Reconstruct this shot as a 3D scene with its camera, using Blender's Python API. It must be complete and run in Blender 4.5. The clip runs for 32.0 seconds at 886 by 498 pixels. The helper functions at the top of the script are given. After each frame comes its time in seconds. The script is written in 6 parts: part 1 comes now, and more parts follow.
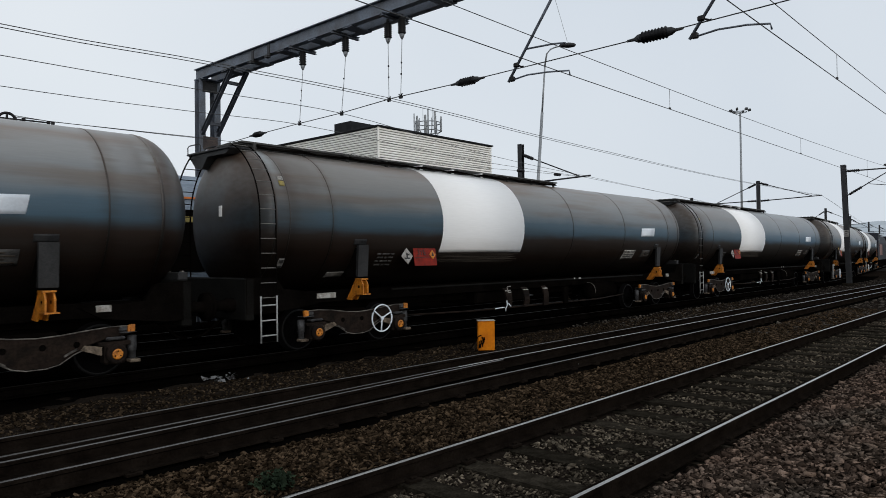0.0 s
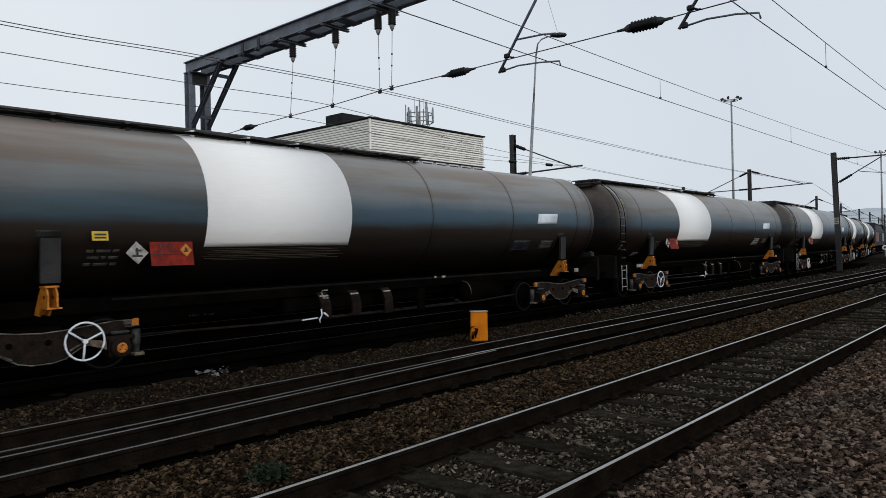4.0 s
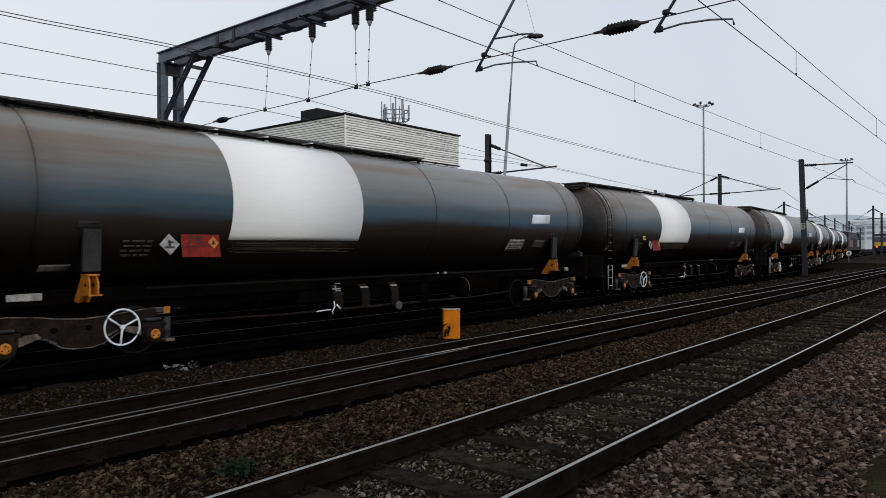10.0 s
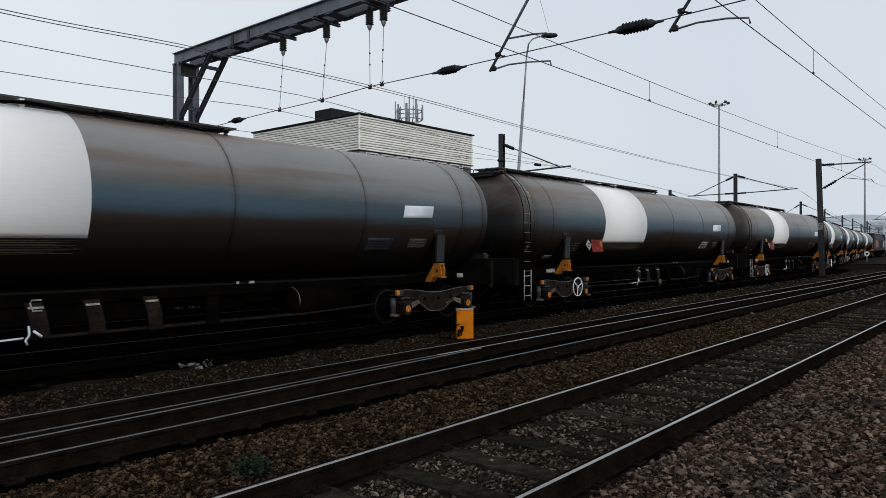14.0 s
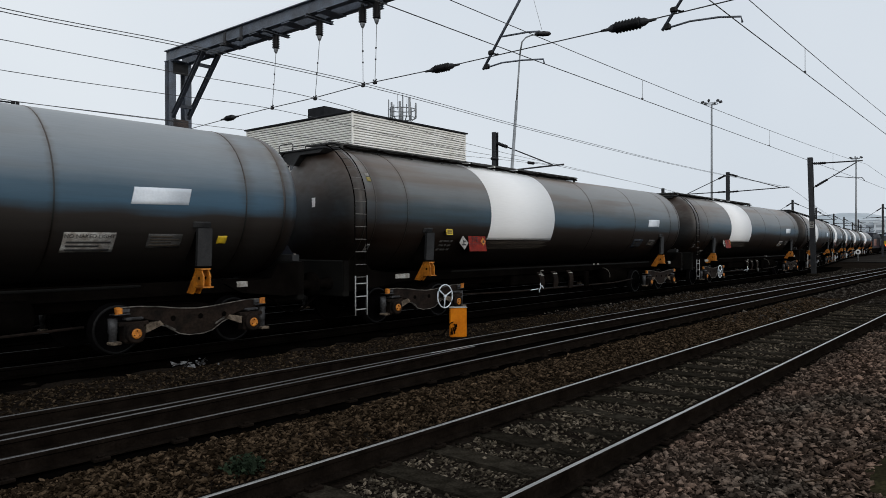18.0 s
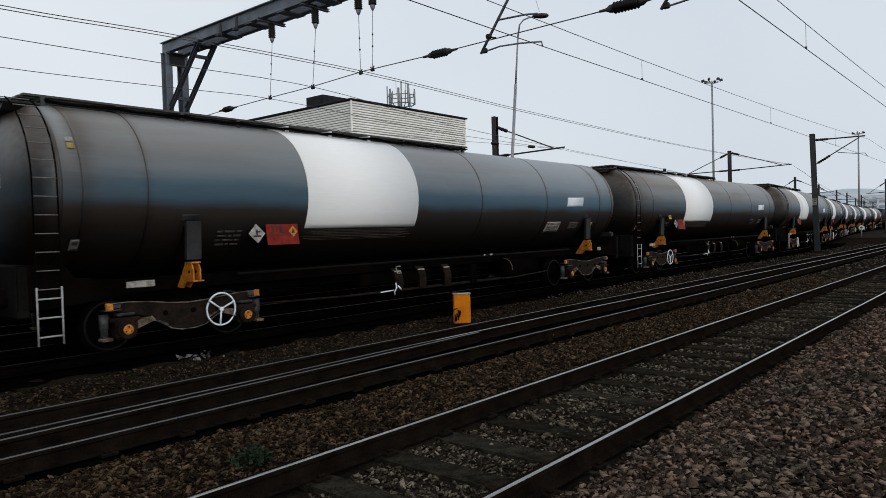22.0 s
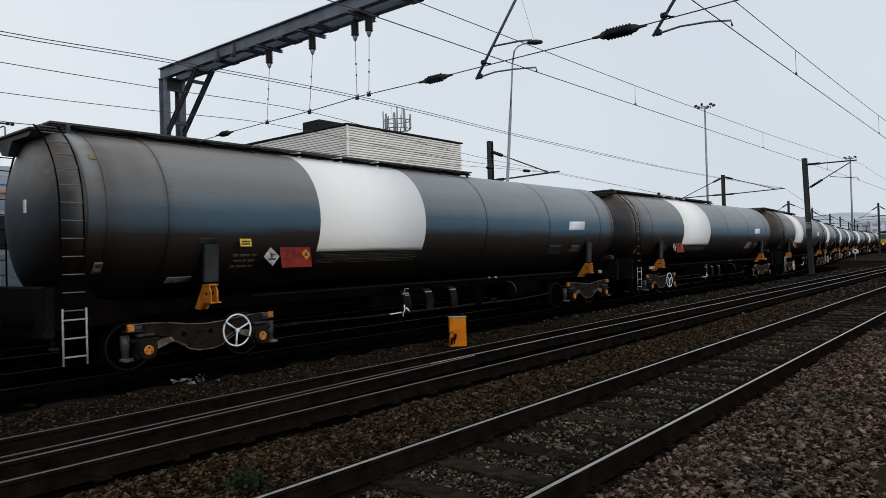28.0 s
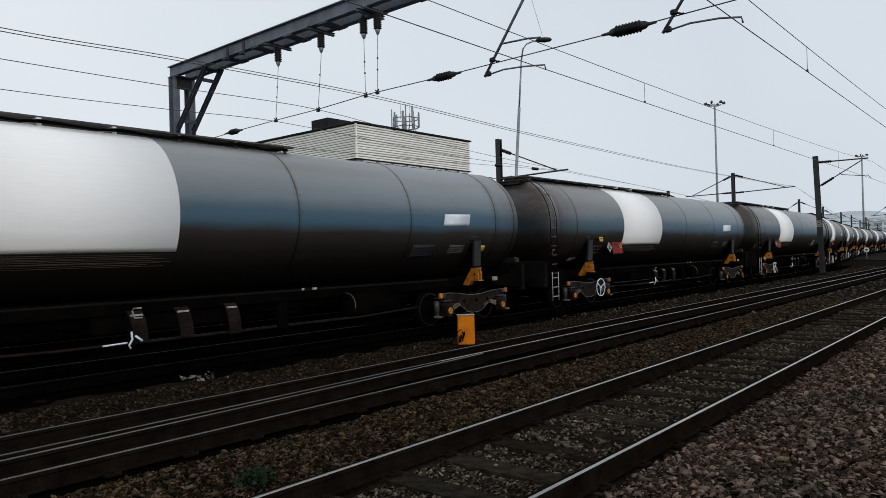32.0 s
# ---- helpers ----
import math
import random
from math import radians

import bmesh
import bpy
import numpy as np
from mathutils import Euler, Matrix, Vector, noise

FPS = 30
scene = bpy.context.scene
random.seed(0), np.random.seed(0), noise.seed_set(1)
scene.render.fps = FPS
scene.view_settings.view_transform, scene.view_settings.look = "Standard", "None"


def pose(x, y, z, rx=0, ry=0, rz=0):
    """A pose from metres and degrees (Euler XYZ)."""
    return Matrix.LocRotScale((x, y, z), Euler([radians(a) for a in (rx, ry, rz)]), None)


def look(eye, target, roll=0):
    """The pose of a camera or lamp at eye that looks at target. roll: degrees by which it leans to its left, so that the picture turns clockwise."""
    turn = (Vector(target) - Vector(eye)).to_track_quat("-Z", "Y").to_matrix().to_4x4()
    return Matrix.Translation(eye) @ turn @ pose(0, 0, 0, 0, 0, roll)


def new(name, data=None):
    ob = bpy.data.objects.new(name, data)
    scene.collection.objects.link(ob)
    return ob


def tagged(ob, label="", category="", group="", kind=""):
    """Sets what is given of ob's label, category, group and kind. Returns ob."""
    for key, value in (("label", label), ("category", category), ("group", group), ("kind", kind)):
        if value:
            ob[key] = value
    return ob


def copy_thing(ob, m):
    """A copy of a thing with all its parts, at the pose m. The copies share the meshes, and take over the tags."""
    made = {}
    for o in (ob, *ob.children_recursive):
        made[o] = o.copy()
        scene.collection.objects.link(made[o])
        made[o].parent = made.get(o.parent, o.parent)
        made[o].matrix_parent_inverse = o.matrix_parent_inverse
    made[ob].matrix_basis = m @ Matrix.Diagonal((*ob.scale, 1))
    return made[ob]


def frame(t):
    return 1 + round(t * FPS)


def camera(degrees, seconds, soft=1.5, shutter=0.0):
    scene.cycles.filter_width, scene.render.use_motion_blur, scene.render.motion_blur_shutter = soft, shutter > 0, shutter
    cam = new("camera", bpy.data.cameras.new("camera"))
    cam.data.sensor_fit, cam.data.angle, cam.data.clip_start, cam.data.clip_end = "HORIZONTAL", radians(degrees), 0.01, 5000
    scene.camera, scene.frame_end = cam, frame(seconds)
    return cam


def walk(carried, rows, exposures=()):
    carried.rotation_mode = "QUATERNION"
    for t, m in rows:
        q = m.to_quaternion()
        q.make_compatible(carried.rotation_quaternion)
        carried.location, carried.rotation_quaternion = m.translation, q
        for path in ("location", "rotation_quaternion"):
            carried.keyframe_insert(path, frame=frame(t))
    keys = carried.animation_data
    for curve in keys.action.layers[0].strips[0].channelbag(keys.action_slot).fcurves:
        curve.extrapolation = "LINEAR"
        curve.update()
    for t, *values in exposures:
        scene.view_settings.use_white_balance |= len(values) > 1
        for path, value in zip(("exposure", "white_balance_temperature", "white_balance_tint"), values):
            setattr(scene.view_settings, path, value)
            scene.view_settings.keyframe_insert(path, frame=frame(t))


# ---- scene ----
cam = camera(64.8, 32.0, 0.7, 0.14)

PATH = [
    (0.0, pose(0.012, 0.025, 1.777, 90.804, 0.708, -48.031)),
    (0.5, pose(0.003, 0.003, 1.764, 90.396, 0.621, -48.086)),
    (1.0, pose(0.018, 0.000, 1.774, 89.888, 0.758, -48.385)),
    (1.5, pose(0.016, -0.001, 1.778, 89.958, 0.951, -48.417)),
    (2.0, pose(0.018, 0.016, 1.779, 90.093, 1.020, -48.565)),
    (2.5, pose(0.005, 0.009, 1.773, 90.167, 1.141, -48.429)),
    (3.0, pose(0.017, 0.008, 1.768, 90.194, 1.229, -48.501)),
    (3.5, pose(0.012, -0.001, 1.787, 90.061, 1.291, -48.615)),
    (5.5, pose(-0.021, -0.012, 1.765, 90.336, 0.906, -47.914)),
    (6.0, pose(-0.018, -0.016, 1.774, 90.068, 0.305, -47.328)),
    (6.5, pose(0.001, -0.013, 1.772, 90.537, 0.133, -48.455)),
    (7.0, pose(-0.008, -0.009, 1.769, 90.881, 0.345, -48.658)),
    (7.5, pose(-0.007, -0.007, 1.772, 90.407, 0.524, -48.498)),
    (8.0, pose(-0.001, -0.007, 1.772, 90.083, 0.422, -48.874)),
    (8.5, pose(0.008, -0.005, 1.773, 89.885, 0.559, -49.765)),
    (9.0, pose(0.006, -0.001, 1.773, 89.851, 0.882, -51.566)),
    (9.5, pose(0.005, -0.005, 1.772, 90.076, 0.568, -51.438)),
    (10.0, pose(0.001, 0.003, 1.767, 89.914, 0.266, -50.759)),
    (10.5, pose(0.006, 0.003, 1.771, 89.603, -0.057, -50.265)),
    (11.0, pose(0.001, -0.002, 1.770, 89.842, 0.095, -50.248)),
    (11.5, pose(0.005, -0.002, 1.773, 89.936, 0.039, -49.871)),
    (12.0, pose(-0.002, 0.004, 1.772, 90.047, -0.048, -50.133)),
    (12.5, pose(0.003, 0.002, 1.772, 89.988, -0.018, -49.682)),
    (13.0, pose(-0.000, -0.000, 1.770, 90.090, 0.000, -49.564)),
    (13.5, pose(0.003, -0.000, 1.772, 89.958, 0.050, -49.557)),
    (14.0, pose(-0.003, 0.001, 1.772, 89.892, 0.168, -49.662)),
    (14.5, pose(0.002, 0.001, 1.772, 90.028, 0.276, -49.701)),
    (16.5, pose(0.002, 0.003, 1.770, 90.267, 0.261, -50.223)),
    (17.0, pose(-0.001, 0.003, 1.772, 90.265, 0.290, -50.106)),
    (17.5, pose(0.005, 0.003, 1.767, 90.214, 0.050, -50.512)),
    (18.0, pose(0.002, -0.002, 1.769, 89.751, 0.177, -50.196)),
    (18.5, pose(0.006, 0.007, 1.773, 89.531, 1.116, -50.071)),
    (19.0, pose(0.019, -0.023, 1.774, 88.557, 1.608, -49.644)),
    (19.5, pose(0.004, 0.000, 1.779, 88.182, 2.023, -48.568)),
    (20.0, pose(0.010, -0.020, 1.767, 89.931, -2.444, -50.942)),
    (20.5, pose(-0.006, 0.039, 1.757, 89.887, -2.319, -52.501)),
    (21.0, pose(-0.012, -0.020, 1.769, 88.580, -1.434, -51.196)),
    (21.5, pose(0.065, 0.048, 1.787, 88.582, -0.426, -50.537)),
    (22.0, pose(0.029, 0.013, 1.781, 88.602, 1.598, -50.008)),
    (22.5, pose(0.035, -0.000, 1.790, 88.832, 0.914, -49.302)),
    (23.0, pose(0.017, 0.020, 1.778, 89.063, 0.860, -49.428)),
    (23.5, pose(-0.021, -0.004, 1.759, 89.221, 1.293, -48.708)),
    (24.0, pose(0.028, 0.020, 1.783, 89.749, 1.175, -48.560)),
    (24.5, pose(0.016, 0.006, 1.785, 89.887, 1.264, -48.168)),
    (25.0, pose(0.011, 0.015, 1.775, 90.378, 0.995, -49.015)),
    (25.5, pose(-0.013, 0.002, 1.775, 89.143, 1.362, -48.842)),
    (27.5, pose(0.002, 0.001, 1.771, 90.298, 1.537, -51.034)),
    (28.0, pose(-0.001, -0.010, 1.770, 90.556, 1.641, -50.365)),
    (28.5, pose(-0.002, -0.008, 1.766, 90.558, 1.547, -50.658)),
    (29.0, pose(-0.002, 0.004, 1.776, 90.400, 1.361, -50.327)),
    (29.5, pose(-0.016, -0.009, 1.774, 90.455, 1.077, -50.611)),
    (30.0, pose(0.010, 0.001, 1.761, 90.265, 1.290, -50.083)),
    (30.5, pose(-0.004, -0.001, 1.773, 90.126, 1.275, -49.933)),
    (31.0, pose(-0.003, -0.010, 1.771, 90.171, 1.407, -49.647)),
    (31.5, pose(0.010, 0.003, 1.774, 90.398, 1.384, -49.732)),
    (32.0, pose(0.005, -0.004, 1.763, 90.430, 1.571, -49.680)),
]
walk(cam, PATH)

# ---- world and light: a dull, overcast winter day ----
world = bpy.data.worlds.new("overcast_sky")
scene.world = world
world.use_nodes = True
wn = world.node_tree.nodes
wl = world.node_tree.links
wn.clear()
w_out = wn.new("ShaderNodeOutputWorld")
w_bg = wn.new("ShaderNodeBackground")
w_sky = wn.new("ShaderNodeTexSky")
w_sky.sky_type = 'NISHITA'
w_sky.sun_disc = False
w_sky.sun_elevation = radians(15)
w_sky.sun_rotation = radians(195)
w_sky.air_density, w_sky.dust_density = 1.0, 4.0
w_dim = wn.new("ShaderNodeMixRGB")
w_dim.blend_type = 'MULTIPLY'
w_dim.inputs[0].default_value = 1.0
w_dim.inputs[2].default_value = (0.1, 0.1, 0.1, 1)
w_mix = wn.new("ShaderNodeMixRGB")
w_mix.inputs[0].default_value = 0.93
w_cloud = wn.new("ShaderNodeTexNoise")
w_cloud.inputs["Scale"].default_value = 1.3
w_cloud.inputs["Detail"].default_value = 3
w_ramp = wn.new("ShaderNodeValToRGB")
w_ramp.color_ramp.elements[0].position, w_ramp.color_ramp.elements[1].position = 0.2, 1.0
w_ramp.color_ramp.elements[0].color = (0.600, 0.662, 0.738, 1)
w_ramp.color_ramp.elements[1].color = (0.800, 0.835, 0.865, 1)
w_co = wn.new("ShaderNodeTexCoord")
w_sep = wn.new("ShaderNodeSeparateXYZ")
wl.new(w_co.outputs["Generated"], w_sep.inputs[0])
w_side = wn.new("ShaderNodeMath")
w_side.operation = 'MULTIPLY_ADD'
w_side.inputs[1].default_value, w_side.inputs[2].default_value = -0.33, 0.13
wl.new(w_sep.outputs["X"], w_side.inputs[0])
w_add = wn.new("ShaderNodeMath")
w_add.operation = 'ADD'
wl.new(w_side.outputs[0], w_add.inputs[0])
wl.new(w_cloud.outputs["Fac"], w_add.inputs[1])
wl.new(w_add.outputs[0], w_ramp.inputs["Fac"])

wl.new(w_sky.outputs[0], w_dim.inputs[1])
wl.new(w_dim.outputs[0], w_mix.inputs[1])
wl.new(w_ramp.outputs[0], w_mix.inputs[2])
wl.new(w_mix.outputs[0], w_bg.inputs["Color"])
wl.new(w_bg.outputs[0], w_out.inputs["Surface"])
w_bg.inputs["Strength"].default_value = 1.09

sun = new("sun", bpy.data.lights.new("sun", 'SUN'))
sun.data.energy = 1.0
sun.data.angle = radians(50)
sun.data.color = (1.0, 0.97, 0.93)
sun.matrix_world = look((0, 0, 30), (9, 30, 22))


# ---- materials ----
def mat(name, base, rough=0.7, metal=0.0, var=0.25, scale=6.0, fine=60.0, bump=0.15, tint=None, island=0.0, obj=0.0, spec=0.5, stretch=None):
    """A worn surface: two scales of mottling, fine relief, and a second colour that wears through."""
    m = bpy.data.materials.new(name)
    m.use_nodes = True
    n, l = m.node_tree.nodes, m.node_tree.links
    b = n["Principled BSDF"]
    b.inputs["Roughness"].default_value = rough
    b.inputs["Metallic"].default_value = metal
    b.inputs["Specular IOR Level"].default_value = spec
    co = n.new("ShaderNodeTexCoord")
    src = co.outputs["Object"]
    if stretch:
        mp = n.new("ShaderNodeMapping")
        mp.inputs["Scale"].default_value = stretch
        l.new(src, mp.inputs[0])
        src = mp.outputs[0]
    big, small = n.new("ShaderNodeTexNoise"), n.new("ShaderNodeTexNoise")
    big.inputs["Scale"].default_value, big.inputs["Detail"].default_value = scale, 5
    small.inputs["Scale"].default_value, small.inputs["Detail"].default_value = fine, 3
    l.new(src, big.inputs["Vector"])
    l.new(src, small.inputs["Vector"])
    t = tint or tuple(c * (1 - 1.6 * var) for c in base)
    ramp = n.new("ShaderNodeValToRGB")
    ramp.color_ramp.elements[0].position, ramp.color_ramp.elements[1].position = 0.32, 0.68
    ramp.color_ramp.elements[0].color = (*t, 1)
    ramp.color_ramp.elements[1].color = (*base, 1)
    l.new(big.outputs["Fac"], ramp.inputs["Fac"])
    mul = n.new("ShaderNodeMixRGB")
    mul.blend_type = 'MULTIPLY'
    mul.inputs[0].default_value = 1.0
    gr = n.new("ShaderNodeMapRange")
    gr.inputs["From Min"].default_value, gr.inputs["From Max"].default_value = 0.3, 0.7
    gr.inputs["To Min"].default_value, gr.inputs["To Max"].default_value = 1 - var, 1 + var * 0.6
    l.new(small.outputs["Fac"], gr.inputs["Value"])
    l.new(ramp.outputs[0], mul.inputs[1])
    l.new(gr.outputs[0], mul.inputs[2])
    last = mul.outputs[0]
    for amount, node, socket in ((island, "ShaderNodeNewGeometry", "Random Per Island"), (obj, "ShaderNodeObjectInfo", "Random")):
        if amount:
            g = n.new(node)
            r = n.new("ShaderNodeMapRange")
            r.inputs["To Min"].default_value, r.inputs["To Max"].default_value = 1 - amount, 1 + amount
            pw = n.new("ShaderNodeMath")
            pw.operation = 'POWER'
            pw.inputs[1].default_value = 2.2 if node == "ShaderNodeNewGeometry" else 1.0
            l.new(g.outputs[socket], pw.inputs[0])
            l.new(pw.outputs[0], r.inputs["Value"])
            x = n.new("ShaderNodeMixRGB")
            x.blend_type = 'MULTIPLY'
            x.inputs[0].default_value = 1.0
            l.new(last, x.inputs[1])
            l.new(r.outputs[0], x.inputs[2])
            last = x.outputs[0]
    l.new(last, b.inputs["Base Color"])
    if bump:
        bp = n.new("ShaderNodeBump")
        bp.inputs["Strength"].default_value = bump
        bp.inputs["Distance"].default_value = 0.01
        l.new(small.outputs["Fac"], bp.inputs["Height"])
        l.new(bp.outputs[0], b.inputs["Normal"])
    return m


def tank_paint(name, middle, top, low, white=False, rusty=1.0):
    """Weathered barrel paint with run streaks: traffic film and painted-in sky light on the crown, cleaner paint on the
    flank, brake-dust grime and painted-in shade below.
    """
    m = bpy.data.materials.new(name)
    m.use_nodes = True
    n, l = m.node_tree.nodes, m.node_tree.links
    b = n["Principled BSDF"]
    co = n.new("ShaderNodeTexCoord")
    sp = n.new("ShaderNodeSeparateXYZ")
    l.new(co.outputs["Object"], sp.inputs[0])
    # every barrel weathers in its own pattern
    own = n.new("ShaderNodeObjectInfo")
    far_off = n.new("ShaderNodeMath")
    far_off.operation = 'MULTIPLY'
    far_off.inputs[1].default_value = 83.0
    l.new(own.outputs["Random"], far_off.inputs[0])
    slid = n.new("ShaderNodeVectorMath")
    slid.operation = 'ADD'
    l.new(co.outputs["Object"], slid.inputs[0])
    l.new(far_off.outputs[0], slid.inputs[1])
    mp = n.new("ShaderNodeMapping")
    mp.inputs["Scale"].default_value = (0.35, 3.0, 6.0)
    l.new(slid.outputs[0], mp.inputs[0])
    st = n.new("ShaderNodeTexNoise")
    st.inputs["Scale"].default_value, st.inputs["Detail"].default_value = 2.0, 6
    l.new(mp.outputs[0], st.inputs["Vector"])
    bl = n.new("ShaderNodeTexNoise")
    bl.inputs["Scale"].default_value, bl.inputs["Detail"].default_value = 0.9, 5
    l.new(slid.outputs[0], bl.inputs["Vector"])
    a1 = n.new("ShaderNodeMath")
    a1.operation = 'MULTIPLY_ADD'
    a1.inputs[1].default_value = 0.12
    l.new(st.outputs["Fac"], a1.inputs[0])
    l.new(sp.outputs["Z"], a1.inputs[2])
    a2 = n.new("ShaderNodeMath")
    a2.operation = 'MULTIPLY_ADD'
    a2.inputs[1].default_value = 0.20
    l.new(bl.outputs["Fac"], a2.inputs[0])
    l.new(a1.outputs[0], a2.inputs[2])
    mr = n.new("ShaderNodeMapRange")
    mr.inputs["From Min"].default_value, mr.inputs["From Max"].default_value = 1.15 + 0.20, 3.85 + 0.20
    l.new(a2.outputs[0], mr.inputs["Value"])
    # lower stops run near-black: grime and the barrel's underside shade together
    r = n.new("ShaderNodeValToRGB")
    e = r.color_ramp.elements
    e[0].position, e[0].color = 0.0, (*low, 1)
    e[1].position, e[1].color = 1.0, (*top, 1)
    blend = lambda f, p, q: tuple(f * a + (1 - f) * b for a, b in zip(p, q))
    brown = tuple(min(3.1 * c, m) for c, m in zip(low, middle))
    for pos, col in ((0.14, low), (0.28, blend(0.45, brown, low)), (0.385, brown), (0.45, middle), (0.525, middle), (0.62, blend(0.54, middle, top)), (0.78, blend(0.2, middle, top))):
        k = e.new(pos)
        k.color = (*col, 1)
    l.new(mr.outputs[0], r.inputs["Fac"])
    ax = n.new("ShaderNodeMath")
    ax.operation = 'ABSOLUTE'
    sh = n.new("ShaderNodeMath")
    sh.operation = 'SUBTRACT'
    sh.inputs[1].default_value = 0.3
    l.new(sp.outputs["X"], sh.inputs[0])
    l.new(sh.outputs[0], ax.inputs[0])
    ex = n.new("ShaderNodeMath")
    ex.operation = 'MULTIPLY_ADD'
    ex.inputs[1].default_value = 2.6
    l.new(bl.outputs["Fac"], ex.inputs[0])
    l.new(ax.outputs[0], ex.inputs[2])
    er = n.new("ShaderNodeMapRange")
    er.interpolation_type = 'SMOOTHSTEP'
    er.inputs["From Min"].default_value, er.inputs["From Max"].default_value = 7.9, 10.3
    er.inputs["To Max"].default_value = 0.0 if white else 0.52 + 0.30 * rusty
    l.new(ex.outputs[0], er.inputs["Value"])
    # end grime darkens towards the underside, shade painted in
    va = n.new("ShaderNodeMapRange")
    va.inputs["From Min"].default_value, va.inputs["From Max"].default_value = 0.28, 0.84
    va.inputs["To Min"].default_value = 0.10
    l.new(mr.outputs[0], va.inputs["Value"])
    dx = n.new("ShaderNodeMath")
    dx.operation = 'SUBTRACT'
    dx.inputs[1].default_value = 0.1
    l.new(sp.outputs["X"], dx.inputs[0])
    da = n.new("ShaderNodeMath")
    da.operation = 'ABSOLUTE'
    l.new(dx.outputs[0], da.inputs[0])
    dr = n.new("ShaderNodeMapRange")
    dr.interpolation_type = 'SMOOTHSTEP'
    dr.inputs["From Min"].default_value, dr.inputs["From Max"].default_value = 8.16, 8.42
    l.new(da.outputs[0], dr.inputs["Value"])
    dn = n.new("ShaderNodeMath")
    dn.operation = 'MULTIPLY'
    l.new(dr.outputs[0], dn.inputs[0])
    dd = n.new("ShaderNodeMapRange")
    dd.inputs["From Min"].default_value, dd.inputs["From Max"].default_value = 0.42, 0.72
    l.new(bl.outputs["Fac"], dd.inputs["Value"])
    l.new(dd.outputs[0], dn.inputs[1])
    ec = n.new("ShaderNodeMixRGB")
    ec.inputs[1].default_value = (0.052, 0.036, 0.028, 1)
    ec.inputs[2].default_value = (0.050, 0.065, 0.071, 1)
    l.new(dn.outputs[0], ec.inputs[0])
    ev = n.new("ShaderNodeMixRGB")
    ev.blend_type = 'MULTIPLY'
    ev.inputs[0].default_value = 1.0
    l.new(ec.outputs[0], ev.inputs[1])
    l.new(va.outputs[0], ev.inputs[2])
    em = n.new("ShaderNodeMixRGB")
    l.new(ev.outputs[0], em.inputs[2])
    l.new(er.outputs[0], em.inputs[0])
    # barrel tone runs from darker at the ladder end to lighter at the other
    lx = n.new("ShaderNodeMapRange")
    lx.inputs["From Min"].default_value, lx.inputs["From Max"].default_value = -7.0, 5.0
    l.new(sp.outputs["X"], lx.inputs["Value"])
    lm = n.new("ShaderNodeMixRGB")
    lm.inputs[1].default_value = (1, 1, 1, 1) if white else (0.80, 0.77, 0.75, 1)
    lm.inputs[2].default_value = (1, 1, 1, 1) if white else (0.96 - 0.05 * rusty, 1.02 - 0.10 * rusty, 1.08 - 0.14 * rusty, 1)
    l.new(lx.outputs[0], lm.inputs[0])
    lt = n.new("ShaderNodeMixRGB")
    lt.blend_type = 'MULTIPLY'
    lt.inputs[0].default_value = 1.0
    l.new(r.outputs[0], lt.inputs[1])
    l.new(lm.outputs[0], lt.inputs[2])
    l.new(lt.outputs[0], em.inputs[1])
    fi = n.new("ShaderNodeTexNoise")
    fi.inputs["Scale"].default_value, fi.inputs["Detail"].default_value = 9, 6
    l.new(mp.outputs[0], fi.inputs["Vector"])
    g = n.new("ShaderNodeMapRange")
    g.inputs["From Min"].default_value, g.inputs["From Max"].default_value = 0.3, 0.7
    g.inputs["To Min"].default_value, g.inputs["To Max"].default_value = (0.97, 1.02) if white else (0.95, 1.04)
    l.new(fi.outputs["Fac"], g.inputs["Value"])
    x = n.new("ShaderNodeMixRGB")
    x.blend_type = 'MULTIPLY'
    x.inputs[0].default_value = 1
    last = em.outputs[0]
    if not white:
        # pale ring between the end weld and the rim, a highlight painted in
        p1 = n.new("ShaderNodeMapRange")
        p1.interpolation_type = 'SMOOTHSTEP'
        p1.inputs["From Min"].default_value, p1.inputs["From Max"].default_value = 7.78, 8.02
        l.new(da.outputs[0], p1.inputs["Value"])
        p2 = n.new("ShaderNodeMapRange")
        p2.interpolation_type = 'SMOOTHSTEP'
        p2.inputs["From Min"].default_value, p2.inputs["From Max"].default_value = 8.03, 8.20
        p2.inputs["To Min"].default_value, p2.inputs["To Max"].default_value = 1.0, 0.0
        l.new(da.outputs[0], p2.inputs["Value"])
        p3 = n.new("ShaderNodeMapRange")
        p3.interpolation_type = 'SMOOTHSTEP'
        p3.inputs["From Min"].default_value, p3.inputs["From Max"].default_value = 0.52, 0.98
        p3.inputs["To Max"].default_value = 0.85
        l.new(mr.outputs[0], p3.inputs["Value"])
        p4, p5 = n.new("ShaderNodeMath"), n.new("ShaderNodeMath")
        p4.operation = p5.operation = 'MULTIPLY'
        l.new(p1.outputs[0], p4.inputs[0])
        l.new(p2.outputs[0], p4.inputs[1])
        l.new(p4.outputs[0], p5.inputs[0])
        l.new(p3.outputs[0], p5.inputs[1])
        p6 = n.new("ShaderNodeMixRGB")
        p6.inputs[2].default_value = (0.24, 0.265, 0.275, 1)
        l.new(p5.outputs[0], p6.inputs[0])
        l.new(last, p6.inputs[1])
        last = p6.outputs[0]
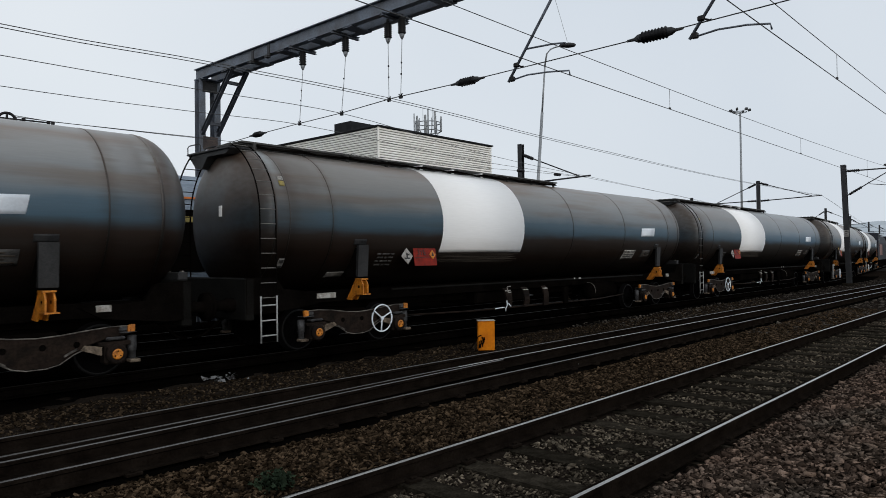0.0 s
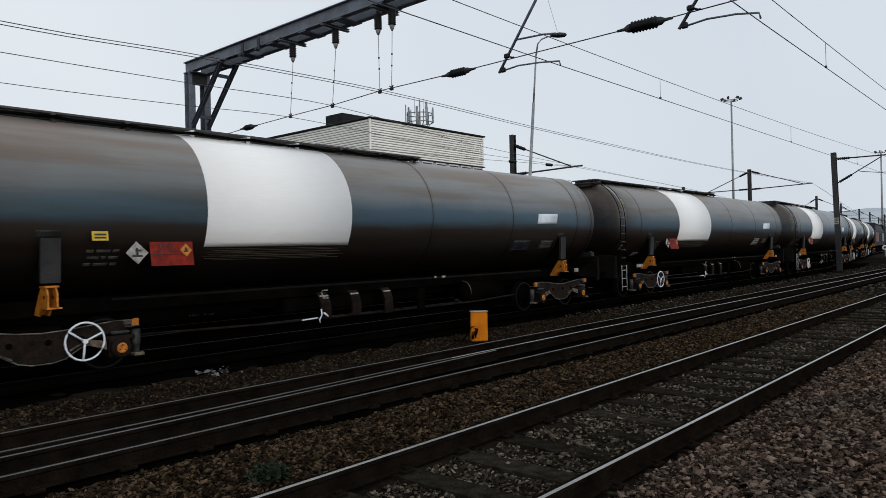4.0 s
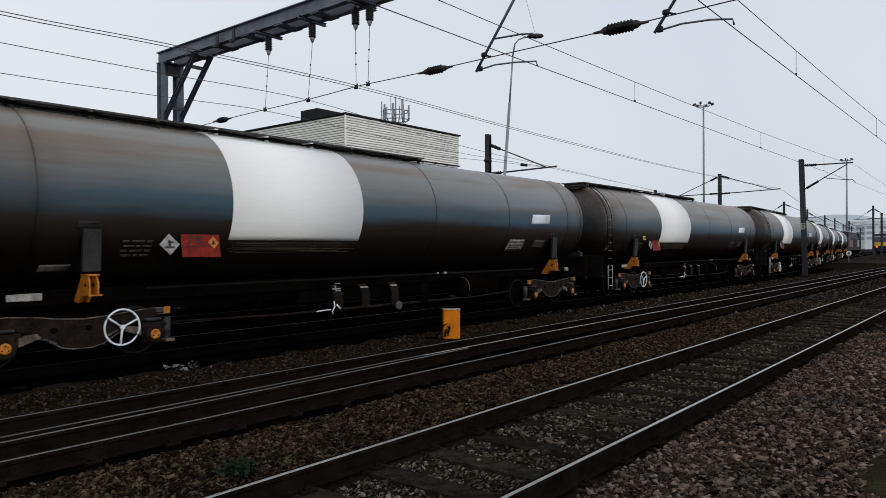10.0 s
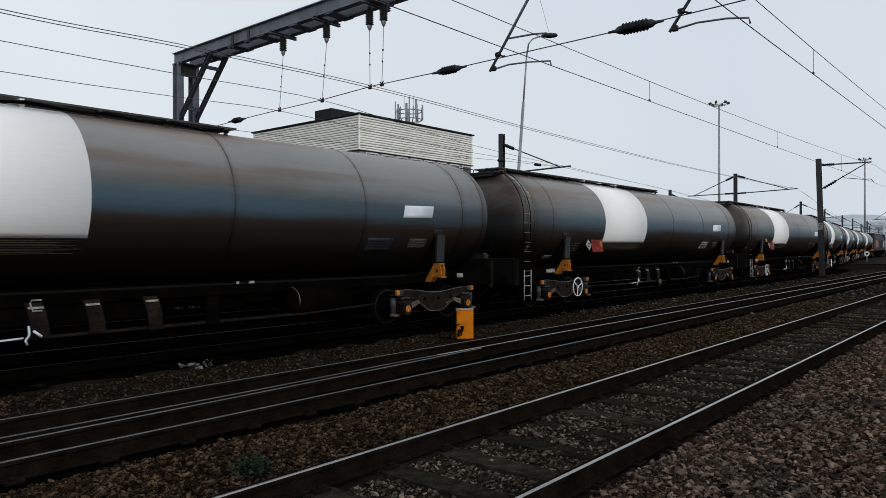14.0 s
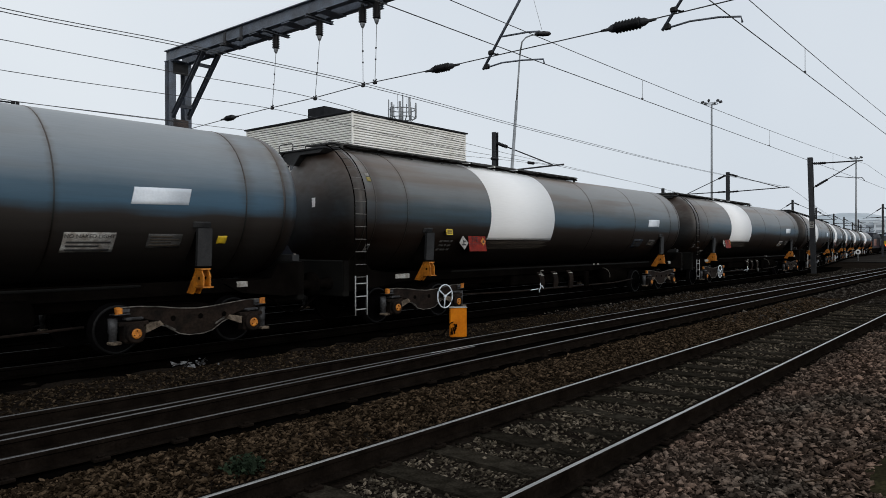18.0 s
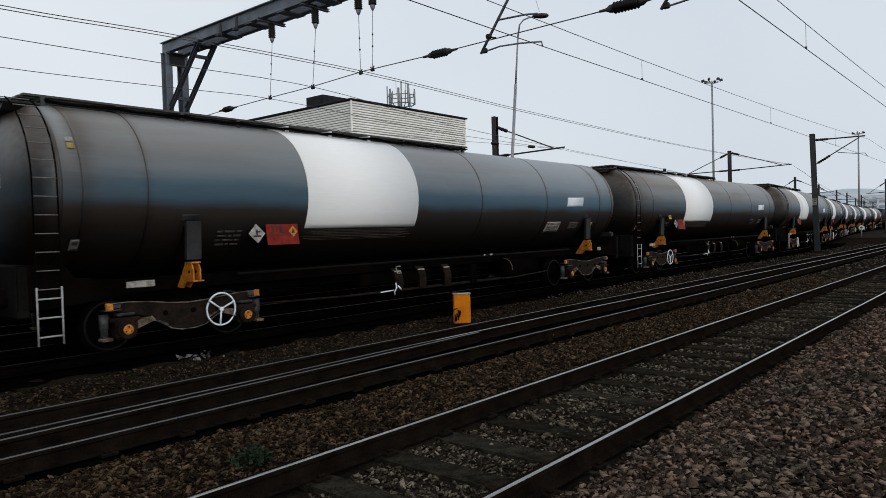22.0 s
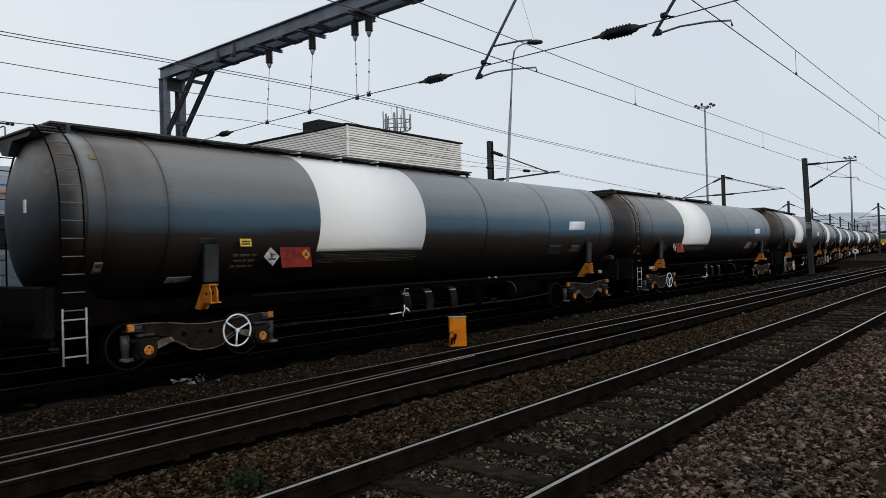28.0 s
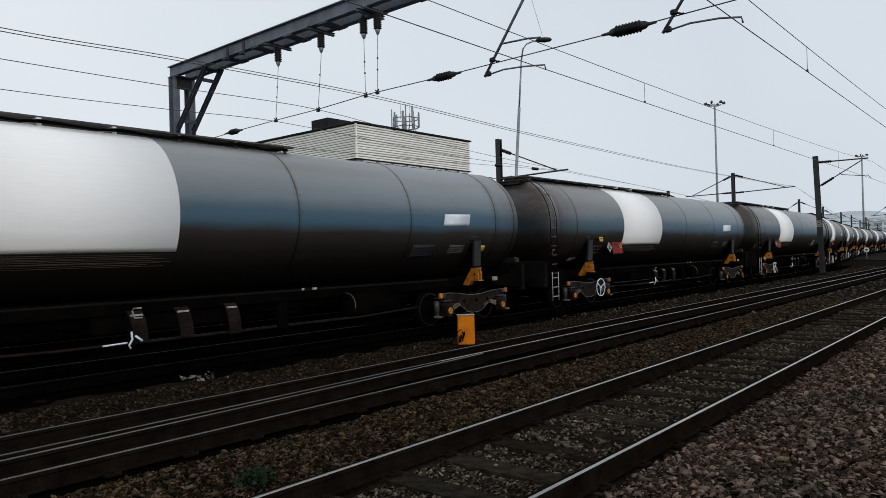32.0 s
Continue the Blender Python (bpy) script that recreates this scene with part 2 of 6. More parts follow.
    if not white:
        bm_map = n.new("ShaderNodeMapping")
        bm_map.inputs["Scale"].default_value = (0.28, 2.2, 3.6)
        l.new(slid.outputs[0], bm_map.inputs[0])
        bz = n.new("ShaderNodeTexNoise")
        bz.inputs["Scale"].default_value, bz.inputs["Detail"].default_value, bz.inputs["Roughness"].default_value = 0.75, 5, 0.5
        l.new(bm_map.outputs[0], bz.inputs["Vector"])
        bf = n.new("ShaderNodeMapRange")
        bf.interpolation_type = 'SMOOTHSTEP'
        bf.inputs["From Min"].default_value, bf.inputs["From Max"].default_value = 0.44, 0.66
        bf.inputs["To Max"].default_value = 0.75 * rusty
        l.new(bz.outputs["Fac"], bf.inputs["Value"])
        bb = n.new("ShaderNodeMixRGB")
        bb.blend_type = 'MULTIPLY'
        bb.inputs[2].default_value = (0.76, 0.55, 0.42, 1)
        l.new(bf.outputs[0], bb.inputs[0])
        l.new(last, bb.inputs[1])
        last = bb.outputs[0]
    # rust creeping from the welded rings
    for xc, reach, much in (() if white else ((8.22, 0.24, 0.75), (7.42, 0.20, 0.55), (4.38, 0.09, 0.5), (1.45, 0.09, 0.45), (-6.82, 0.13, 0.4), (-7.70, 0.22, 0.5), (-8.24, 0.19, 0.85))):
        s1 = n.new("ShaderNodeMath")
        s1.operation = 'SUBTRACT'
        s1.inputs[1].default_value = xc
        l.new(sp.outputs["X"], s1.inputs[0])
        s2 = n.new("ShaderNodeMath")
        s2.operation = 'ABSOLUTE'
        l.new(s1.outputs[0], s2.inputs[0])
        s3 = n.new("ShaderNodeMath")
        s3.operation = 'MULTIPLY_ADD'
        s3.inputs[1].default_value = reach * 1.6
        l.new(st.outputs["Fac"], s3.inputs[0])
        l.new(s2.outputs[0], s3.inputs[2])
        s4 = n.new("ShaderNodeMapRange")
        s4.interpolation_type = 'SMOOTHSTEP'
        s4.inputs["From Min"].default_value, s4.inputs["From Max"].default_value = reach * 0.6, reach * 1.9
        s4.inputs["To Min"].default_value, s4.inputs["To Max"].default_value = much, 0.0
        l.new(s3.outputs[0], s4.inputs["Value"])
        s5 = n.new("ShaderNodeMixRGB")
        s5.blend_type = 'MULTIPLY'
        s5.inputs[2].default_value = (0.50, 0.36, 0.27, 1)
        l.new(s4.outputs[0], s5.inputs[0])
        l.new(last, s5.inputs[1])
        last = s5.outputs[0]
    l.new(last, x.inputs[1])
    l.new(g.outputs[0], x.inputs[2])
    oi = n.new("ShaderNodeObjectInfo")
    orr = n.new("ShaderNodeMapRange")
    orr.inputs["To Min"].default_value, orr.inputs["To Max"].default_value = 0.88, 1.12
    l.new(oi.outputs["Random"], orr.inputs["Value"])
    y = n.new("ShaderNodeMixRGB")
    y.blend_type = 'MULTIPLY'
    y.inputs[0].default_value = 0.0 if white else 1.0
    l.new(x.outputs[0], y.inputs[1])
    l.new(orr.outputs[0], y.inputs[2])
    l.new(y.outputs[0], b.inputs["Base Color"])
    b.inputs["Roughness"].default_value = 0.44 if not white else 0.6
    gl = n.new("ShaderNodeMapRange")
    gl.inputs["From Min"].default_value, gl.inputs["From Max"].default_value = 0.2, 0.45
    gl.inputs["To Min"].default_value, gl.inputs["To Max"].default_value = 0.08, 0.45
    l.new(mr.outputs[0], gl.inputs["Value"])
    l.new(gl.outputs[0], b.inputs["Specular IOR Level"])
    bp = n.new("ShaderNodeBump")
    bp.inputs["Strength"].default_value, bp.inputs["Distance"].default_value = 0.12, 0.01
    l.new(bl.outputs["Fac"], bp.inputs["Height"])
    l.new(bp.outputs[0], b.inputs["Normal"])
    return m


# third colour is the underside, grime and painted shade in one
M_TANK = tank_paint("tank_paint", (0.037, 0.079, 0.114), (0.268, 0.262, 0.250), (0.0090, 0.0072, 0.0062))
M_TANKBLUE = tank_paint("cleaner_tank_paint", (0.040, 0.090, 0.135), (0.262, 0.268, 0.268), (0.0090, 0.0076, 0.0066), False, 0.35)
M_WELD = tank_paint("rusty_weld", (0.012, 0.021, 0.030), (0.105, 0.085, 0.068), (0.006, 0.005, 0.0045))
M_BAND = tank_paint("white_band_paint", (0.86, 0.87, 0.88), (0.88, 0.88, 0.88), (0.62, 0.60, 0.58), True)
M_SEAM = mat("weld_seam", (0.026, 0.020, 0.016), 0.8, 0, 0.3, 3, 30, 0.15, None, 0, 0, 0.15)
# base far below real steel, holding the deep shade under the wagons
M_FRAME = mat("grimy_shaded_underframe", (0.0048, 0.0040, 0.0035), 0.95, 0.0, 0.35, 2.5, 40, 0.3, None, 0, 0, 0.0)
M_SILL = mat("dark_headstock_steel", (0.0066, 0.0064, 0.0057), 0.9, 0.0, 0.35, 2.5, 40, 0.3, None, 0, 0, 0.1)
M_BOGIE = mat("brake_dust_steel", (0.0195, 0.0130, 0.0100), 0.85, 0.0, 0.45, 4, 30, 0.4, (0.0050, 0.0040, 0.0035), 0, 0, 0.08)
M_DAMP = mat("grimy_damper_steel", (0.066, 0.067, 0.071), 0.6, 0.1, 0.4, 9, 50, 0.2, (0.012, 0.011, 0.011), 0, 0, 0.2)
M_TAN = mat("tan_brake_dust", (0.20, 0.160, 0.122), 0.8, 0.0, 0.4, 9, 50, 0.2, (0.04, 0.03, 0.022), 0, 0, 0.1)
# near-black wheel colour holds the shade behind the bogie frames
M_WHEEL = mat("shaded_wheel_steel", (0.0045, 0.0042, 0.0045), 0.9, 0.0, 0.3, 6, 50, 0.15, None, 0, 0, 0.0)
# rim lighter than the wheel, painting the sky's glint on it
M_RIM = mat("worn_rim_glint", (0.009, 0.009, 0.010), 0.6, 0.2, 0.4, 3, 50, 0.1, (0.003, 0.003, 0.003), 0, 0, 0.15)
M_BOLLARD = mat("orange_box_paint", (0.60, 0.185, 0.004), 0.7, 0, 0.12, 5, 18, 0.06, (0.44, 0.120, 0.003), 0, 0, 0.12)
M_AMBER = mat("amber_paint", (0.62, 0.215, 0.010), 0.6, 0, 0.35, 12, 60, 0.2, (0.30, 0.095, 0.008))
M_PALE = mat("pale_scuffed_steel", (0.26, 0.245, 0.225), 0.65, 0.1, 0.35, 9, 60, 0.2, (0.06, 0.05, 0.042))
M_WHITE = mat("white_paint", (0.80, 0.80, 0.80), 0.5, 0, 0.05, 3, 20, 0.05, (0.70, 0.70, 0.70))
M_PANEL = mat("pale_patch_paint", (0.72, 0.77, 0.83), 0.7, 0, 0.06, 4, 30, 0.05, (0.60, 0.66, 0.73), 0, 0, 0.2)
# railhead colour with the shade under the wagons put in
M_RAILDARK = mat("shaded_railhead", (0.020, 0.019, 0.018), 0.50, 0.35, 0.3, 3, 60, 0.05, None, 0, 0, 0.15, (0.3, 4, 4))
M_RUNG = mat("grimy_ladder_rung", (0.15, 0.145, 0.135), 0.6, 0, 0.3, 8, 40, 0.1, (0.08, 0.075, 0.07))
M_STEP = mat("worn_white_steps", (0.40, 0.41, 0.42), 0.6, 0, 0.2, 8, 40, 0.1, (0.24, 0.24, 0.24))
M_STONEC = mat("dark_brown_ballast_stone", (0.060, 0.043, 0.028), 0.95, 0, 0.35, 9, 70, 0.3, (0.020, 0.014, 0.009), 0.7, 0, 0.0)
M_DIRTYW = mat("dirty_white_plate", (0.40, 0.40, 0.38), 0.6, 0, 0.35, 9, 50, 0.1, (0.17, 0.15, 0.13))
M_GREYP = mat("faded_grey_plate", (0.085, 0.083, 0.080), 0.6, 0, 0.35, 5, 40, 0.1, None, 0, 0, 0.2)
M_NAVYP = mat("grimy_navy_plate", (0.022, 0.030, 0.042), 0.55, 0, 0.35, 5, 40, 0.1, None, 0, 0, 0.2)
M_OLIVE = mat("dull_yellow_panel", (0.30, 0.24, 0.06), 0.6, 0, 0.25, 5, 40, 0.1)
M_RED = mat("red_plate", (0.27, 0.020, 0.010), 0.6, 0, 0.35, 7, 50, 0.06, (0.11, 0.010, 0.007), 0, 0, 0.15)
M_YEL = mat("yellow_plate", (0.68, 0.46, 0.02), 0.5, 0, 0.2, 7, 50, 0.06)
M_INK = mat("dark_print", (0.02, 0.02, 0.02), 0.7, 0, 0.1, 9, 60, 0.0)
M_LETTER = mat("faded_white_print", (0.075, 0.072, 0.068), 0.7, 0, 0.4, 9, 60, 0.0)
M_WALK = mat("grey_walkway_mesh", (0.075, 0.075, 0.072), 0.7, 0.2, 0.3, 5, 60, 0.3)
M_STEEL = mat("painted_gantry_steel", (0.132, 0.158, 0.205), 0.55, 0.1, 0.3, 2.5, 30, 0.15, (0.075, 0.082, 0.095))
M_GANTRYDK = mat("dark_blue_brace_steel", (0.048, 0.056, 0.074), 0.55, 0.1, 0.3, 2.5, 30, 0.15)
M_RUSTPLATE = mat("rusting_plate_steel", (0.085, 0.066, 0.060), 0.75, 0, 0.35, 5, 40, 0.2, (0.040, 0.034, 0.034), 0, 0, 0.2)
M_TWIG = mat("dry_brown_twig", (0.060, 0.042, 0.028), 0.95, 0, 0.3, 9, 60, 0.2, None, 0.4, 0, 0.0)
M_SOIL = mat("damp_mossy_soil", (0.034, 0.031, 0.016), 1.0, 0, 0.4, 4, 40, 0.6, (0.017, 0.014, 0.009), 0, 0, 0.0)
M_POST = mat("dark_mast_steel", (0.022, 0.023, 0.027), 0.65, 0.1, 0.3, 3, 30, 0.15)
M_WIRE = mat("copper_wire_weathered", (0.055, 0.056, 0.058), 0.6, 0.3, 0.1, 3, 30, 0.0)
M_INSUL = mat("brown_black_porcelain", (0.008, 0.0075, 0.009), 0.5, 0, 0.15, 6, 40, 0.0, None, 0, 0, 0.2)
M_GALV = mat("galvanised_steel", (0.30, 0.32, 0.34), 0.55, 0.3, 0.2, 4, 40, 0.08)
M_RAILTOP = mat("worn_railhead", (0.42, 0.405, 0.385), 0.30, 0.9, 0.2, 3, 60, 0.04, None, 0, 0, 0.5, (0.3, 4, 4))
M_RAILDULL = mat("dull_railhead", (0.115, 0.110, 0.105), 0.38, 0.65, 0.25, 3, 60, 0.05, None, 0, 0, 0.4, (0.3, 4, 4))
M_RAILMID = mat("scuffed_railhead", (0.165, 0.159, 0.154), 0.32, 0.8, 0.25, 3, 60, 0.05, None, 0, 0, 0.4, (0.3, 4, 4))
M_RAIL = mat("rusty_rail_web", (0.0125, 0.0095, 0.0076), 1.0, 0.0, 0.35, 5, 50, 0.3, None, 0, 0, 0.0)
M_SLEEPER = mat("weathered_sleeper", (0.034, 0.029, 0.022), 1.0, 0, 0.45, 7, 45, 0.5, None, 0, 0.3, 0.0)
M_STONE = mat("ballast_stone", (0.165, 0.108, 0.081), 0.95, 0, 0.35, 0.9, 70, 0.3, (0.094, 0.076, 0.061), 0.82, 0, 0.0)
M_STONEA = mat("grey_ballast_stone", (0.150, 0.124, 0.094), 0.95, 0, 0.35, 9, 70, 0.3, (0.062, 0.051, 0.037), 0.78, 0, 0.0)
M_STONEB = mat("brown_ballast_stone", (0.084, 0.057, 0.036), 0.95, 0, 0.35, 9, 70, 0.3, (0.026, 0.018, 0.011), 0.8, 0, 0.0)
M_GROUND = mat("sooty_ballast_bed", (0.0190, 0.0148, 0.0118), 1.0, 0, 0.4, 1.3, 28, 0.9, (0.0085, 0.0066, 0.0054), 0, 0, 0.0)
M_DARKBED = mat("near_black_ballast", (0.0034, 0.0028, 0.0024), 1.0, 0, 0.4, 1.5, 30, 0.9, None, 0, 0, 0.0)
M_STRAP = mat("dark_strap_steel", (0.027, 0.0275, 0.029), 0.6, 0.1, 0.35, 4, 40, 0.15, None, 0, 0, 0.3)
M_STREAK = mat("brown_streak", (0.085, 0.07, 0.055), 0.8, 0, 0.4, 4, 30, 0.1, None, 0, 0, 0.15, (0.3, 3, 3))
M_CLAD = mat("cream_cladding", (0.92, 0.915, 0.88), 0.55, 0, 0.06, 0.8, 20, 0.05, (0.82, 0.805, 0.75), 0, 0.05)
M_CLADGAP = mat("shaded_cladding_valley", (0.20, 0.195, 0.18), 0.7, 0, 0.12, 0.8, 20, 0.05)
M_DARKROOF = mat("dark_roof_felt", (0.024, 0.026, 0.029), 0.9, 0, 0.2, 2, 20, 0.15, None, 0, 0, 0.1)
M_CONC = mat("pale_concrete", (0.42, 0.41, 0.39), 0.8, 0, 0.2, 2, 30, 0.2)
M_GLASS = mat("dark_window_glass", (0.02, 0.024, 0.03), 0.08, 0, 0.1, 2, 10, 0.0)
M_TRAINBLUE = mat("blue_grey_coach_paint", (0.20, 0.25, 0.31), 0.4, 0, 0.15, 2, 20, 0.03)
M_TRAINGREY = mat("silver_grey_coach_paint", (0.36, 0.40, 0.46), 0.4, 0, 0.12, 2, 20, 0.03)
M_ORANGE = mat("orange_coach_paint", (0.72, 0.19, 0.03), 0.45, 0, 0.15, 3, 20, 0.03)
M_LOCODK = mat("dark_loco_paint", (0.020, 0.021, 0.028), 0.6, 0, 0.3, 1.5, 20, 0.03, None, 0, 0, 0.1)
M_MAROON = mat("red_brown_loco_paint", (0.20, 0.07, 0.05), 0.5, 0, 0.2, 2, 20, 0.03)
M_CABORANGE = mat("grimy_orange_cab_paint", (0.42, 0.13, 0.03), 0.5, 0, 0.25, 2, 20, 0.03, (0.20, 0.06, 0.02))
M_STONEF = mat("grey_yard_stone", (0.085, 0.074, 0.064), 0.95, 0, 0.35, 3, 40, 0.3, (0.034, 0.029, 0.024), 0.75, 0, 0.0)
M_YARD = mat("grey_yard_gravel", (0.034, 0.031, 0.028), 0.95, 0, 0.3, 0.15, 1.5, 0.2, (0.018, 0.016, 0.0145), 0, 0, 0.0)
M_LIP = mat("pale_flange_edge", (0.16, 0.145, 0.13), 0.7, 0, 0.4, 7, 50, 0.2, (0.02, 0.018, 0.016), 0, 0, 0.2)
# haze of the distance is mixed into the next four base colours
M_FARTREE = mat("hazed_winter_trees", (0.34, 0.38, 0.41), 1.0, 0, 0.2, 0.05, 0.6, 0.0, (0.25, 0.29, 0.32), 0.2, 0, 0.0)
M_FARHILL = mat("hazed_hillside", (0.50, 0.55, 0.59), 1.0, 0, 0.12, 0.02, 0.15, 0.0, (0.42, 0.465, 0.50), 0, 0, 0.0)
M_FARWALL = mat("hazed_pale_render", (0.72, 0.77, 0.82), 0.9, 0, 0.06, 0.2, 2, 0.0, None, 0, 0, 0.0)
M_FARGLASS = mat("hazed_window_band", (0.38, 0.42, 0.46), 0.6, 0, 0.08, 0.2, 2, 0.0, None, 0, 0, 0.0)
M_LEAF = mat("dusty_green_leaf", (0.028, 0.044, 0.026), 0.9, 0, 0.3, 30, 90, 0.1, None, 0.5, 0, 0.05)
M_RAG = mat("grey_litter_plastic", (0.20, 0.20, 0.205), 0.5, 0, 0.3, 12, 60, 0.3, None, 0.4)


def glow(name, colour, strength):
    m = bpy.data.materials.new(name)
    m.use_nodes = True
    b = m.node_tree.nodes["Principled BSDF"]
    b.inputs["Base Color"].default_value = (*colour, 1)
    b.inputs["Emission Color"].default_value = (*colour, 1)
    b.inputs["Emission Strength"].default_value = strength
    return m


M_TAIL = glow("red_tail_lamp", (1.0, 0.08, 0.03), 3.0)


# ---- mesh helpers ----
def box(bm, x0, x1, y0, y1, z0, z1, bev=0.0):
    v = [bm.verts.new(p) for p in ((x0, y0, z0), (x1, y0, z0), (x1, y1, z0), (x0, y1, z0), (x0, y0, z1), (x1, y0, z1), (x1, y1, z1), (x0, y1, z1))]
    f = [bm.faces.new([v[i] for i in q]) for q in ((0, 3, 2, 1), (4, 5, 6, 7), (0, 1, 5, 4), (1, 2, 6, 5), (2, 3, 7, 6), (3, 0, 4, 7))]
    if bev:
        es = list({e for q in f for e in q.edges})
        bmesh.ops.bevel(bm, geom=es, offset=bev, segments=1, affect='EDGES')
    return bm


def prism(bm, outline, axis, a, b):
    """An outline of 2D points pushed along an axis from a to b. axis x: points (y, z); y: (x, z); z: (x, y)."""
    def at(p, q):
        return (q, p[0], p[1]) if axis == "x" else (p[0], q, p[1]) if axis == "y" else (p[0], p[1], q)
    lo = [bm.verts.new(at(p, a)) for p in outline]
    hi = [bm.verts.new(at(p, b)) for p in outline]
    n = len(outline)
    for i in range(n):
        bm.faces.new((lo[i], lo[(i + 1) % n], hi[(i + 1) % n], hi[i]))
    bm.faces.new(lo[::-1])
    bm.faces.new(hi)
    bmesh.ops.recalc_face_normals(bm, faces=bm.faces)
    return bm


def tube(bm, points, r, sides=6, cap=True):
    """A round bar along points."""
    pts = [Vector(p) for p in points]
    rings = []
    for i, p in enumerate(pts):
        d = (pts[min(i + 1, len(pts) - 1)] - pts[max(i - 1, 0)]).normalized()
        u = d.cross(Vector((0, 0, 1)) if abs(d.z) < 0.9 else Vector((1, 0, 0))).normalized()
        w = d.cross(u)
        rr = r[i] if isinstance(r, (list, tuple)) else r
        rings.append([bm.verts.new(p + rr * (math.cos(2 * math.pi * k / sides) * u + math.sin(2 * math.pi * k / sides) * w)) for k in range(sides)])
    for a, b in zip(rings, rings[1:]):
        for k in range(sides):
            f = bm.faces.new((a[k], a[(k + 1) % sides], b[(k + 1) % sides], b[k]))
            f.smooth = sides > 5
    if cap:
        bm.faces.new(rings[0][::-1])
        bm.faces.new(rings[-1])
    return bm


def turned(bm, profile, origin, axis="z", sides=16, smooth=True):
    """A turned body: profile of (radius, along) about an axis through origin."""
    o = Vector(origin)
    rings = []
    for r, h in profile:
        ring = []
        for k in range(sides):
            a = 2 * math.pi * k / sides
            c, s = r * math.cos(a), r * math.sin(a)
            q = (c, s, h) if axis == "z" else (s, h, c) if axis == "y" else (h, c, s)
            ring.append(bm.verts.new(o + Vector(q)))
        rings.append(ring)
    for a, b in zip(rings, rings[1:]):
        for k in range(sides):
            f = bm.faces.new((a[k], a[(k + 1) % sides], b[(k + 1) % sides], b[k]))
            f.smooth = smooth
    bm.faces.new(rings[0][::-1])
    bm.faces.new(rings[-1])
    bmesh.ops.recalc_face_normals(bm, faces=bm.faces)
    return bm


def mesh_of(name, bm, material):
    me = bpy.data.meshes.new(name)
    bm.to_mesh(me)
    bm.free()
    for m in material if isinstance(material, (list, tuple)) else (material,):
        me.materials.append(m)
    return me


def part(name, bm, material, parent, label=""):
    ob = new(name, mesh_of(name, bm, material))
    ob.parent = parent
    if label:
        ob["label"] = label
    return ob


def piece(name, me, parent, m):
    ob = new(name, me)
    ob.parent = parent
    ob.matrix_basis = m
    return ob


def thing(name, label, category, group="", at=None):
    ob = tagged(new(name), label, category, group)
    if at is not None:
        ob.matrix_basis = at
    return ob


def whole(name, bm, material, label, category, group="", kind=""):
    return tagged(new(name, mesh_of(name, bm, material)), label, category, group, kind)


def lettering(name, text, size, material, parent, m):
    """Flat letters in the built-in font, as a mesh part."""
    cu = bpy.data.curves.new(name, 'FONT')
    cu.body, cu.size, cu.align_x, cu.align_y, cu.extrude = text, size, 'CENTER', 'CENTER', 0.0015
    tmp = bpy.data.objects.new(name, cu)
    scene.collection.objects.link(tmp)
    me = bpy.data.meshes.new_from_object(tmp.evaluated_get(bpy.context.evaluated_depsgraph_get()))
    bpy.data.objects.remove(tmp)
    me.materials.append(material)
    ob = new(name, me)
    ob.parent = parent
    ob.matrix_basis = m
    return ob


B = bmesh.new


# ---- the plan: tracks run along x; y is the distance across from the camera's line ----
def bend(x):
    """Slope of the tanker line, which swings away beyond the dark mast."""
    pts = ((40, 0.0), (54, 0.125), (96, 0.125), (125, 0.065), (400, 0.065))
    if x <= 40:
        return 0.0
    for (a, p), (b, q) in zip(pts, pts[1:]):
        if x <= b:
            return p + (q - p) * (x - a) / (b - a)
    return 0.065


STEP = 0.5
LINE = [(-160.0, 0.0, 0.0)]          # x, sideways shift, distance along
while LINE[-1][0] < 360:
    lx, ly, ls = LINE[-1]
    dy = bend(lx + STEP / 2) * STEP
    LINE.append((lx + STEP, ly + dy, ls + math.hypot(STEP, dy)))


def on_line(s):
    """x and sideways shift at distance s, which equals x on the straight."""
    s += 160.0
    i = min(max(int(s / STEP), 0), len(LINE) - 2)
    while i > 0 and LINE[i][2] > s:
        i -= 1
    a, b = LINE[i], LINE[i + 1]
    f = (s - a[2]) / (b[2] - a[2])
    return a[0] + f * (b[0] - a[0]), a[1] + f * (b[1] - a[1])


def shift_at(x):
    i = min(max(int((x + 160.0) / STEP), 0), len(LINE) - 2)
    f = (x - LINE[i][0]) / STEP
    return LINE[i][1] + f * (LINE[i + 1][1] - LINE[i][1])


Y_A, Y_B, Y_C, Y_D, Y_E = 3.335, 6.78, 11.3, 14.9, 17.4
RAIL_TOP = 0.15
NEAR_X0, NEAR_X1 = -1.0, 26.0


def ground_z(x, y):
    """Height of the ballast: beds between the rails, low shoulders between the tracks, a bank on the platform side."""
    def hump(c, w, h):
        return h * math.exp(-((y - c) / w) ** 4)
    z = -0.05 + hump(4.95, 0.75, 0.10) + hump(8.9, 0.9, 0.02) + hump(0.9, 1.25, 0.17) - hump(11.3, 1.2, 0.02)
    z += 0.028 * noise.noise(Vector((x * 0.9, y * 1.1, 0))) + 0.016 * noise.noise(Vector((x * 3.1, y * 3.1, 4)))
    return z


def spaced(stops):
    out = []
    for a, b, d in stops:
        n = max(1, round((b - a) / d))
        out += [a + (b - a) * i / n for i in range(n)]
    return out + [stops[-1][1]]


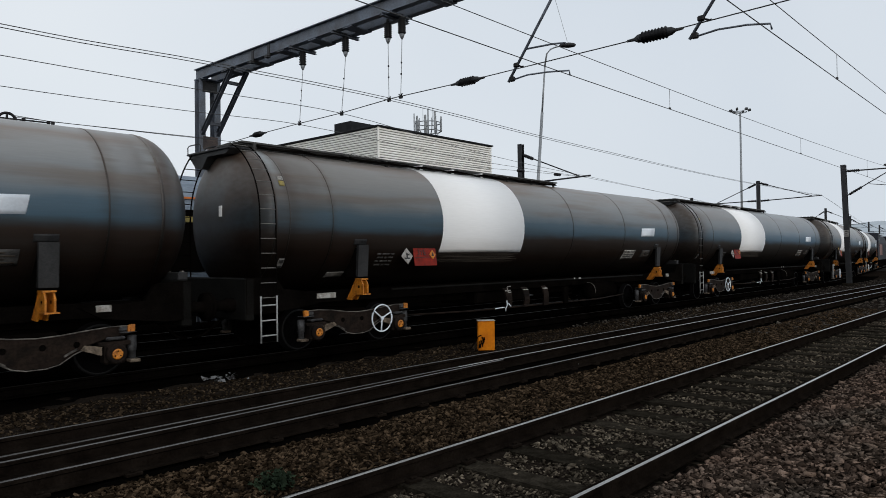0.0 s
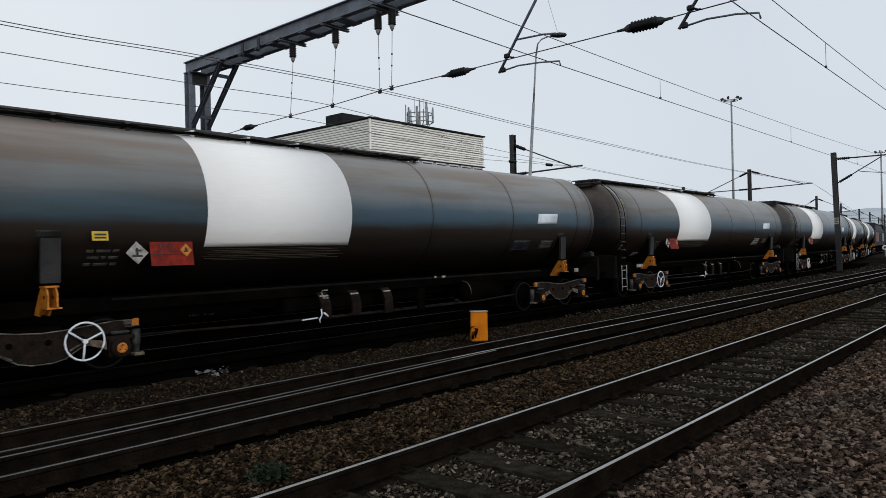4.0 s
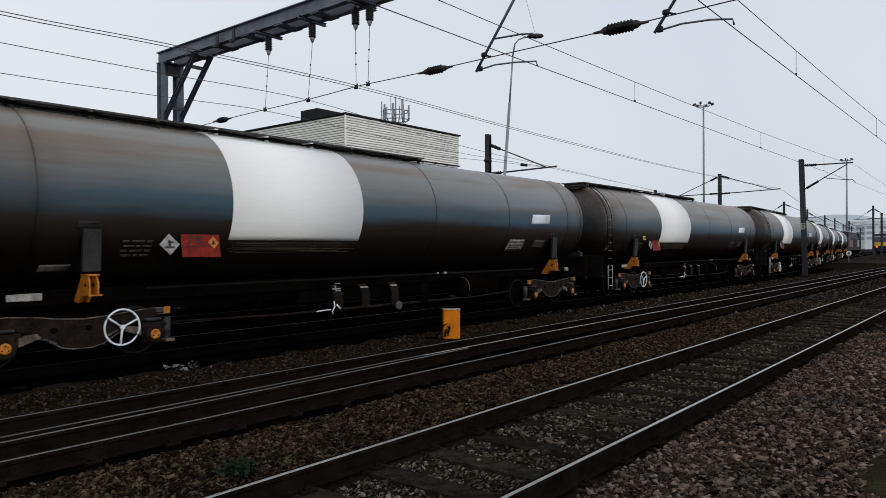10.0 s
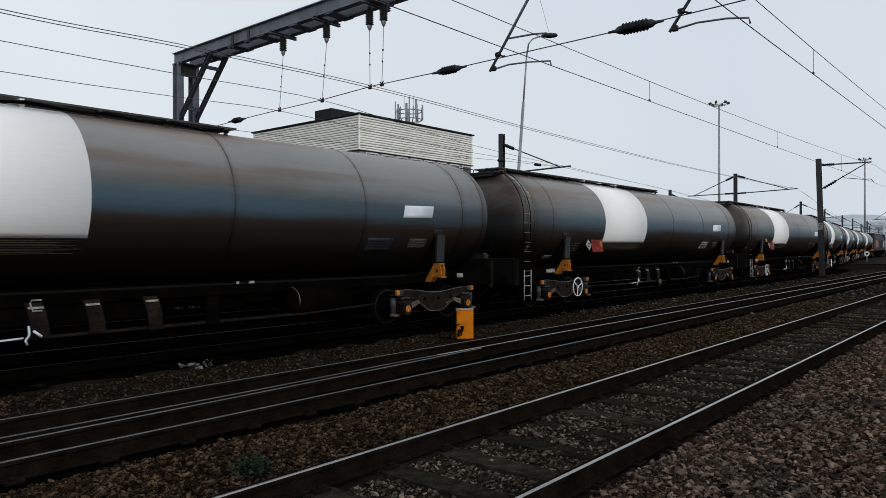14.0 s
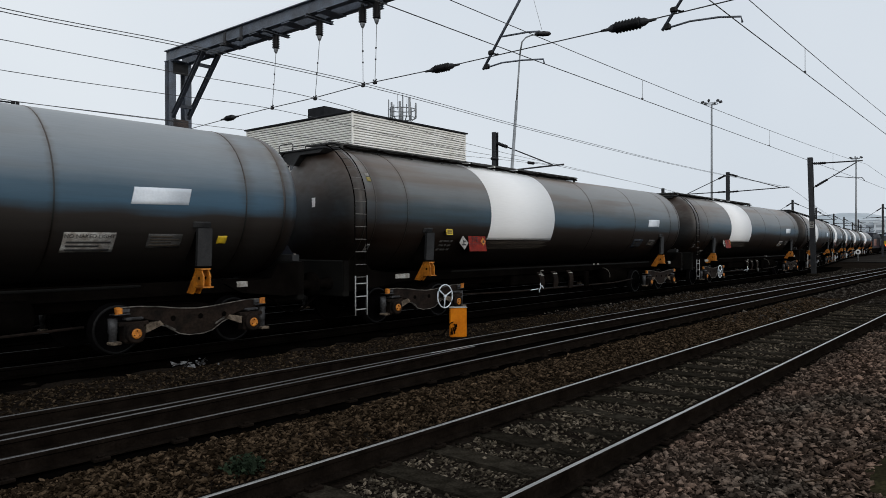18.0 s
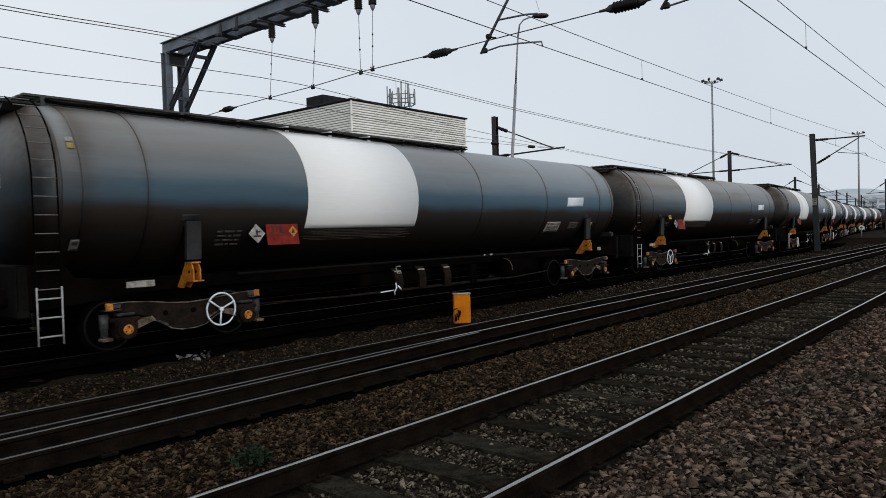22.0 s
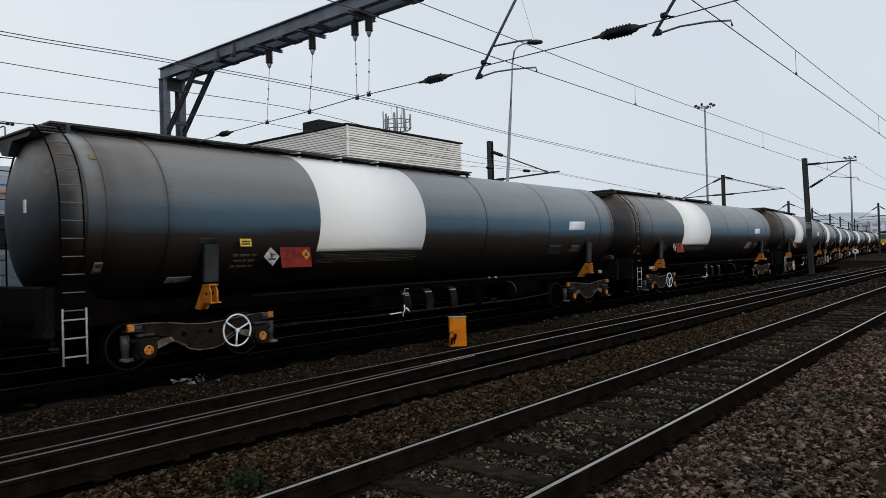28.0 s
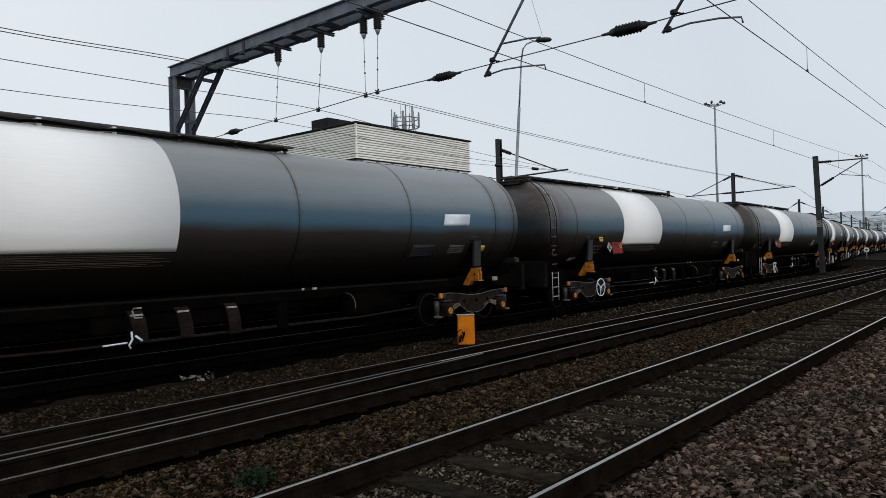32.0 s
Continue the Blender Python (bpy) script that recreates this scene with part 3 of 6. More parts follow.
def build_ground():
    xs = spaced(((-1500, -300, 400), (-300, -40, 40), (-40, -2, 2), (-2, 26, 0.14), (26, 70, 0.6), (70, 200, 5), (200, 600, 50), (600, 3800, 640)))
    ys = spaced(((-900, -60, 140), (-60, -3, 6), (-3, 0.2, 0.4), (0.2, 11, 0.12), (11, 30, 1.0), (30, 120, 10), (120, 600, 80), (600, 2600, 500)))
    co = np.array([(x, y, ground_z(x, y) if -3 < y < 30 and -40 < x < 200 else -0.06) for y in ys for x in xs], dtype=np.float32)
    w = len(xs)
    faces = [(j * w + i, j * w + i + 1, (j + 1) * w + i + 1, (j + 1) * w + i) for j in range(len(ys) - 1) for i in range(w - 1)]
    me = bpy.data.meshes.new("ground")
    me.from_pydata(co.tolist(), [], faces)
    me.polygons.foreach_set("use_smooth", [True] * len(faces))
    me.materials.append(M_GROUND)
    return tagged(new("ground", me), "sooty brown ballast and dirt of the railway yard", "ground", kind="structure")


build_ground()


def dark_bed(y0, y1, label):
    """Near-black ballast sheet a little above the ground sheet; under the goods line it paints the shade."""
    xs = spaced(((-60, -2, 4), (-2, 26, 0.25), (26, 64, 2.0)))
    ys = spaced(((y0, y1, 0.12 if y1 - y0 < 4 else 0.4),))
    co = [(x, y + (shift_at(x) if y0 > 9 else 0.0), ground_z(x, y) * 0.6 + 0.004 - 0.035 * (abs(2 * y - y0 - y1) / (y1 - y0)) ** 6) for y in ys for x in xs]
    w = len(xs)
    me = bpy.data.meshes.new("track_bed")
    me.from_pydata(co, [], [(j * w + i, j * w + i + 1, (j + 1) * w + i + 1, (j + 1) * w + i) for j in range(len(ys) - 1) for i in range(w - 1)])
    me.polygons.foreach_set("use_smooth", [True] * len(me.polygons))
    me.materials.append(M_DARKBED)
    return tagged(new("track_bed", me), label, "track bed", kind="structure")


dark_bed(5.62, 7.62, "near-black ballast bed between the rails")
# dark sheet painting the shade beneath and beyond the wagons
dark_bed(9.15, 27.0, "near-black sheet under the goods line, the shade below the wagons painted in")


def far_yard():
    xs, ys = spaced(((82, 120, 6), (120, 420, 30))), spaced(((-30, 90, 10),))
    w = len(xs)
    me = bpy.data.meshes.new("yard")
    me.from_pydata([(x, y, -0.012 + 0.02 * noise.noise(Vector((x * 0.1, y * 0.1, 2)))) for y in ys for x in xs], [], [(j * w + i, j * w + i + 1, (j + 1) * w + i + 1, (j + 1) * w + i) for j in range(len(ys) - 1) for i in range(w - 1)])
    me.materials.append(M_YARD)
    return tagged(new("yard_gravel", me), "dark grey gravel of the distant yard", "ground", kind="structure")


far_yard()

RAIL_OUT = ((-0.07, 0.0), (0.07, 0.0), (0.07, 0.012), (0.012, 0.03), (0.010, 0.105), (0.034, 0.118), (0.036, 0.144), (0.026, 0.154), (-0.006, 0.156), (-0.022, 0.156), (-0.032, 0.150), (-0.036, 0.140), (-0.034, 0.118), (-0.010, 0.105), (-0.012, 0.03), (-0.07, 0.012))


def rail(parent, y_of, x0, x1, material, label="", web=None):
    xs = [x0, x1] if isinstance(y_of, float) else [x0 + (x1 - x0) * (i / 90) ** 1.6 for i in range(91)]
    bm = B()
    rings = []
    for x in xs:
        y = y_of if isinstance(y_of, float) else y_of(x)
        rings.append([bm.verts.new((x, y + p, RAIL_TOP - 0.156 + q)) for p, q in RAIL_OUT])
    n = len(RAIL_OUT)
    for a, b in zip(rings, rings[1:]):
        for k in range(n):
            f = bm.faces.new((a[k], b[k], b[(k + 1) % n], a[(k + 1) % n]))
            if k in (8, 9):
                f.material_index = 1
    bm.faces.new(rings[0])
    bm.faces.new(rings[-1][::-1])
    bmesh.ops.recalc_face_normals(bm, faces=bm.faces)
    return part("rail", bm, (web or M_RAIL, material), parent, label)


def sleeper_mesh(material=None):
    bm = B()
    prism(bm, ((-1.28, -0.16), (1.28, -0.16), (1.28, -0.012), (1.24, 0.0), (-1.24, 0.0), (-1.28, -0.012)), "x", -0.125, 0.125)
    return mesh_of("sleeper", bm, material or M_SLEEPER)


def chair_mesh():
    bm = B()
    box(bm, -0.07, 0.07, -0.13, 0.13, -0.02, 0.012, 0.006)
    box(bm, -0.03, 0.03, -0.11, -0.075, 0.01, 0.03, 0.006)
    box(bm, -0.03, 0.03, 0.075, 0.11, 0.01, 0.03, 0.006)
    return mesh_of("rail_chair", bm, M_RAIL)


def near_line(x):
    """Sideways shift that skews the near running line to fit the camera's view."""
    return -0.0048 * (min(max(x, -10.0), 40.0) - 4.0)


def build_track(name, y, x0, x1, material, label, curved=False, spacing=0.70, far_material=None, drop=0.0, timber=None, skew=False):
    tr = tagged(new(name), label, "railway track", kind="structure")
    g = 0.7525
    for s in (-g, g):
        rail(tr, (lambda x, s=s: y + s + shift_at(x)) if curved else (lambda x, s=s: y + s + near_line(x)) if skew else y + s, x0, x1, far_material if far_material and s > 0 else material, web=timber)
    sm, ch = sleeper_mesh(timber), chair_mesh()
    x, k = max(x0, -3.0), 0
    while x < min(x1, 60.0):
        sh = shift_at(x) if curved else near_line(x) if skew else 0.0
        turn = math.degrees(math.atan(bend(x))) if curved else random.uniform(-0.5, 0.5)
        piece("sleeper", sm, tr, pose(x, y + sh, random.uniform(-0.034, -0.012) - drop, 0, 0, turn))
        if x < 22 and not curved:
            for s in (-g, g):
                piece("rail_chair", ch, tr, pose(x, y + s + sh, 0.0))
        x += spacing * random.uniform(0.97, 1.03)
    return tr


track_near = build_track("track_near", Y_A, -40.0, 320.0, M_RAILTOP, "running line with bright worn railheads on weathered sleepers", skew=True)
track_points = build_track("track_points", Y_B, -40.0, 320.0, M_RAILMID, "dark running line with switch rails laid between its rails", far_material=M_RAILDULL, drop=0.03)
# the switch rails between the running rails of the second line
def along(stops):
    """Sideways place of a rail that runs through stops of (x, y)."""
    return lambda x: float(np.interp(x, [q[0] for q in stops], [q[1] for q in stops]))


rail(track_points, along(((-40, 6.55), (2.0, 6.62), (3.6, 6.66), (6.0, 6.74), (9.0, 6.86))), -20.0, 9.0, M_RAILMID, "switch rail")
rail(track_points, along(((-40, 6.90), (2.0, 6.81), (4.5, 6.83), (7.2, 6.93), (12.0, 6.97), (18.0, 6.90), (40.0, 6.72), (120.0, 6.6))), -20.0, 8.0, M_RAILDULL, "scuffed switch rail")
# same rail further on in a brighter colour, painting its grazing glint
rail(track_points, along(((7.2, 6.93), (12.0, 6.97), (18.0, 6.90), (40.0, 6.72), (120.0, 6.6))), 8.0, 120.0, M_RAILTOP, "bright far stretch of the switch rail, its glint painted in")
# sleepers and rail webs here take the bed's near-black shade colour too
track_tanker = build_track("track_tanker", Y_C, -120.0, 340.0, M_RAILDARK, "goods line under the tank wagons, swinging away in the distance", True, drop=0.05, timber=M_DARKBED)
track_far = build_track("track_far", Y_D, -60.0, 340.0, M_RAILDARK, "siding beyond the goods line", True, 1.4, timber=M_DARKBED)


# ---- tank wagon ----
R_T, Z_T = 1.30, 2.53
X_DL, X_DR = -8.06, 8.20


def ring_arc(bm, x0, x1, r, a0, a1, n=48, t=0.006):
    """A curved sheet on the barrel from angle a0 to a1 (degrees from the near flank, up over the crown)."""
    rows = []
    for i in range(n + 1):
        a = radians(a0 + (a1 - a0) * i / n)
        c, s = -math.cos(a), math.sin(a)
        rows.append([bm.verts.new((x, q * c, Z_T + q * s)) for x, q in ((x0, r), (x1, r), (x1, r + t), (x0, r + t))])
    for a, b in zip(rows, rows[1:]):
        for k in range(4):
            f = bm.faces.new((a[k], b[k], b[(k + 1) % 4], a[(k + 1) % 4]))
            f.smooth = k == 2
    bm.faces.new(rows[0])
    bm.faces.new(rows[-1][::-1])
    bmesh.ops.recalc_face_normals(bm, faces=bm.faces)
    return bm


def angle_at(z):
    return math.degrees(math.asin((z - Z_T) / R_T))


def plate_on_barrel(parent, name, x0, x1, z0, z1, material, label="", lift=0.006):
    bm = B()
    ring_arc(bm, x0, x1, R_T + lift, angle_at(z0), angle_at(z1), 4, 0.006)
    return part(name, bm, material, parent, label)


def bars_on_plate(parent, x0, x1, z0, z1, rows, material, lift=0.014, name="print_bar"):
    """Unreadable print: plain bars."""
    h = (z1 - z0) / rows
    for i in range(rows):
        w = (x1 - x0) * (0.95 if i % 2 == 0 else 0.72)
        plate_on_barrel(parent, name, x0 + 0.02, x0 + w, z0 + (i + 0.3) * h, z0 + (i + 0.72) * h, material, "", lift)


def plate_pose(x, z, lift=0.0):
    """Pose on the flat plates that hang beside the near flank."""
    return pose(x, -1.345 - lift, z, 82, 0, 0)


def flat_plate(parent, name, x0, x1, z0, z1, material, label=""):
    bm = B()
    box(bm, -(x1 - x0) / 2, (x1 - x0) / 2, -(z1 - z0) / 2, (z1 - z0) / 2, -0.008, 0.0)
    ob = part(name, bm, material, parent, label)
    ob.matrix_basis = plate_pose((x0 + x1) / 2, (z0 + z1) / 2)
    bm = B()
    for x in (x0 + 0.06, x1 - 0.06):
        tube(bm, [(x, -1.33, (z0 + z1) / 2), (x, -1.10, (z0 + z1) / 2)], 0.012, 5)
    part("plate_bracket", bm, M_FRAME, parent)
    return ob


def flank_pose(x, z, lift):
    a = radians(angle_at(z))
    y, zz = -math.cos(a) * (R_T + lift), Z_T + math.sin(a) * (R_T + lift)
    return pose(x, y, zz, 90 - math.degrees(a), 0, 0)


def wheelset_mesh():
    bm = B()
    for s in (-1, 1):
        prof = [(0.10, 0.66 * s), (0.11, 0.69 * s), (0.32, 0.70 * s), (0.33, 0.685 * s), (0.405, 0.68 * s), (0.405, 0.70 * s), (0.378, 0.72 * s), (0.372, 0.81 * s), (0.335, 0.815 * s), (0.315, 0.78 * s), (0.12, 0.765 * s), (0.10, 0.83 * s)]
        turned(bm, prof, (0, 0, 0), "y", 28)
    turned(bm, [(0.08, -1.0), (0.08, 1.0)], (0, 0, 0), "y", 10)
    for f in bm.faces:
        r = math.hypot(f.calc_center_median().x, f.calc_center_median().z)
        if 0.34 < r < 0.374 and abs(f.calc_center_median().y) > 0.805:
            f.material_index = 1
    return mesh_of("wheelset", bm, (M_WHEEL, M_RIM))


def bogie_side_mesh(s):
    bm = B()
    top = ((-1.22, 0.89), (-0.95, 0.895), (-0.62, 0.87), (-0.30, 0.825), (0.0, 0.805), (0.30, 0.82), (0.62, 0.855), (0.95, 0.885), (1.22, 0.88))
    bot = ((1.22, 0.77), (0.86, 0.71), (0.66, 0.655), (0.47, 0.56), (0.28, 0.44), (0.12, 0.405), (-0.12, 0.405), (-0.28, 0.44), (-0.49, 0.565), (-0.66, 0.655), (-0.86, 0.71), (-1.22, 0.77))
    prism(bm, top + bot, "y", -0.05, 0.05)
    bmesh.ops.bevel(bm, geom=list(bm.edges), offset=0.012, segments=1, affect='EDGES')
    for x in (-0.38, 0.08, 0.50):
        turned(bm, [(0.042, -0.052 * s), (0.042, -0.056 * s), (0.034, -0.056 * s), (0.030, -0.040 * s)], (x, 0, 0.68), "y", 12)
    for f in bm.faces:
        c = f.calc_center_median()
        if min(math.hypot(c.x - x, c.z - 0.68) for x in (-0.38, 0.08, 0.50)) < 0.043 and abs(c.y) > 0.038:
            f.material_index = 1
    return mesh_of("side_frame", bm, (M_BOGIE, M_FRAME))


def lip_mesh(s):
    """The pale flange edges along the top and the belly of a side frame."""
    bm = B()
    tube(bm, [(-1.2, -0.055 * s, 0.892), (-0.95, -0.055 * s, 0.897), (-0.62, -0.055 * s, 0.872), (-0.30, -0.055 * s, 0.827), (0.0, -0.055 * s, 0.807), (0.30, -0.055 * s, 0.822), (0.62, -0.055 * s, 0.857), (0.95, -0.055 * s, 0.887), (1.2, -0.055 * s, 0.882)], 0.009, 5)
    tube(bm, [(-0.70, -0.055 * s, 0.64), (-0.49, -0.055 * s, 0.56), (-0.28, -0.055 * s, 0.437), (-0.12, -0.055 * s, 0.402), (0.12, -0.055 * s, 0.402), (0.28, -0.055 * s, 0.437), (0.47, -0.055 * s, 0.556), (0.70, -0.055 * s, 0.64)], 0.009, 5)
    for x, d in ((-0.43, 1), (0.42, -1)):
        prism(bm, ((x - 0.08, 0.55 + 0.02 * d), (x + 0.08, 0.55 - 0.06 * d), (x + 0.08, 0.575 - 0.06 * d), (x - 0.08, 0.575 + 0.02 * d)), "y", min(-0.07 * s, -0.05 * s), max(-0.07 * s, -0.05 * s))
    return mesh_of("flange_edge", bm, M_LIP)


def build_bogie(wagon, cx, meshes, handwheel):
    bog = new("bogie")
    bog.parent = wagon
    bog.matrix_basis = pose(cx, 0, 0)
    bog["label"] = "cast two-axle bogie with amber axle-box covers"
    bm = B()
    box(bm, -0.35, 0.35, -1.15, 1.15, 0.55, 0.86, 0.04)
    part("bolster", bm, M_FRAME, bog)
    for s in (-1, 1):
        y = 1.26 * s
        piece("side_frame", meshes["side_near" if s < 0 else "side_far"], bog, pose(0, y, 0))
        piece("flange_edge", meshes["lip_near" if s < 0 else "lip_far"], bog, pose(0, y, 0))
        for ax in (-1.0, 1.0):
            d = 1 if ax > 0 else -1
            bm = B()
            box(bm, ax - 0.15, ax + 0.15, y - 0.10, y + 0.10, 0.37, 0.66, 0.03)
            box(bm, ax - 0.22, ax + 0.22, y - 0.08, y + 0.08, 0.62, 0.68, 0.01)
            turned(bm, [(0.145, 0.10 * s), (0.145, 0.135 * s), (0.12, 0.15 * s)], (ax, y, 0.51), "y", 16)
            part("axle_box", bm, M_BOGIE, bog)
            bm = B()
            turned(bm, [(0.074, 0.15 * s), (0.074, 0.160 * s), (0.064, 0.166 * s), (0.03, 0.166 * s), (0.026, 0.160 * s)], (ax, y, 0.51), "y", 18)
            for k in range(3):
                a = 2 * math.pi * k / 3
                turned(bm, [(0.012, 0.160 * s), (0.012, 0.174 * s)], (ax + 0.05 * math.cos(a + 0.5), y, 0.51 + 0.05 * math.sin(a + 0.5)), "y", 6)
            cover = part("axle_cover", bm, M_AMBER, bog, "amber axle-box end cover")
            # dark dots painted in place of the cover's three holes
            bm = B()
            for k in range(3):
                a = 2 * math.pi * k / 3 + 1.55
                turned(bm, [(0.011, 0.160 * s), (0.011, 0.171 * s)], (ax + 0.043 * math.cos(a), y, 0.51 + 0.043 * math.sin(a)), "y", 6)
            part("cover_bolt", bm, M_FRAME, cover)
            bm = B()
            o = ((ax + d * 0.175, 0.80), (ax + d * 0.27, 0.80), (ax + d * 0.275, 0.90), (ax + d * 0.22, 0.905), (ax + d * 0.175, 0.885))
            prism(bm, o, "y", min(y - 0.085 * -s, y - 0.045 * -s), max(y - 0.085 * -s, y - 0.045 * -s))
            box(bm, min(ax + d * 0.205, ax + d * 0.262), max(ax + d * 0.205, ax + d * 0.262), min(y + 0.098 * s, y + 0.084 * s), max(y + 0.098 * s, y + 0.084 * s), 0.815, 0.835)
            box(bm, min(ax + d * 0.205, ax + d * 0.262), max(ax + d * 0.205, ax + d * 0.262), min(y + 0.098 * s, y + 0.084 * s), max(y + 0.098 * s, y + 0.084 * s), 0.855, 0.875)
            part("corner_block", bm, M_AMBER, bog, "amber frame corner block")
            bm = B()
            prism(bm, ((ax + d * 0.06, 0.79), (ax + d * 0.29, 0.79), (ax + d * 0.29, 0.80), (ax + d * 0.06, 0.81)), "y", y - 0.09, y + 0.08)
            box(bm, min(ax + d * 0.06, ax + d * 0.17), max(ax + d * 0.06, ax + d * 0.17), y - 0.075, y - 0.05, 0.82, 0.875, 0.006)
            part("corner_shelf", bm, M_DAMP, bog)
            bm = B()
            turned(bm, [(0.055, 0.40), (0.055, 0.52), (0.065, 0.53), (0.065, 0.74)], (ax + d * 0.27, y - 0.02 * s, 0), "z", 10)
            part("damper", bm, M_DAMP, bog, "grimy suspension damper")
            bm = B()
            prism(bm, ((ax - d * 0.18, 0.50), (ax - d * 0.46, 0.60), (ax - d * 0.40, 0.66), (ax - d * 0.18, 0.62)), "y", y - 0.075, y + 0.05)
            part("friction_wedge", bm, M_TAN, bog)
            bm = B()
            box(bm, ax + d * 0.27 - 0.075, ax + d * 0.27 + 0.075, y - 0.11, y + 0.05, 0.365, 0.41, 0.01)
            part("damper_foot", bm, M_TAN, bog)
            bm = B()
            box(bm, ax - 0.12, ax + 0.14, y - 0.09, y + 0.06, 0.70, 0.745, 0.015)
            part("spring_cap", bm, M_DAMP, bog)
    for ax in (-1.0, 1.0):
        w = new("wheelset", meshes["wheelset"])
        w.parent = bog
        w.matrix_basis = pose(ax, 0, 0.525)
        w["label"] = "near-black wheelset"
    if handwheel:
        hw = part("brake_wheel", B(), M_PANEL, bog, "white three-spoked brake handwheel")
        bm = B()
        n = 28
        tube(bm, [(0.255 * math.cos(2 * math.pi * k / n), 0, 0.255 * math.sin(2 * math.pi * k / n)) for k in range(n + 1)], 0.0145, 8, False)
        for k in range(3):
            a = 2 * math.pi * k / 3 + 0.42
            tube(bm, [(0.0, 0, 0.0), (0.25 * math.cos(a), 0, 0.25 * math.sin(a))], 0.015, 6)
        turned(bm, [(0.034, -0.02), (0.034, 0.02)], (0, 0, 0), "y", 12)
        bm.to_mesh(hw.data)
        bm.free()
        hw.matrix_basis = pose(0.50, -1.42, 0.655)
        bm = B()
        tube(bm, [(0.50, -1.40, 0.655), (0.50, -1.10, 0.655)], 0.018, 6)
        part("brake_spindle", bm, M_FRAME, bog)
    return bog


def build_wagon():
    w = thing("tank_wagon", "grimy blue-grey bogie tank wagon with a white band round the barrel", "tank wagon", "tank wagons of the train")
    # barrel with dished ends
    bm = B()
    ends = []
    for f in (0.0001, 0.2, 0.36, 0.5, 0.62, 0.72, 0.80, 0.87, 0.92, 0.955, 0.98, 0.995):
        ends.append((R_T * f, math.sqrt(1 - f ** 2.3)))
    prof = [(q, X_DL - 0.36 * d) for q, d in ends]
    prof += [(R_T, x) for x in np.linspace(X_DL, X_DR, 14)]
    prof += [(q, X_DR + 0.70 * d) for q, d in ends[::-1]]
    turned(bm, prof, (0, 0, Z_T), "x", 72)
    part("barrel", bm, M_TANK, w, "weathered blue-grey barrel, grimy above and below, with sky light and underside shade painted in")
    bm = B()
    ring_arc(bm, -3.82, -0.84, R_T, angle_at(1.92), 180 - angle_at(1.92), 64, 0.005)
    part("white_band", bm, M_BAND, w, "broad white band over the barrel")
    plate_on_barrel(w, "paint_edge", -3.82, -0.84, 1.905, 1.918, M_SEAM, "", 0.001)
    # brown lines painting the louvred reflections below the white band
    for i in range(9):
        z = 1.885 - 0.021 * i - 0.004 * (i % 3)
        plate_on_barrel(w, "paint_streak", -3.80 + 0.05 * (i * 3 % 5), -0.89 - 0.09 * (i * 2 % 5), z - 0.004 - 0.003 * (i % 2), z, M_STREAK, "", 0.001)
    for x, wd in ((X_DL + 0.02, 0.045), (-7.76, 0.022), (-6.82, 0.022), (1.45, 0.024), (4.38, 0.020), (7.40, 0.026), (X_DR - 0.02, 0.05)):
        bm = B()
        ring_arc(bm, x - wd / 2, x + wd / 2, R_T, -80, 260, 60, 0.004)
        part("weld_seam", bm, M_WELD, w)
    # saddles and their amber feet
    for cx in (-6.12, 6.61):
        for s in (1, -1):
            bm = B()
            rows = []
            for i in range(7):
                z = 2.06 - i * 0.10
                yb = -math.sqrt(max(R_T ** 2 - (z - Z_T) ** 2, 0.1))
                yo = -1.335 + 0.006 * i
                rows.append([bm.verts.new((cx + e, yo * s + q * s, z)) for e, q in ((-0.125, 0), (0.125, 0), (0.125, 0.06), (-0.125, 0.06))])
            for a, b in zip(rows, rows[1:]):
                for k in range(4):
                    bm.faces.new((a[k], a[(k + 1) % 4], b[(k + 1) % 4], b[k]))
            bm.faces.new(rows[0])
            bm.faces.new(rows[-1][::-1])
            bmesh.ops.recalc_face_normals(bm, faces=bm.faces)
            part("saddle", bm, M_STRAP, w, "dark grey saddle strap")
            if s == 1:
                plate_on_barrel(w, "saddle_pad", cx - 0.16, cx + 0.15, 2.065, 2.17, M_STRAP)
            if s == 1:
                for y in (-1.08, 1.08):
                    part("saddle_rib", box(B(), cx - 0.09, cx + 0.09, y - 0.18, y + 0.18, 1.46, 2.0), M_FRAME, w)
            # bracket: two curved gusset webs with an inward leg, a base and a cap
            for e in (-0.065, 0.05):
                bm = B()
                prism(bm, [(y * s, z) for y, z in (((-1.33, 1.40), (-1.385, 1.31), (-1.38, 1.14), (-1.18, 1.14), (-1.07, 1.01), (-0.94, 1.02), (-1.20, 1.40)) if s > 0 else ((-1.33, 1.43), (-1.40, 1.33), (-1.39, 1.24), (-1.10, 1.24), (-1.17, 1.43)))], "x", cx + e - 0.012, cx + e + 0.012)
                part("saddle_foot", bm, M_AMBER, w, "amber jacking bracket")
                # near-black disc painted in place of the web's open hole
                bm = B()
                turned(bm, [(0.026, -0.015), (0.026, 0.015)], (cx + e, -1.27 * s, 1.27), "x", 10)
                part("bracket_hole", bm, M_FRAME, w)
            if s > 0:
                bm = B()
                prism(bm, ((-1.19, 1.40), (-0.94, 1.02), (-0.92, 1.03), (-1.17, 1.40)), "x", cx - 0.085, cx + 0.05)
                part("bracket_web", bm, M_AMBER, w)
            bm = B()
            box(bm, cx - 0.085, cx + 0.10, min(-1.40 * s, -1.17 * s), max(-1.40 * s, -1.17 * s), 1.118, 1.138)
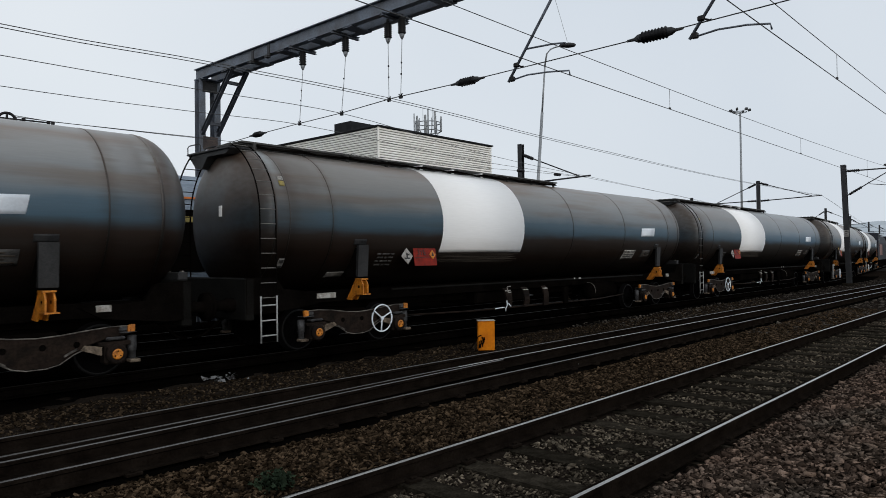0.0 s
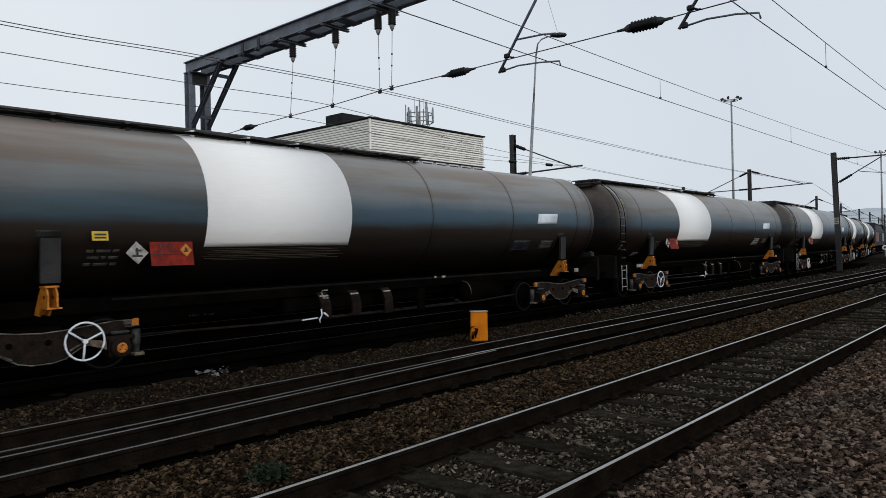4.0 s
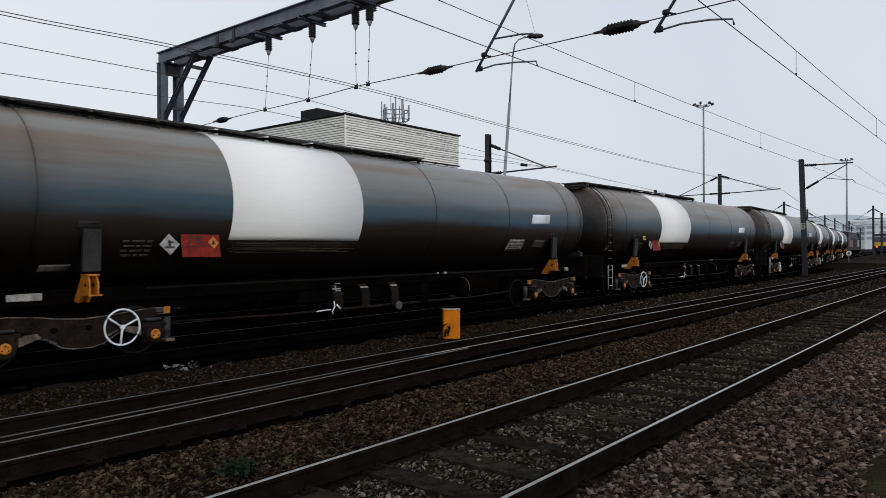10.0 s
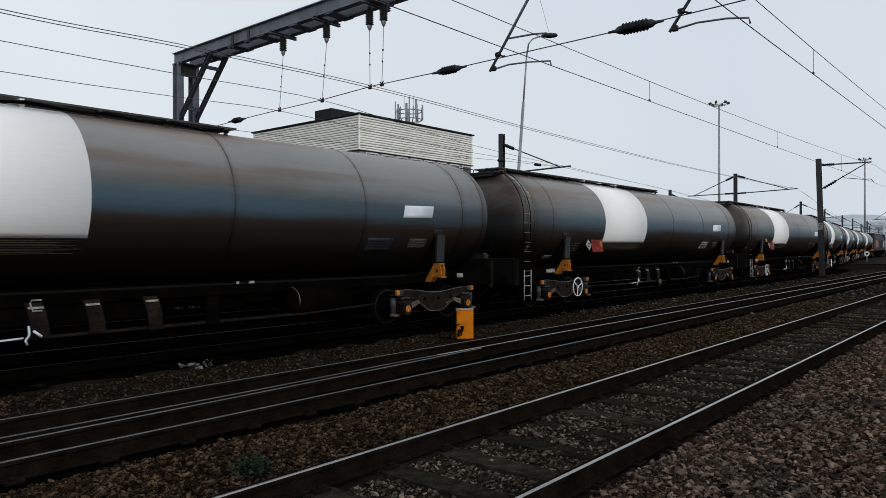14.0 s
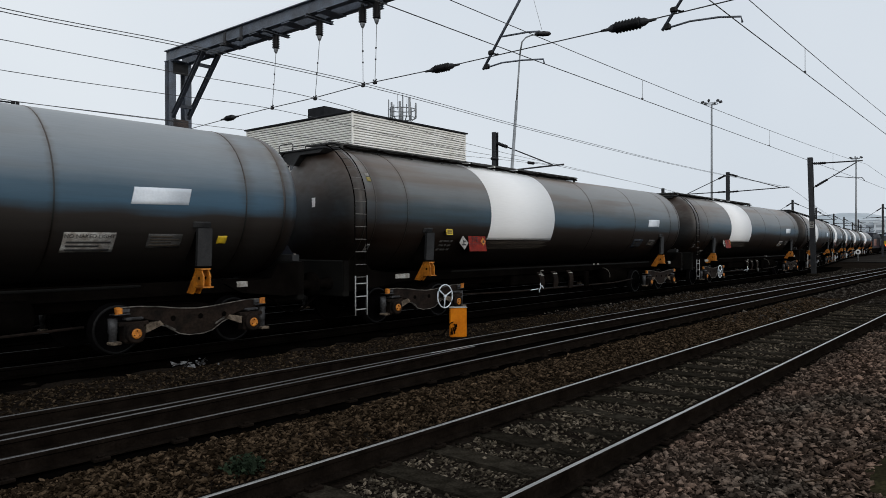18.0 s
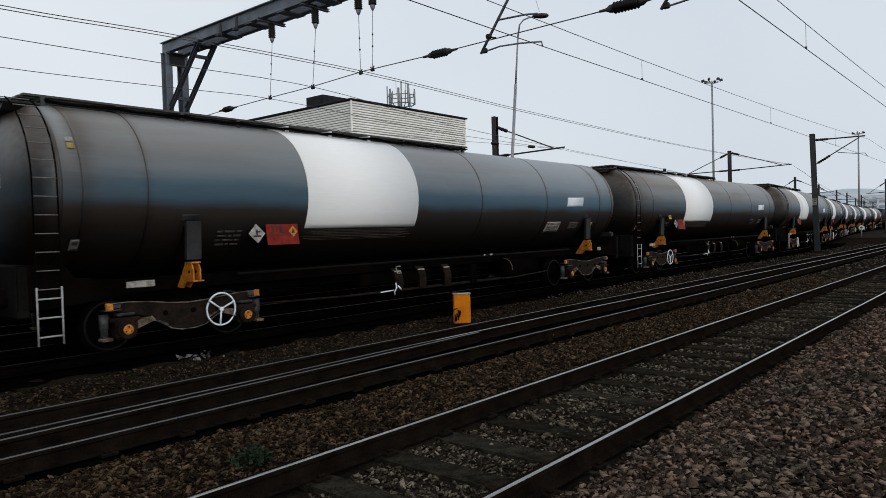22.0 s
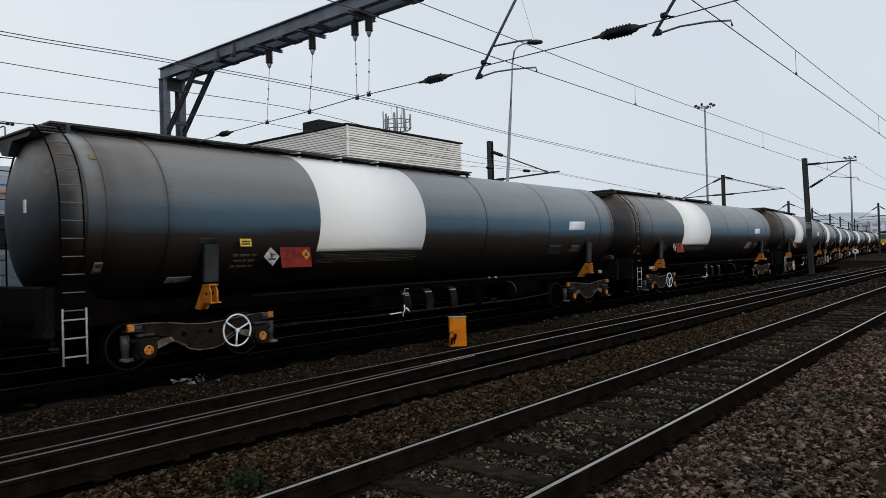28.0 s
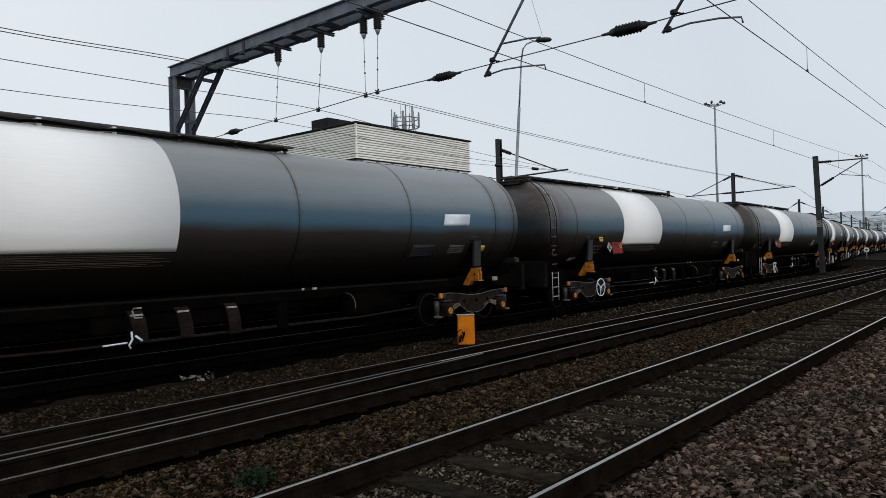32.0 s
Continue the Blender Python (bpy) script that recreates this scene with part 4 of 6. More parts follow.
            part("bracket_base", bm, M_AMBER, w)
            bm = B()
            box(bm, cx - 0.10, cx + 0.08, min(-1.36 * s, -1.18 * s), max(-1.36 * s, -1.18 * s), 1.402, 1.425)
            part("bracket_cap", bm, M_AMBER, w)
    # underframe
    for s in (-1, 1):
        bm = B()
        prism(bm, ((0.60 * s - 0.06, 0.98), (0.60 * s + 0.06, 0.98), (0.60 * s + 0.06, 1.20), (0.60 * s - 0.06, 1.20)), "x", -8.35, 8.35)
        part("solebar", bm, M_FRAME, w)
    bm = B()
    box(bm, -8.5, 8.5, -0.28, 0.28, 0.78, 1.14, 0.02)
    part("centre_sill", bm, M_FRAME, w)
    for s in (-1, 1):
        bm = B()
        box(bm, 8.55 * s - 0.08, 8.55 * s + 0.08, -1.28, 1.28, 0.80, 1.50, 0.02)
        box(bm, 8.1 * s - 0.42, 8.1 * s + 0.42, -1.22, 1.22, 1.12, 1.16, 0.01)
        part("headstock", bm, M_SILL, w)
        for y in (-0.87, 0.87):
            bm = B()
            turned(bm, [(0.12, 0.0), (0.12, 0.3 * s), (0.09, 0.31 * s), (0.09, 0.58 * s), (0.23, 0.60 * s), (0.23, 0.63 * s), (0.05, 0.645 * s)], (8.45 * s, y, 1.05), "x", 18)
            part("buffer", bm, M_FRAME, w)
        bm = B()
        tube(bm, [(8.45 * s, 0, 1.02), (8.75 * s, 0, 1.02), (8.86 * s, 0, 1.07), (8.92 * s, 0, 1.0), (8.85 * s, 0, 0.94)], 0.04, 8)
        part("coupling_hook", bm, M_FRAME, w)
        bm = B()
        tube(bm, [(8.45 * s, -0.4, 0.85), (8.65 * s, -0.4, 0.72), (8.85 * s, -0.35, 0.55), (9.05 * s, -0.3, 0.50)], 0.025, 6)
        part("brake_hose", bm, M_FRAME, w)
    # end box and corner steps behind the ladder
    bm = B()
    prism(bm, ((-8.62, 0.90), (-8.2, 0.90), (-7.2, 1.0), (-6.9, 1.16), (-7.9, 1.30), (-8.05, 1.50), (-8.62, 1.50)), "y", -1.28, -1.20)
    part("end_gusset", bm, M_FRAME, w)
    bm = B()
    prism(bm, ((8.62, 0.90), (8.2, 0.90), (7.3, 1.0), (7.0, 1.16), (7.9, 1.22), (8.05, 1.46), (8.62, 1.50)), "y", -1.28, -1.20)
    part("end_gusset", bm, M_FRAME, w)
    for x, y in ((8.62, -1.0), (8.62, -0.55)):
        bm = B()
        box(bm, x - 0.02, x + 0.02, y - 0.025, y + 0.025, 1.46, 1.64, 0.005)
        part("lamp_bracket", bm, M_PALE, w)
    bm = B()
    box(bm, 8.50, 8.66, -1.1, -0.45, 1.50, 1.62, 0.01)
    part("end_step", bm, M_STRAP, w)
    far = part("far_ladder", B(), M_FRAME, w, "second ladder on the far side")
    fp = [(1.39, 1.05), (1.39, 2.53)] + [(1.39 * math.cos(radians(6 * i)), Z_T + 1.39 * math.sin(radians(6 * i))) for i in range(1, 11)]
    bm = B()
    for x in (-8.49, -8.16):
        tube(bm, [(x, y, z) for y, z in fp], 0.015, 5)
    bm.to_mesh(far.data)
    bm.free()
    # ladder: white steps below, dark rungs up over the end of the barrel
    lad = part("ladder", B(), M_FRAME, w, "ladder with white lower steps, curving over the barrel end")
    path = [(-1.39, 1.05), (-1.39, 2.45)]
    for i in range(1, 12):
        a = radians(i * 6.0)
        path.append((-1.39 * math.cos(a), Z_T + 1.39 * math.sin(a)))
    bm = B()
    for x in (-8.43, -8.12):
        tube(bm, [(x, y, z) for y, z in path], 0.012, 5)
    bm.to_mesh(lad.data)
    bm.free()
    bmr = B()
    tube(bmr, [(-0.155, 0, 0), (0.155, 0, 0)], 0.009, 6)
    rung = mesh_of("rung", bmr, M_RUNG)
    dark_rung = rung.copy()
    dark_rung.materials[0] = M_FRAME
    dist, last = 0.0, path[0]
    want = 0.12
    for q in path[1:]:
        seg = math.hypot(q[0] - last[0], q[1] - last[1])
        while want <= dist + seg:
            f = (want - dist) / seg
            if want < 2.9:
                piece("rung", dark_rung, far, pose(-8.325, -(last[0] + f * (q[0] - last[0])), last[1] + f * (q[1] - last[1])))
            piece("rung", rung, lad, pose(-8.275, last[0] + f * (q[0] - last[0]), last[1] + f * (q[1] - last[1])))
            want += 0.245
        dist += seg
        last = q
    low = part("lower_steps", B(), M_STEP, w, "white lower ladder steps")
    bm = B()
    for x in (-8.43, -8.12):
        tube(bm, [(x, -1.40, 0.43), (x, -1.40, 1.20)], 0.013, 6)
    bm.to_mesh(low.data)
    bm.free()
    bmr = B()
    tube(bmr, [(-0.15, 0, 0), (0.15, 0, 0)], 0.013, 6)
    step = mesh_of("rung", bmr, M_STEP)
    for z in (0.545, 0.795, 1.045):
        piece("rung", step, low, pose(-8.275, -1.40, z))
    # crown: walkway, stanchions, end platform, lids
    bm = B()
    for y in (-0.42, -0.24, -0.06, 0.12, 0.30):
        box(bm, -8.15, 2.05, y, y + 0.13, 3.885, 3.915)
    part("walkway", bm, M_WALK, w, "grey slatted roof walkway")
    for i in range(10):
        x = -7.9 + i * 1.08
        bm = B()
        box(bm, x - 0.03, x + 0.03, -0.45, -0.41, 3.74, 3.885)
        box(bm, x - 0.03, x + 0.03, -0.44, 0.44, 3.83, 3.885)
        part("walkway_stay", bm, M_WHITE if -3.9 < x < -0.85 else M_WALK, w)
    for off, dip, r in ((0.0, 0.055, 0.019), (0.03, 0.025, 0.014)):
        bm = B()
        run = []
        for i in range(37):
            x = -7.9 + i * 0.27
            f = (i % 4) / 4
            run.append((x, -0.50 - off, 3.835 - off - dip * 4 * f * (1 - f) * (0.6 + 0.4 * math.sin(i * 1.7))))
        tube(bm, run, r, 5)
        part("roof_cable", bm, M_FRAME, w, "dark cable sagging along the walkway edge")
    bm = B()
    box(bm, -8.46, -7.95, -0.50, 0.95, 3.745, 3.78, 0.006)
    prism(bm, ((0.95, 3.745), (0.20, 3.745), (0.48, 3.46), (0.70, 3.50)), "x", -8.42, -8.05)
    prism(bm, ((-0.48, 3.745), (0.5, 3.745), (0.4, 3.67), (-0.35, 3.67)), "x", -8.42, -8.05)
    part("end_platform", bm, M_STRAP, w, "dark end platform at the ladder heads")
    for y0, y1 in ((0.48, 0.94),):
        for x in (-8.44, -8.10):
            bm = B()
            tube(bm, [(x, y0, 3.77), (x, y0, 3.90), (x, y0 + 0.05, 3.93), (x, y1 - 0.05, 3.93), (x, y1, 3.90), (x, y1, 3.77)], 0.011, 5)
            part("grab_rail", bm, M_STRAP, w)
    bm = B()
    tube(bm, [(-5.3, -1.23, 1.185), (5.6, -1.23, 1.185)], 0.022, 8)
    part("side_pipe", bm, M_SILL, w)
    # discharge gear and brake gear under the middle
    for i, (x, z0) in enumerate(((-1.56, 0.58), (-0.83, 0.62), (0.02, 0.56))):
        bm = B()
        rows = [(-1.24, 1.06, 0), (-1.30, 0.98, 0.01), (-1.33, 0.88, 0.02), (-1.32, 0.76, 0.05), (-1.27, z0, 0.09)]
        for (ya, za, xa), (yb, zb, xb) in zip(rows, rows[1:]):
            v = [bm.verts.new(p) for p in ((x + xa - 0.11, ya, za), (x + xa + 0.11, ya, za), (x + xb + 0.11, yb, zb), (x + xb - 0.11, yb, zb), (x + xa - 0.11, ya + 0.04, za), (x + xa + 0.11, ya + 0.04, za), (x + xb + 0.11, yb + 0.04, zb), (x + xb - 0.11, yb + 0.04, zb))]
            for q in ((0, 1, 2, 3), (7, 6, 5, 4), (0, 4, 5, 1), (3, 2, 6, 7), (1, 5, 6, 2), (0, 3, 7, 4)):
                bm.faces.new([v[k] for k in q])
        part("outlet_guard", bm, M_BOGIE, w)
        bm = B()
        box(bm, x - 0.09, x + 0.09, -1.318, -1.285, 0.985, 1.012)
        part("guard_mark", bm, M_DIRTYW, w)
    bm = B()
    tube(bm, [(-2.05, -1.30, 0.60), (-1.71, -1.31, 0.615)], 0.013, 6)
    part("reach_rod", bm, M_PANEL, w, "white outlet reach rod")
    bm = B()
    tube(bm, [(-1.66, -1.345, 0.77), (-1.65, -1.35, 0.66), (-1.69, -1.33, 0.58), (-1.66, -1.31, 0.52)], 0.014, 6)
    tube(bm, [(-1.60, -1.345, 0.70), (-1.50, -1.34, 0.62)], 0.018, 6)
    part("valve_handle", bm, M_PANEL, w, "white outlet valve handle")
    bm = B()
    tube(bm, [(-1.50, -1.335, 1.10), (-1.62, -1.335, 1.10), (-1.64, -1.345, 1.06), (-1.61, -1.35, 0.96), (-1.50, -1.355, 0.96)], 0.011, 5)
    part("grab_hook", bm, M_DIRTYW, w)
    for y in (-0.85, 0.4):
        bm = B()
        turned(bm, [(0.05, 2.84), (0.24, 2.92), (0.24, 4.2), (0.05, 4.28)], (0, y, 0.80), "x", 16)
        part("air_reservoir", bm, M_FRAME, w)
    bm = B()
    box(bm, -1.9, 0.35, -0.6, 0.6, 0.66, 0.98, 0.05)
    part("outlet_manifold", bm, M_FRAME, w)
    bm = B()
    tube(bm, [(-4.9, -0.95, 0.62), (-2.4, -0.95, 0.56), (0.2, -1.22, 0.585), (2.9, -1.22, 0.585), (4.9, -0.95, 0.62)], 0.022, 6)
    part("brake_rod", bm, M_BOGIE, w)
    bm = B()
    box(bm, 0.95, 1.15, -1.30, -1.22, 0.55, 1.0, 0.01)
    box(bm, 0.90, 1.35, -1.27, -1.24, 0.80, 0.83)
    part("changeover_lever", bm, M_FRAME, w)
    bm = B()
    box(bm, 1.72, 1.82, -1.275, -1.262, 1.185, 1.225)
    part("solebar_tag", bm, M_DIRTYW, w)
    bm = B()
    box(bm, 1.48, 1.53, -1.275, -1.262, 1.185, 1.225)
    part("solebar_tag", bm, M_DIRTYW, w)
    # pale arc along the lit part of the reservoir's end rim, a painted glint
    bm = B()
    tube(bm, [(2.92, -0.85 + 0.245 * math.cos(radians(85 + 6 * k)), 0.80 + 0.245 * math.sin(radians(85 + 6 * k))) for k in range(19)], 0.007, 6)
    part("reservoir_rim", bm, M_PALE, w, "pale arc painting the sky's glint on the air reservoir's rim")
    # plates fixed on the near flank of every wagon
    bm = B()
    ring_arc(bm, 5.46, 6.37, R_T + 0.003, angle_at(2.41), angle_at(2.66), 4, 0.004)
    for v in bm.verts:
        v.co.x += (v.co.z - 2.41) * 0.22 - 0.03
        v.co.z += 0.012 * math.sin(v.co.x * 9)
    part("pale_panel", bm, M_PANEL, w, "pale blue-white patch panel")
    plate_on_barrel(w, "grey_panel", 5.76, 6.31, 1.76, 1.97, M_GREYP, "faded data panel")
    bars_on_plate(w, 5.78, 6.29, 1.78, 1.95, 4, M_STREAK)
    plate_on_barrel(w, "small_panel", -7.86, -7.74, 1.66, 1.82, M_RUNG)
    plate_on_barrel(w, "print_bar", -7.84, -7.76, 1.75, 1.80, M_INK, "", 0.014)
    plate_on_barrel(w, "print_bar", -7.84, -7.76, 1.68, 1.70, M_INK, "", 0.014)
    flat_plate(w, "hazard_panel", -4.78, -4.11, 1.64, 2.00, M_RED, "red hazard code panel")
    lettering("lettering", "3YE", 0.16, M_INK, w, plate_pose(-4.56, 1.91, 0.004))
    bm = B()
    box(bm, -0.20, 0.20, -0.045, 0.045, 0, 0.003)
    part("print_bar", bm, M_INK, w).matrix_basis = plate_pose(-4.56, 1.735, 0.004)
    bm = B()
    box(bm, -0.32, 0.32, -0.006, 0.006, 0, 0.003)
    part("print_bar", bm, M_INK, w).matrix_basis = plate_pose(-4.445, 1.815, 0.004)
    bm = B()
    prism(bm, ((0.0, -0.165), (0.165, 0.0), (0.0, 0.165), (-0.165, 0.0)), "z", 0.0, 0.006)
    ob = part("hazard_diamond", bm, M_DIRTYW, w, "grimy white environmental hazard diamond")
    ob.matrix_basis = plate_pose(-4.98, 1.84)
    for k, (dx, dz, ww, hh) in enumerate(((0.0, -0.045, 0.075, 0.016), (0.0, 0.02, 0.018, 0.05), (0.02, 0.035, 0.045, 0.013))):
        bm = B()
        box(bm, dx - ww, dx + ww, dz - hh, dz + hh, 0, 0.003)
        part("diamond_sign", bm, M_INK, w).matrix_basis = plate_pose(-4.98, 1.84, 0.008)
    bm = B()
    prism(bm, ((0.0, -0.10), (0.10, 0.0), (0.0, 0.10), (-0.10, 0.0)), "z", 0.0, 0.004)
    part("flame_diamond", bm, M_AMBER, w, "small flammable diamond").matrix_basis = plate_pose(-4.23, 1.87, 0.003)
    bm = B()
    prism(bm, ((0.0, 0.05), (-0.04, -0.03), (0.04, -0.03)), "z", 0.0, 0.003)
    part("flame_sign", bm, M_INK, w).matrix_basis = plate_pose(-4.23, 1.87, 0.009)
    bm = B()
    box(bm, X_DL - 0.365, X_DL - 0.335, -0.20, -0.11, 2.57, 2.76)
    part("end_plate", bm, M_WHITE, w, "small white plate on the dished end")
    meshes = {"wheelset": wheelset_mesh(), "side_near": bogie_side_mesh(1), "side_far": bogie_side_mesh(-1), "lip_near": lip_mesh(1), "lip_far": lip_mesh(-1)}
    build_bogie(w, -6.25, meshes, True)
    build_bogie(w, 6.45, meshes, False)
    return w


WAGON_PITCH = 18.198
TRAVEL = lambda t: 3.22139 * t - 0.00163047 * t * t - 0.0000231908 * t ** 3


def stock_pose(s, half):
    """Pose of a vehicle whose middle is at distance s, carried on two bogies."""
    (xa, ya), (xb, yb) = on_line(s - half), on_line(s + half)
    return pose((xa + xb) / 2, Y_C + (ya + yb) / 2, 0, 0, 0, math.degrees(math.atan2(yb - ya, xb - xa)))


base_wagon = build_wagon()
WAGONS = {}
for k in range(-3, 8):
    WAGONS[k] = base_wagon if k == 0 else copy_thing(base_wagon, pose(0, 0, 0))


def dress(w, yellow, light_sign, number_rows, ragged, bare_sill):
    """The plates that differ from wagon to wagon."""
    if yellow:
        flat_plate(w, "yellow_plate", -5.60, -5.38, 2.02, 2.15, M_YEL, "small yellow plate")
        for z in (2.06, 2.105):
            bm = B()
            box(bm, -0.08, 0.08, -0.012, 0.012, 0, 0.003)
            part("print_bar", bm, M_INK, w).matrix_basis = plate_pose(-5.49, z, 0.004)
    for x, q in ((-6.98, 0.22), (7.32, 0.11)):
        if bare_sill and x < 0:
            continue
        bm = B()
        box(bm, x - q, x + q, -1.285, -1.262, 1.09, 1.19, 0.01)
        part("solebar_plate", bm, M_DIRTYW, w)
    # stencilled data: short dashes in rows
    h = 0.28 / number_rows
    for i in range(number_rows):
        x, z = -5.60 + 0.03 * (i % 2), 1.93 - (i + 0.75) * h
        for q in ((0.16, 0.06, 0.14) if i % 2 else (0.10, 0.20, 0.09)):
            plate_on_barrel(w, "print_bar", x, x + q, z, z + h * 0.42, M_LETTER, "", 0.008)
            x += q + 0.035
    if light_sign:
        plate_on_barrel(w, "white_panel", 4.55, 5.27, 1.70, 1.98, M_DIRTYW, "white warning panel")
        lettering("lettering", "NO NAKED LIGHT", 0.085, M_INK, w, flank_pose(4.91, 1.925, 0.014))
        bars_on_plate(w, 4.58, 5.25, 1.71, 1.87, 3, M_INK)
    else:
        plate_on_barrel(w, "dark_panel", 4.55, 5.27, 1.70, 1.98, M_NAVYP, "grimy navy warning panel")
        bars_on_plate(w, 4.60, 5.22, 1.73, 1.95, 4, M_SEAM)
    if ragged:
        plate_on_barrel(w, "small_label", -6.64, -6.22, 1.46, 1.56, M_RUNG)
    if not bare_sill:
        plate_on_barrel(w, "crown_mark", -7.90, -7.79, 3.17, 3.24, M_DIRTYW)
        plate_on_barrel(w, "crown_label", -7.90, -7.79, 3.07, 3.155, M_OLIVE)
    if bare_sill:
        plate_on_barrel(w, "crown_label", -7.88, -7.78, 3.30, 3.37, M_OLIVE)


def outlet_cap(w):
    """The blanked outlet that one wagon shows beside its guards."""
    bm = B()
    turned(bm, [(0.088, -0.025), (0.088, 0.025), (0.075, 0.03)], (0.18, -1.30, 0.57), "y", 16)
    for k in range(4):
        turned(bm, [(0.016, -0.03), (0.016, -0.024)], (0.18 + 0.045 * math.cos(k * 1.57), -1.30, 0.57 + 0.045 * math.sin(k * 1.57)), "y", 6)
    part("outlet_cap", bm, M_GREYP, w)


outlet_cap(WAGONS[2])
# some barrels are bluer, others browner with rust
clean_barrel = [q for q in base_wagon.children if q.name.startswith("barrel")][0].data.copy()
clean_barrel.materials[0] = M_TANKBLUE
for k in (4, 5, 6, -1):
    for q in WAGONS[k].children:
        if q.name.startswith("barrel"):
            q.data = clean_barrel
for k in range(-3, 8):
    dress(WAGONS[k], k in (1, 3, 5, -2), k in (0, 2, 4, -1), 3 if k % 2 else 4, k in (0, 2, 5), k == 5)
    if k in (4, 6):
        plate_on_barrel(WAGONS[k], "yellow_label", 6.94, 7.11, 1.82, 1.95, M_YEL)


# ---- locomotive at the head of the train ----
def build_loco():
    w = thing("diesel_locomotive", "heavy diesel freight locomotive with a dark body and orange cab panels", "locomotive")
    bm = B()
    prism(bm, ((-1.30, 1.15), (1.30, 1.15), (1.30, 2.9), (1.05, 3.62), (0.6, 3.85), (-0.6, 3.85), (-1.05, 3.62), (-1.30, 2.9)), "x", -8.2, 8.2)
    part("body", bm, M_LOCODK, w, "dark blue engine-room body")
    for s in (-1, 1):
        bm = B()
        prism(bm, ((8.2 * s, 1.15), (10.1 * s, 1.15), (10.2 * s, 2.3), (9.7 * s, 3.3), (9.3 * s, 3.8), (8.2 * s, 3.8)), "y", -1.31, 1.31)
        c = part("cab", bm, M_LOCODK, w, "grimy dark cab with orange end panels")
        for y0, y1, z0, z1, mt in ((-1.2, -0.35, 1.55, 2.35, M_CABORANGE), (0.3, 1.2, 1.3, 1.9, M_CABORANGE), (-1.2, -0.2, 2.42, 3.05, M_TRAINGREY), (-1.25, 1.25, 1.16, 1.32, M_YEL)):
            bm = B()
            box(bm, 10.12 * s + 0.0, 10.25 * s, y0, y1, z0, z1) if s > 0 else box(bm, 10.25 * s, 10.12 * s, y0, y1, z0, z1)
            part("cab_panel", bm, mt, c)
        bm = B()
        box(bm, 9.78 * s - 0.02, 9.78 * s + 0.02, -1.0, 1.0, 2.55, 3.2, 0.01)
        part("windscreen", bm, M_GLASS, c).matrix_basis = pose(0.06 * s, 0, 0)
        for y in (-1.318, 1.318):
            bm = B()
            box(bm, 8.7 * s - 0.3, 8.7 * s + 0.3, y - 0.01, y + 0.01, 2.5, 3.2)
            part("side_window", bm, M_GLASS, c)
    for i in range(6):
        bm = B()
        box(bm, -7.8 + i * 2.6, -5.6 + i * 2.6, -1.325, -1.302, 1.6, 2.7, 0.01)
        part("body_panel", bm, M_MAROON if i in (0, 1) else M_TRAINGREY if i == 5 else M_LOCODK, w)
    bm = B()
    box(bm, -7.5, 7.5, -0.9, 0.9, 3.82, 3.95, 0.04)
    part("roof_grille", bm, M_TRAINGREY, w)
    bm = B()
    box(bm, -10.1, 10.1, -1.25, 1.25, 0.85, 1.15, 0.03)
    part("underframe", bm, M_FRAME, w)
    bm = B()
    box(bm, -2.6, 2.6, -1.2, 1.2, 0.35, 0.85, 0.08)
    part("fuel_tank", bm, M_FRAME, w)
    wm = wheelset_mesh()
    for cx in (-6.6, 6.6):
        bg = part("bogie", box(box(B(), cx - 2.4, cx + 2.4, -1.22, -1.02, 0.45, 0.85, 0.05), cx - 2.4, cx + 2.4, 1.02, 1.22, 0.45, 0.85, 0.05), M_FRAME, w)
        for ax in (-1.9, 0, 1.9):
            q = new("wheelset", wm)
            q.parent = bg
            q.matrix_basis = pose(cx + ax, 0, 0.555)
    for s in (-1, 1):
        for y in (-0.87, 0.87):
            bm = B()
            turned(bm, [(0.12, 0), (0.10, 0.4 * s), (0.23, 0.42 * s), (0.23, 0.46 * s)], (10.1 * s, y, 1.05), "x", 14)
            part("buffer", bm, M_FRAME, w)
    return w


LOCO = build_loco()


def insulator(bm, p, q, r=0.075, sheds=7):
    """A ribbed porcelain insulator between two points."""
    p, q = Vector(p), Vector(q)
    pts, rad = [], []
    for i in range(sheds * 2 + 1):
        f = i / (sheds * 2)
        pts.append(p + (q - p) * f)
        rad.append(r if i % 2 else r * 0.62)
    return tube(bm, pts, rad, 10)


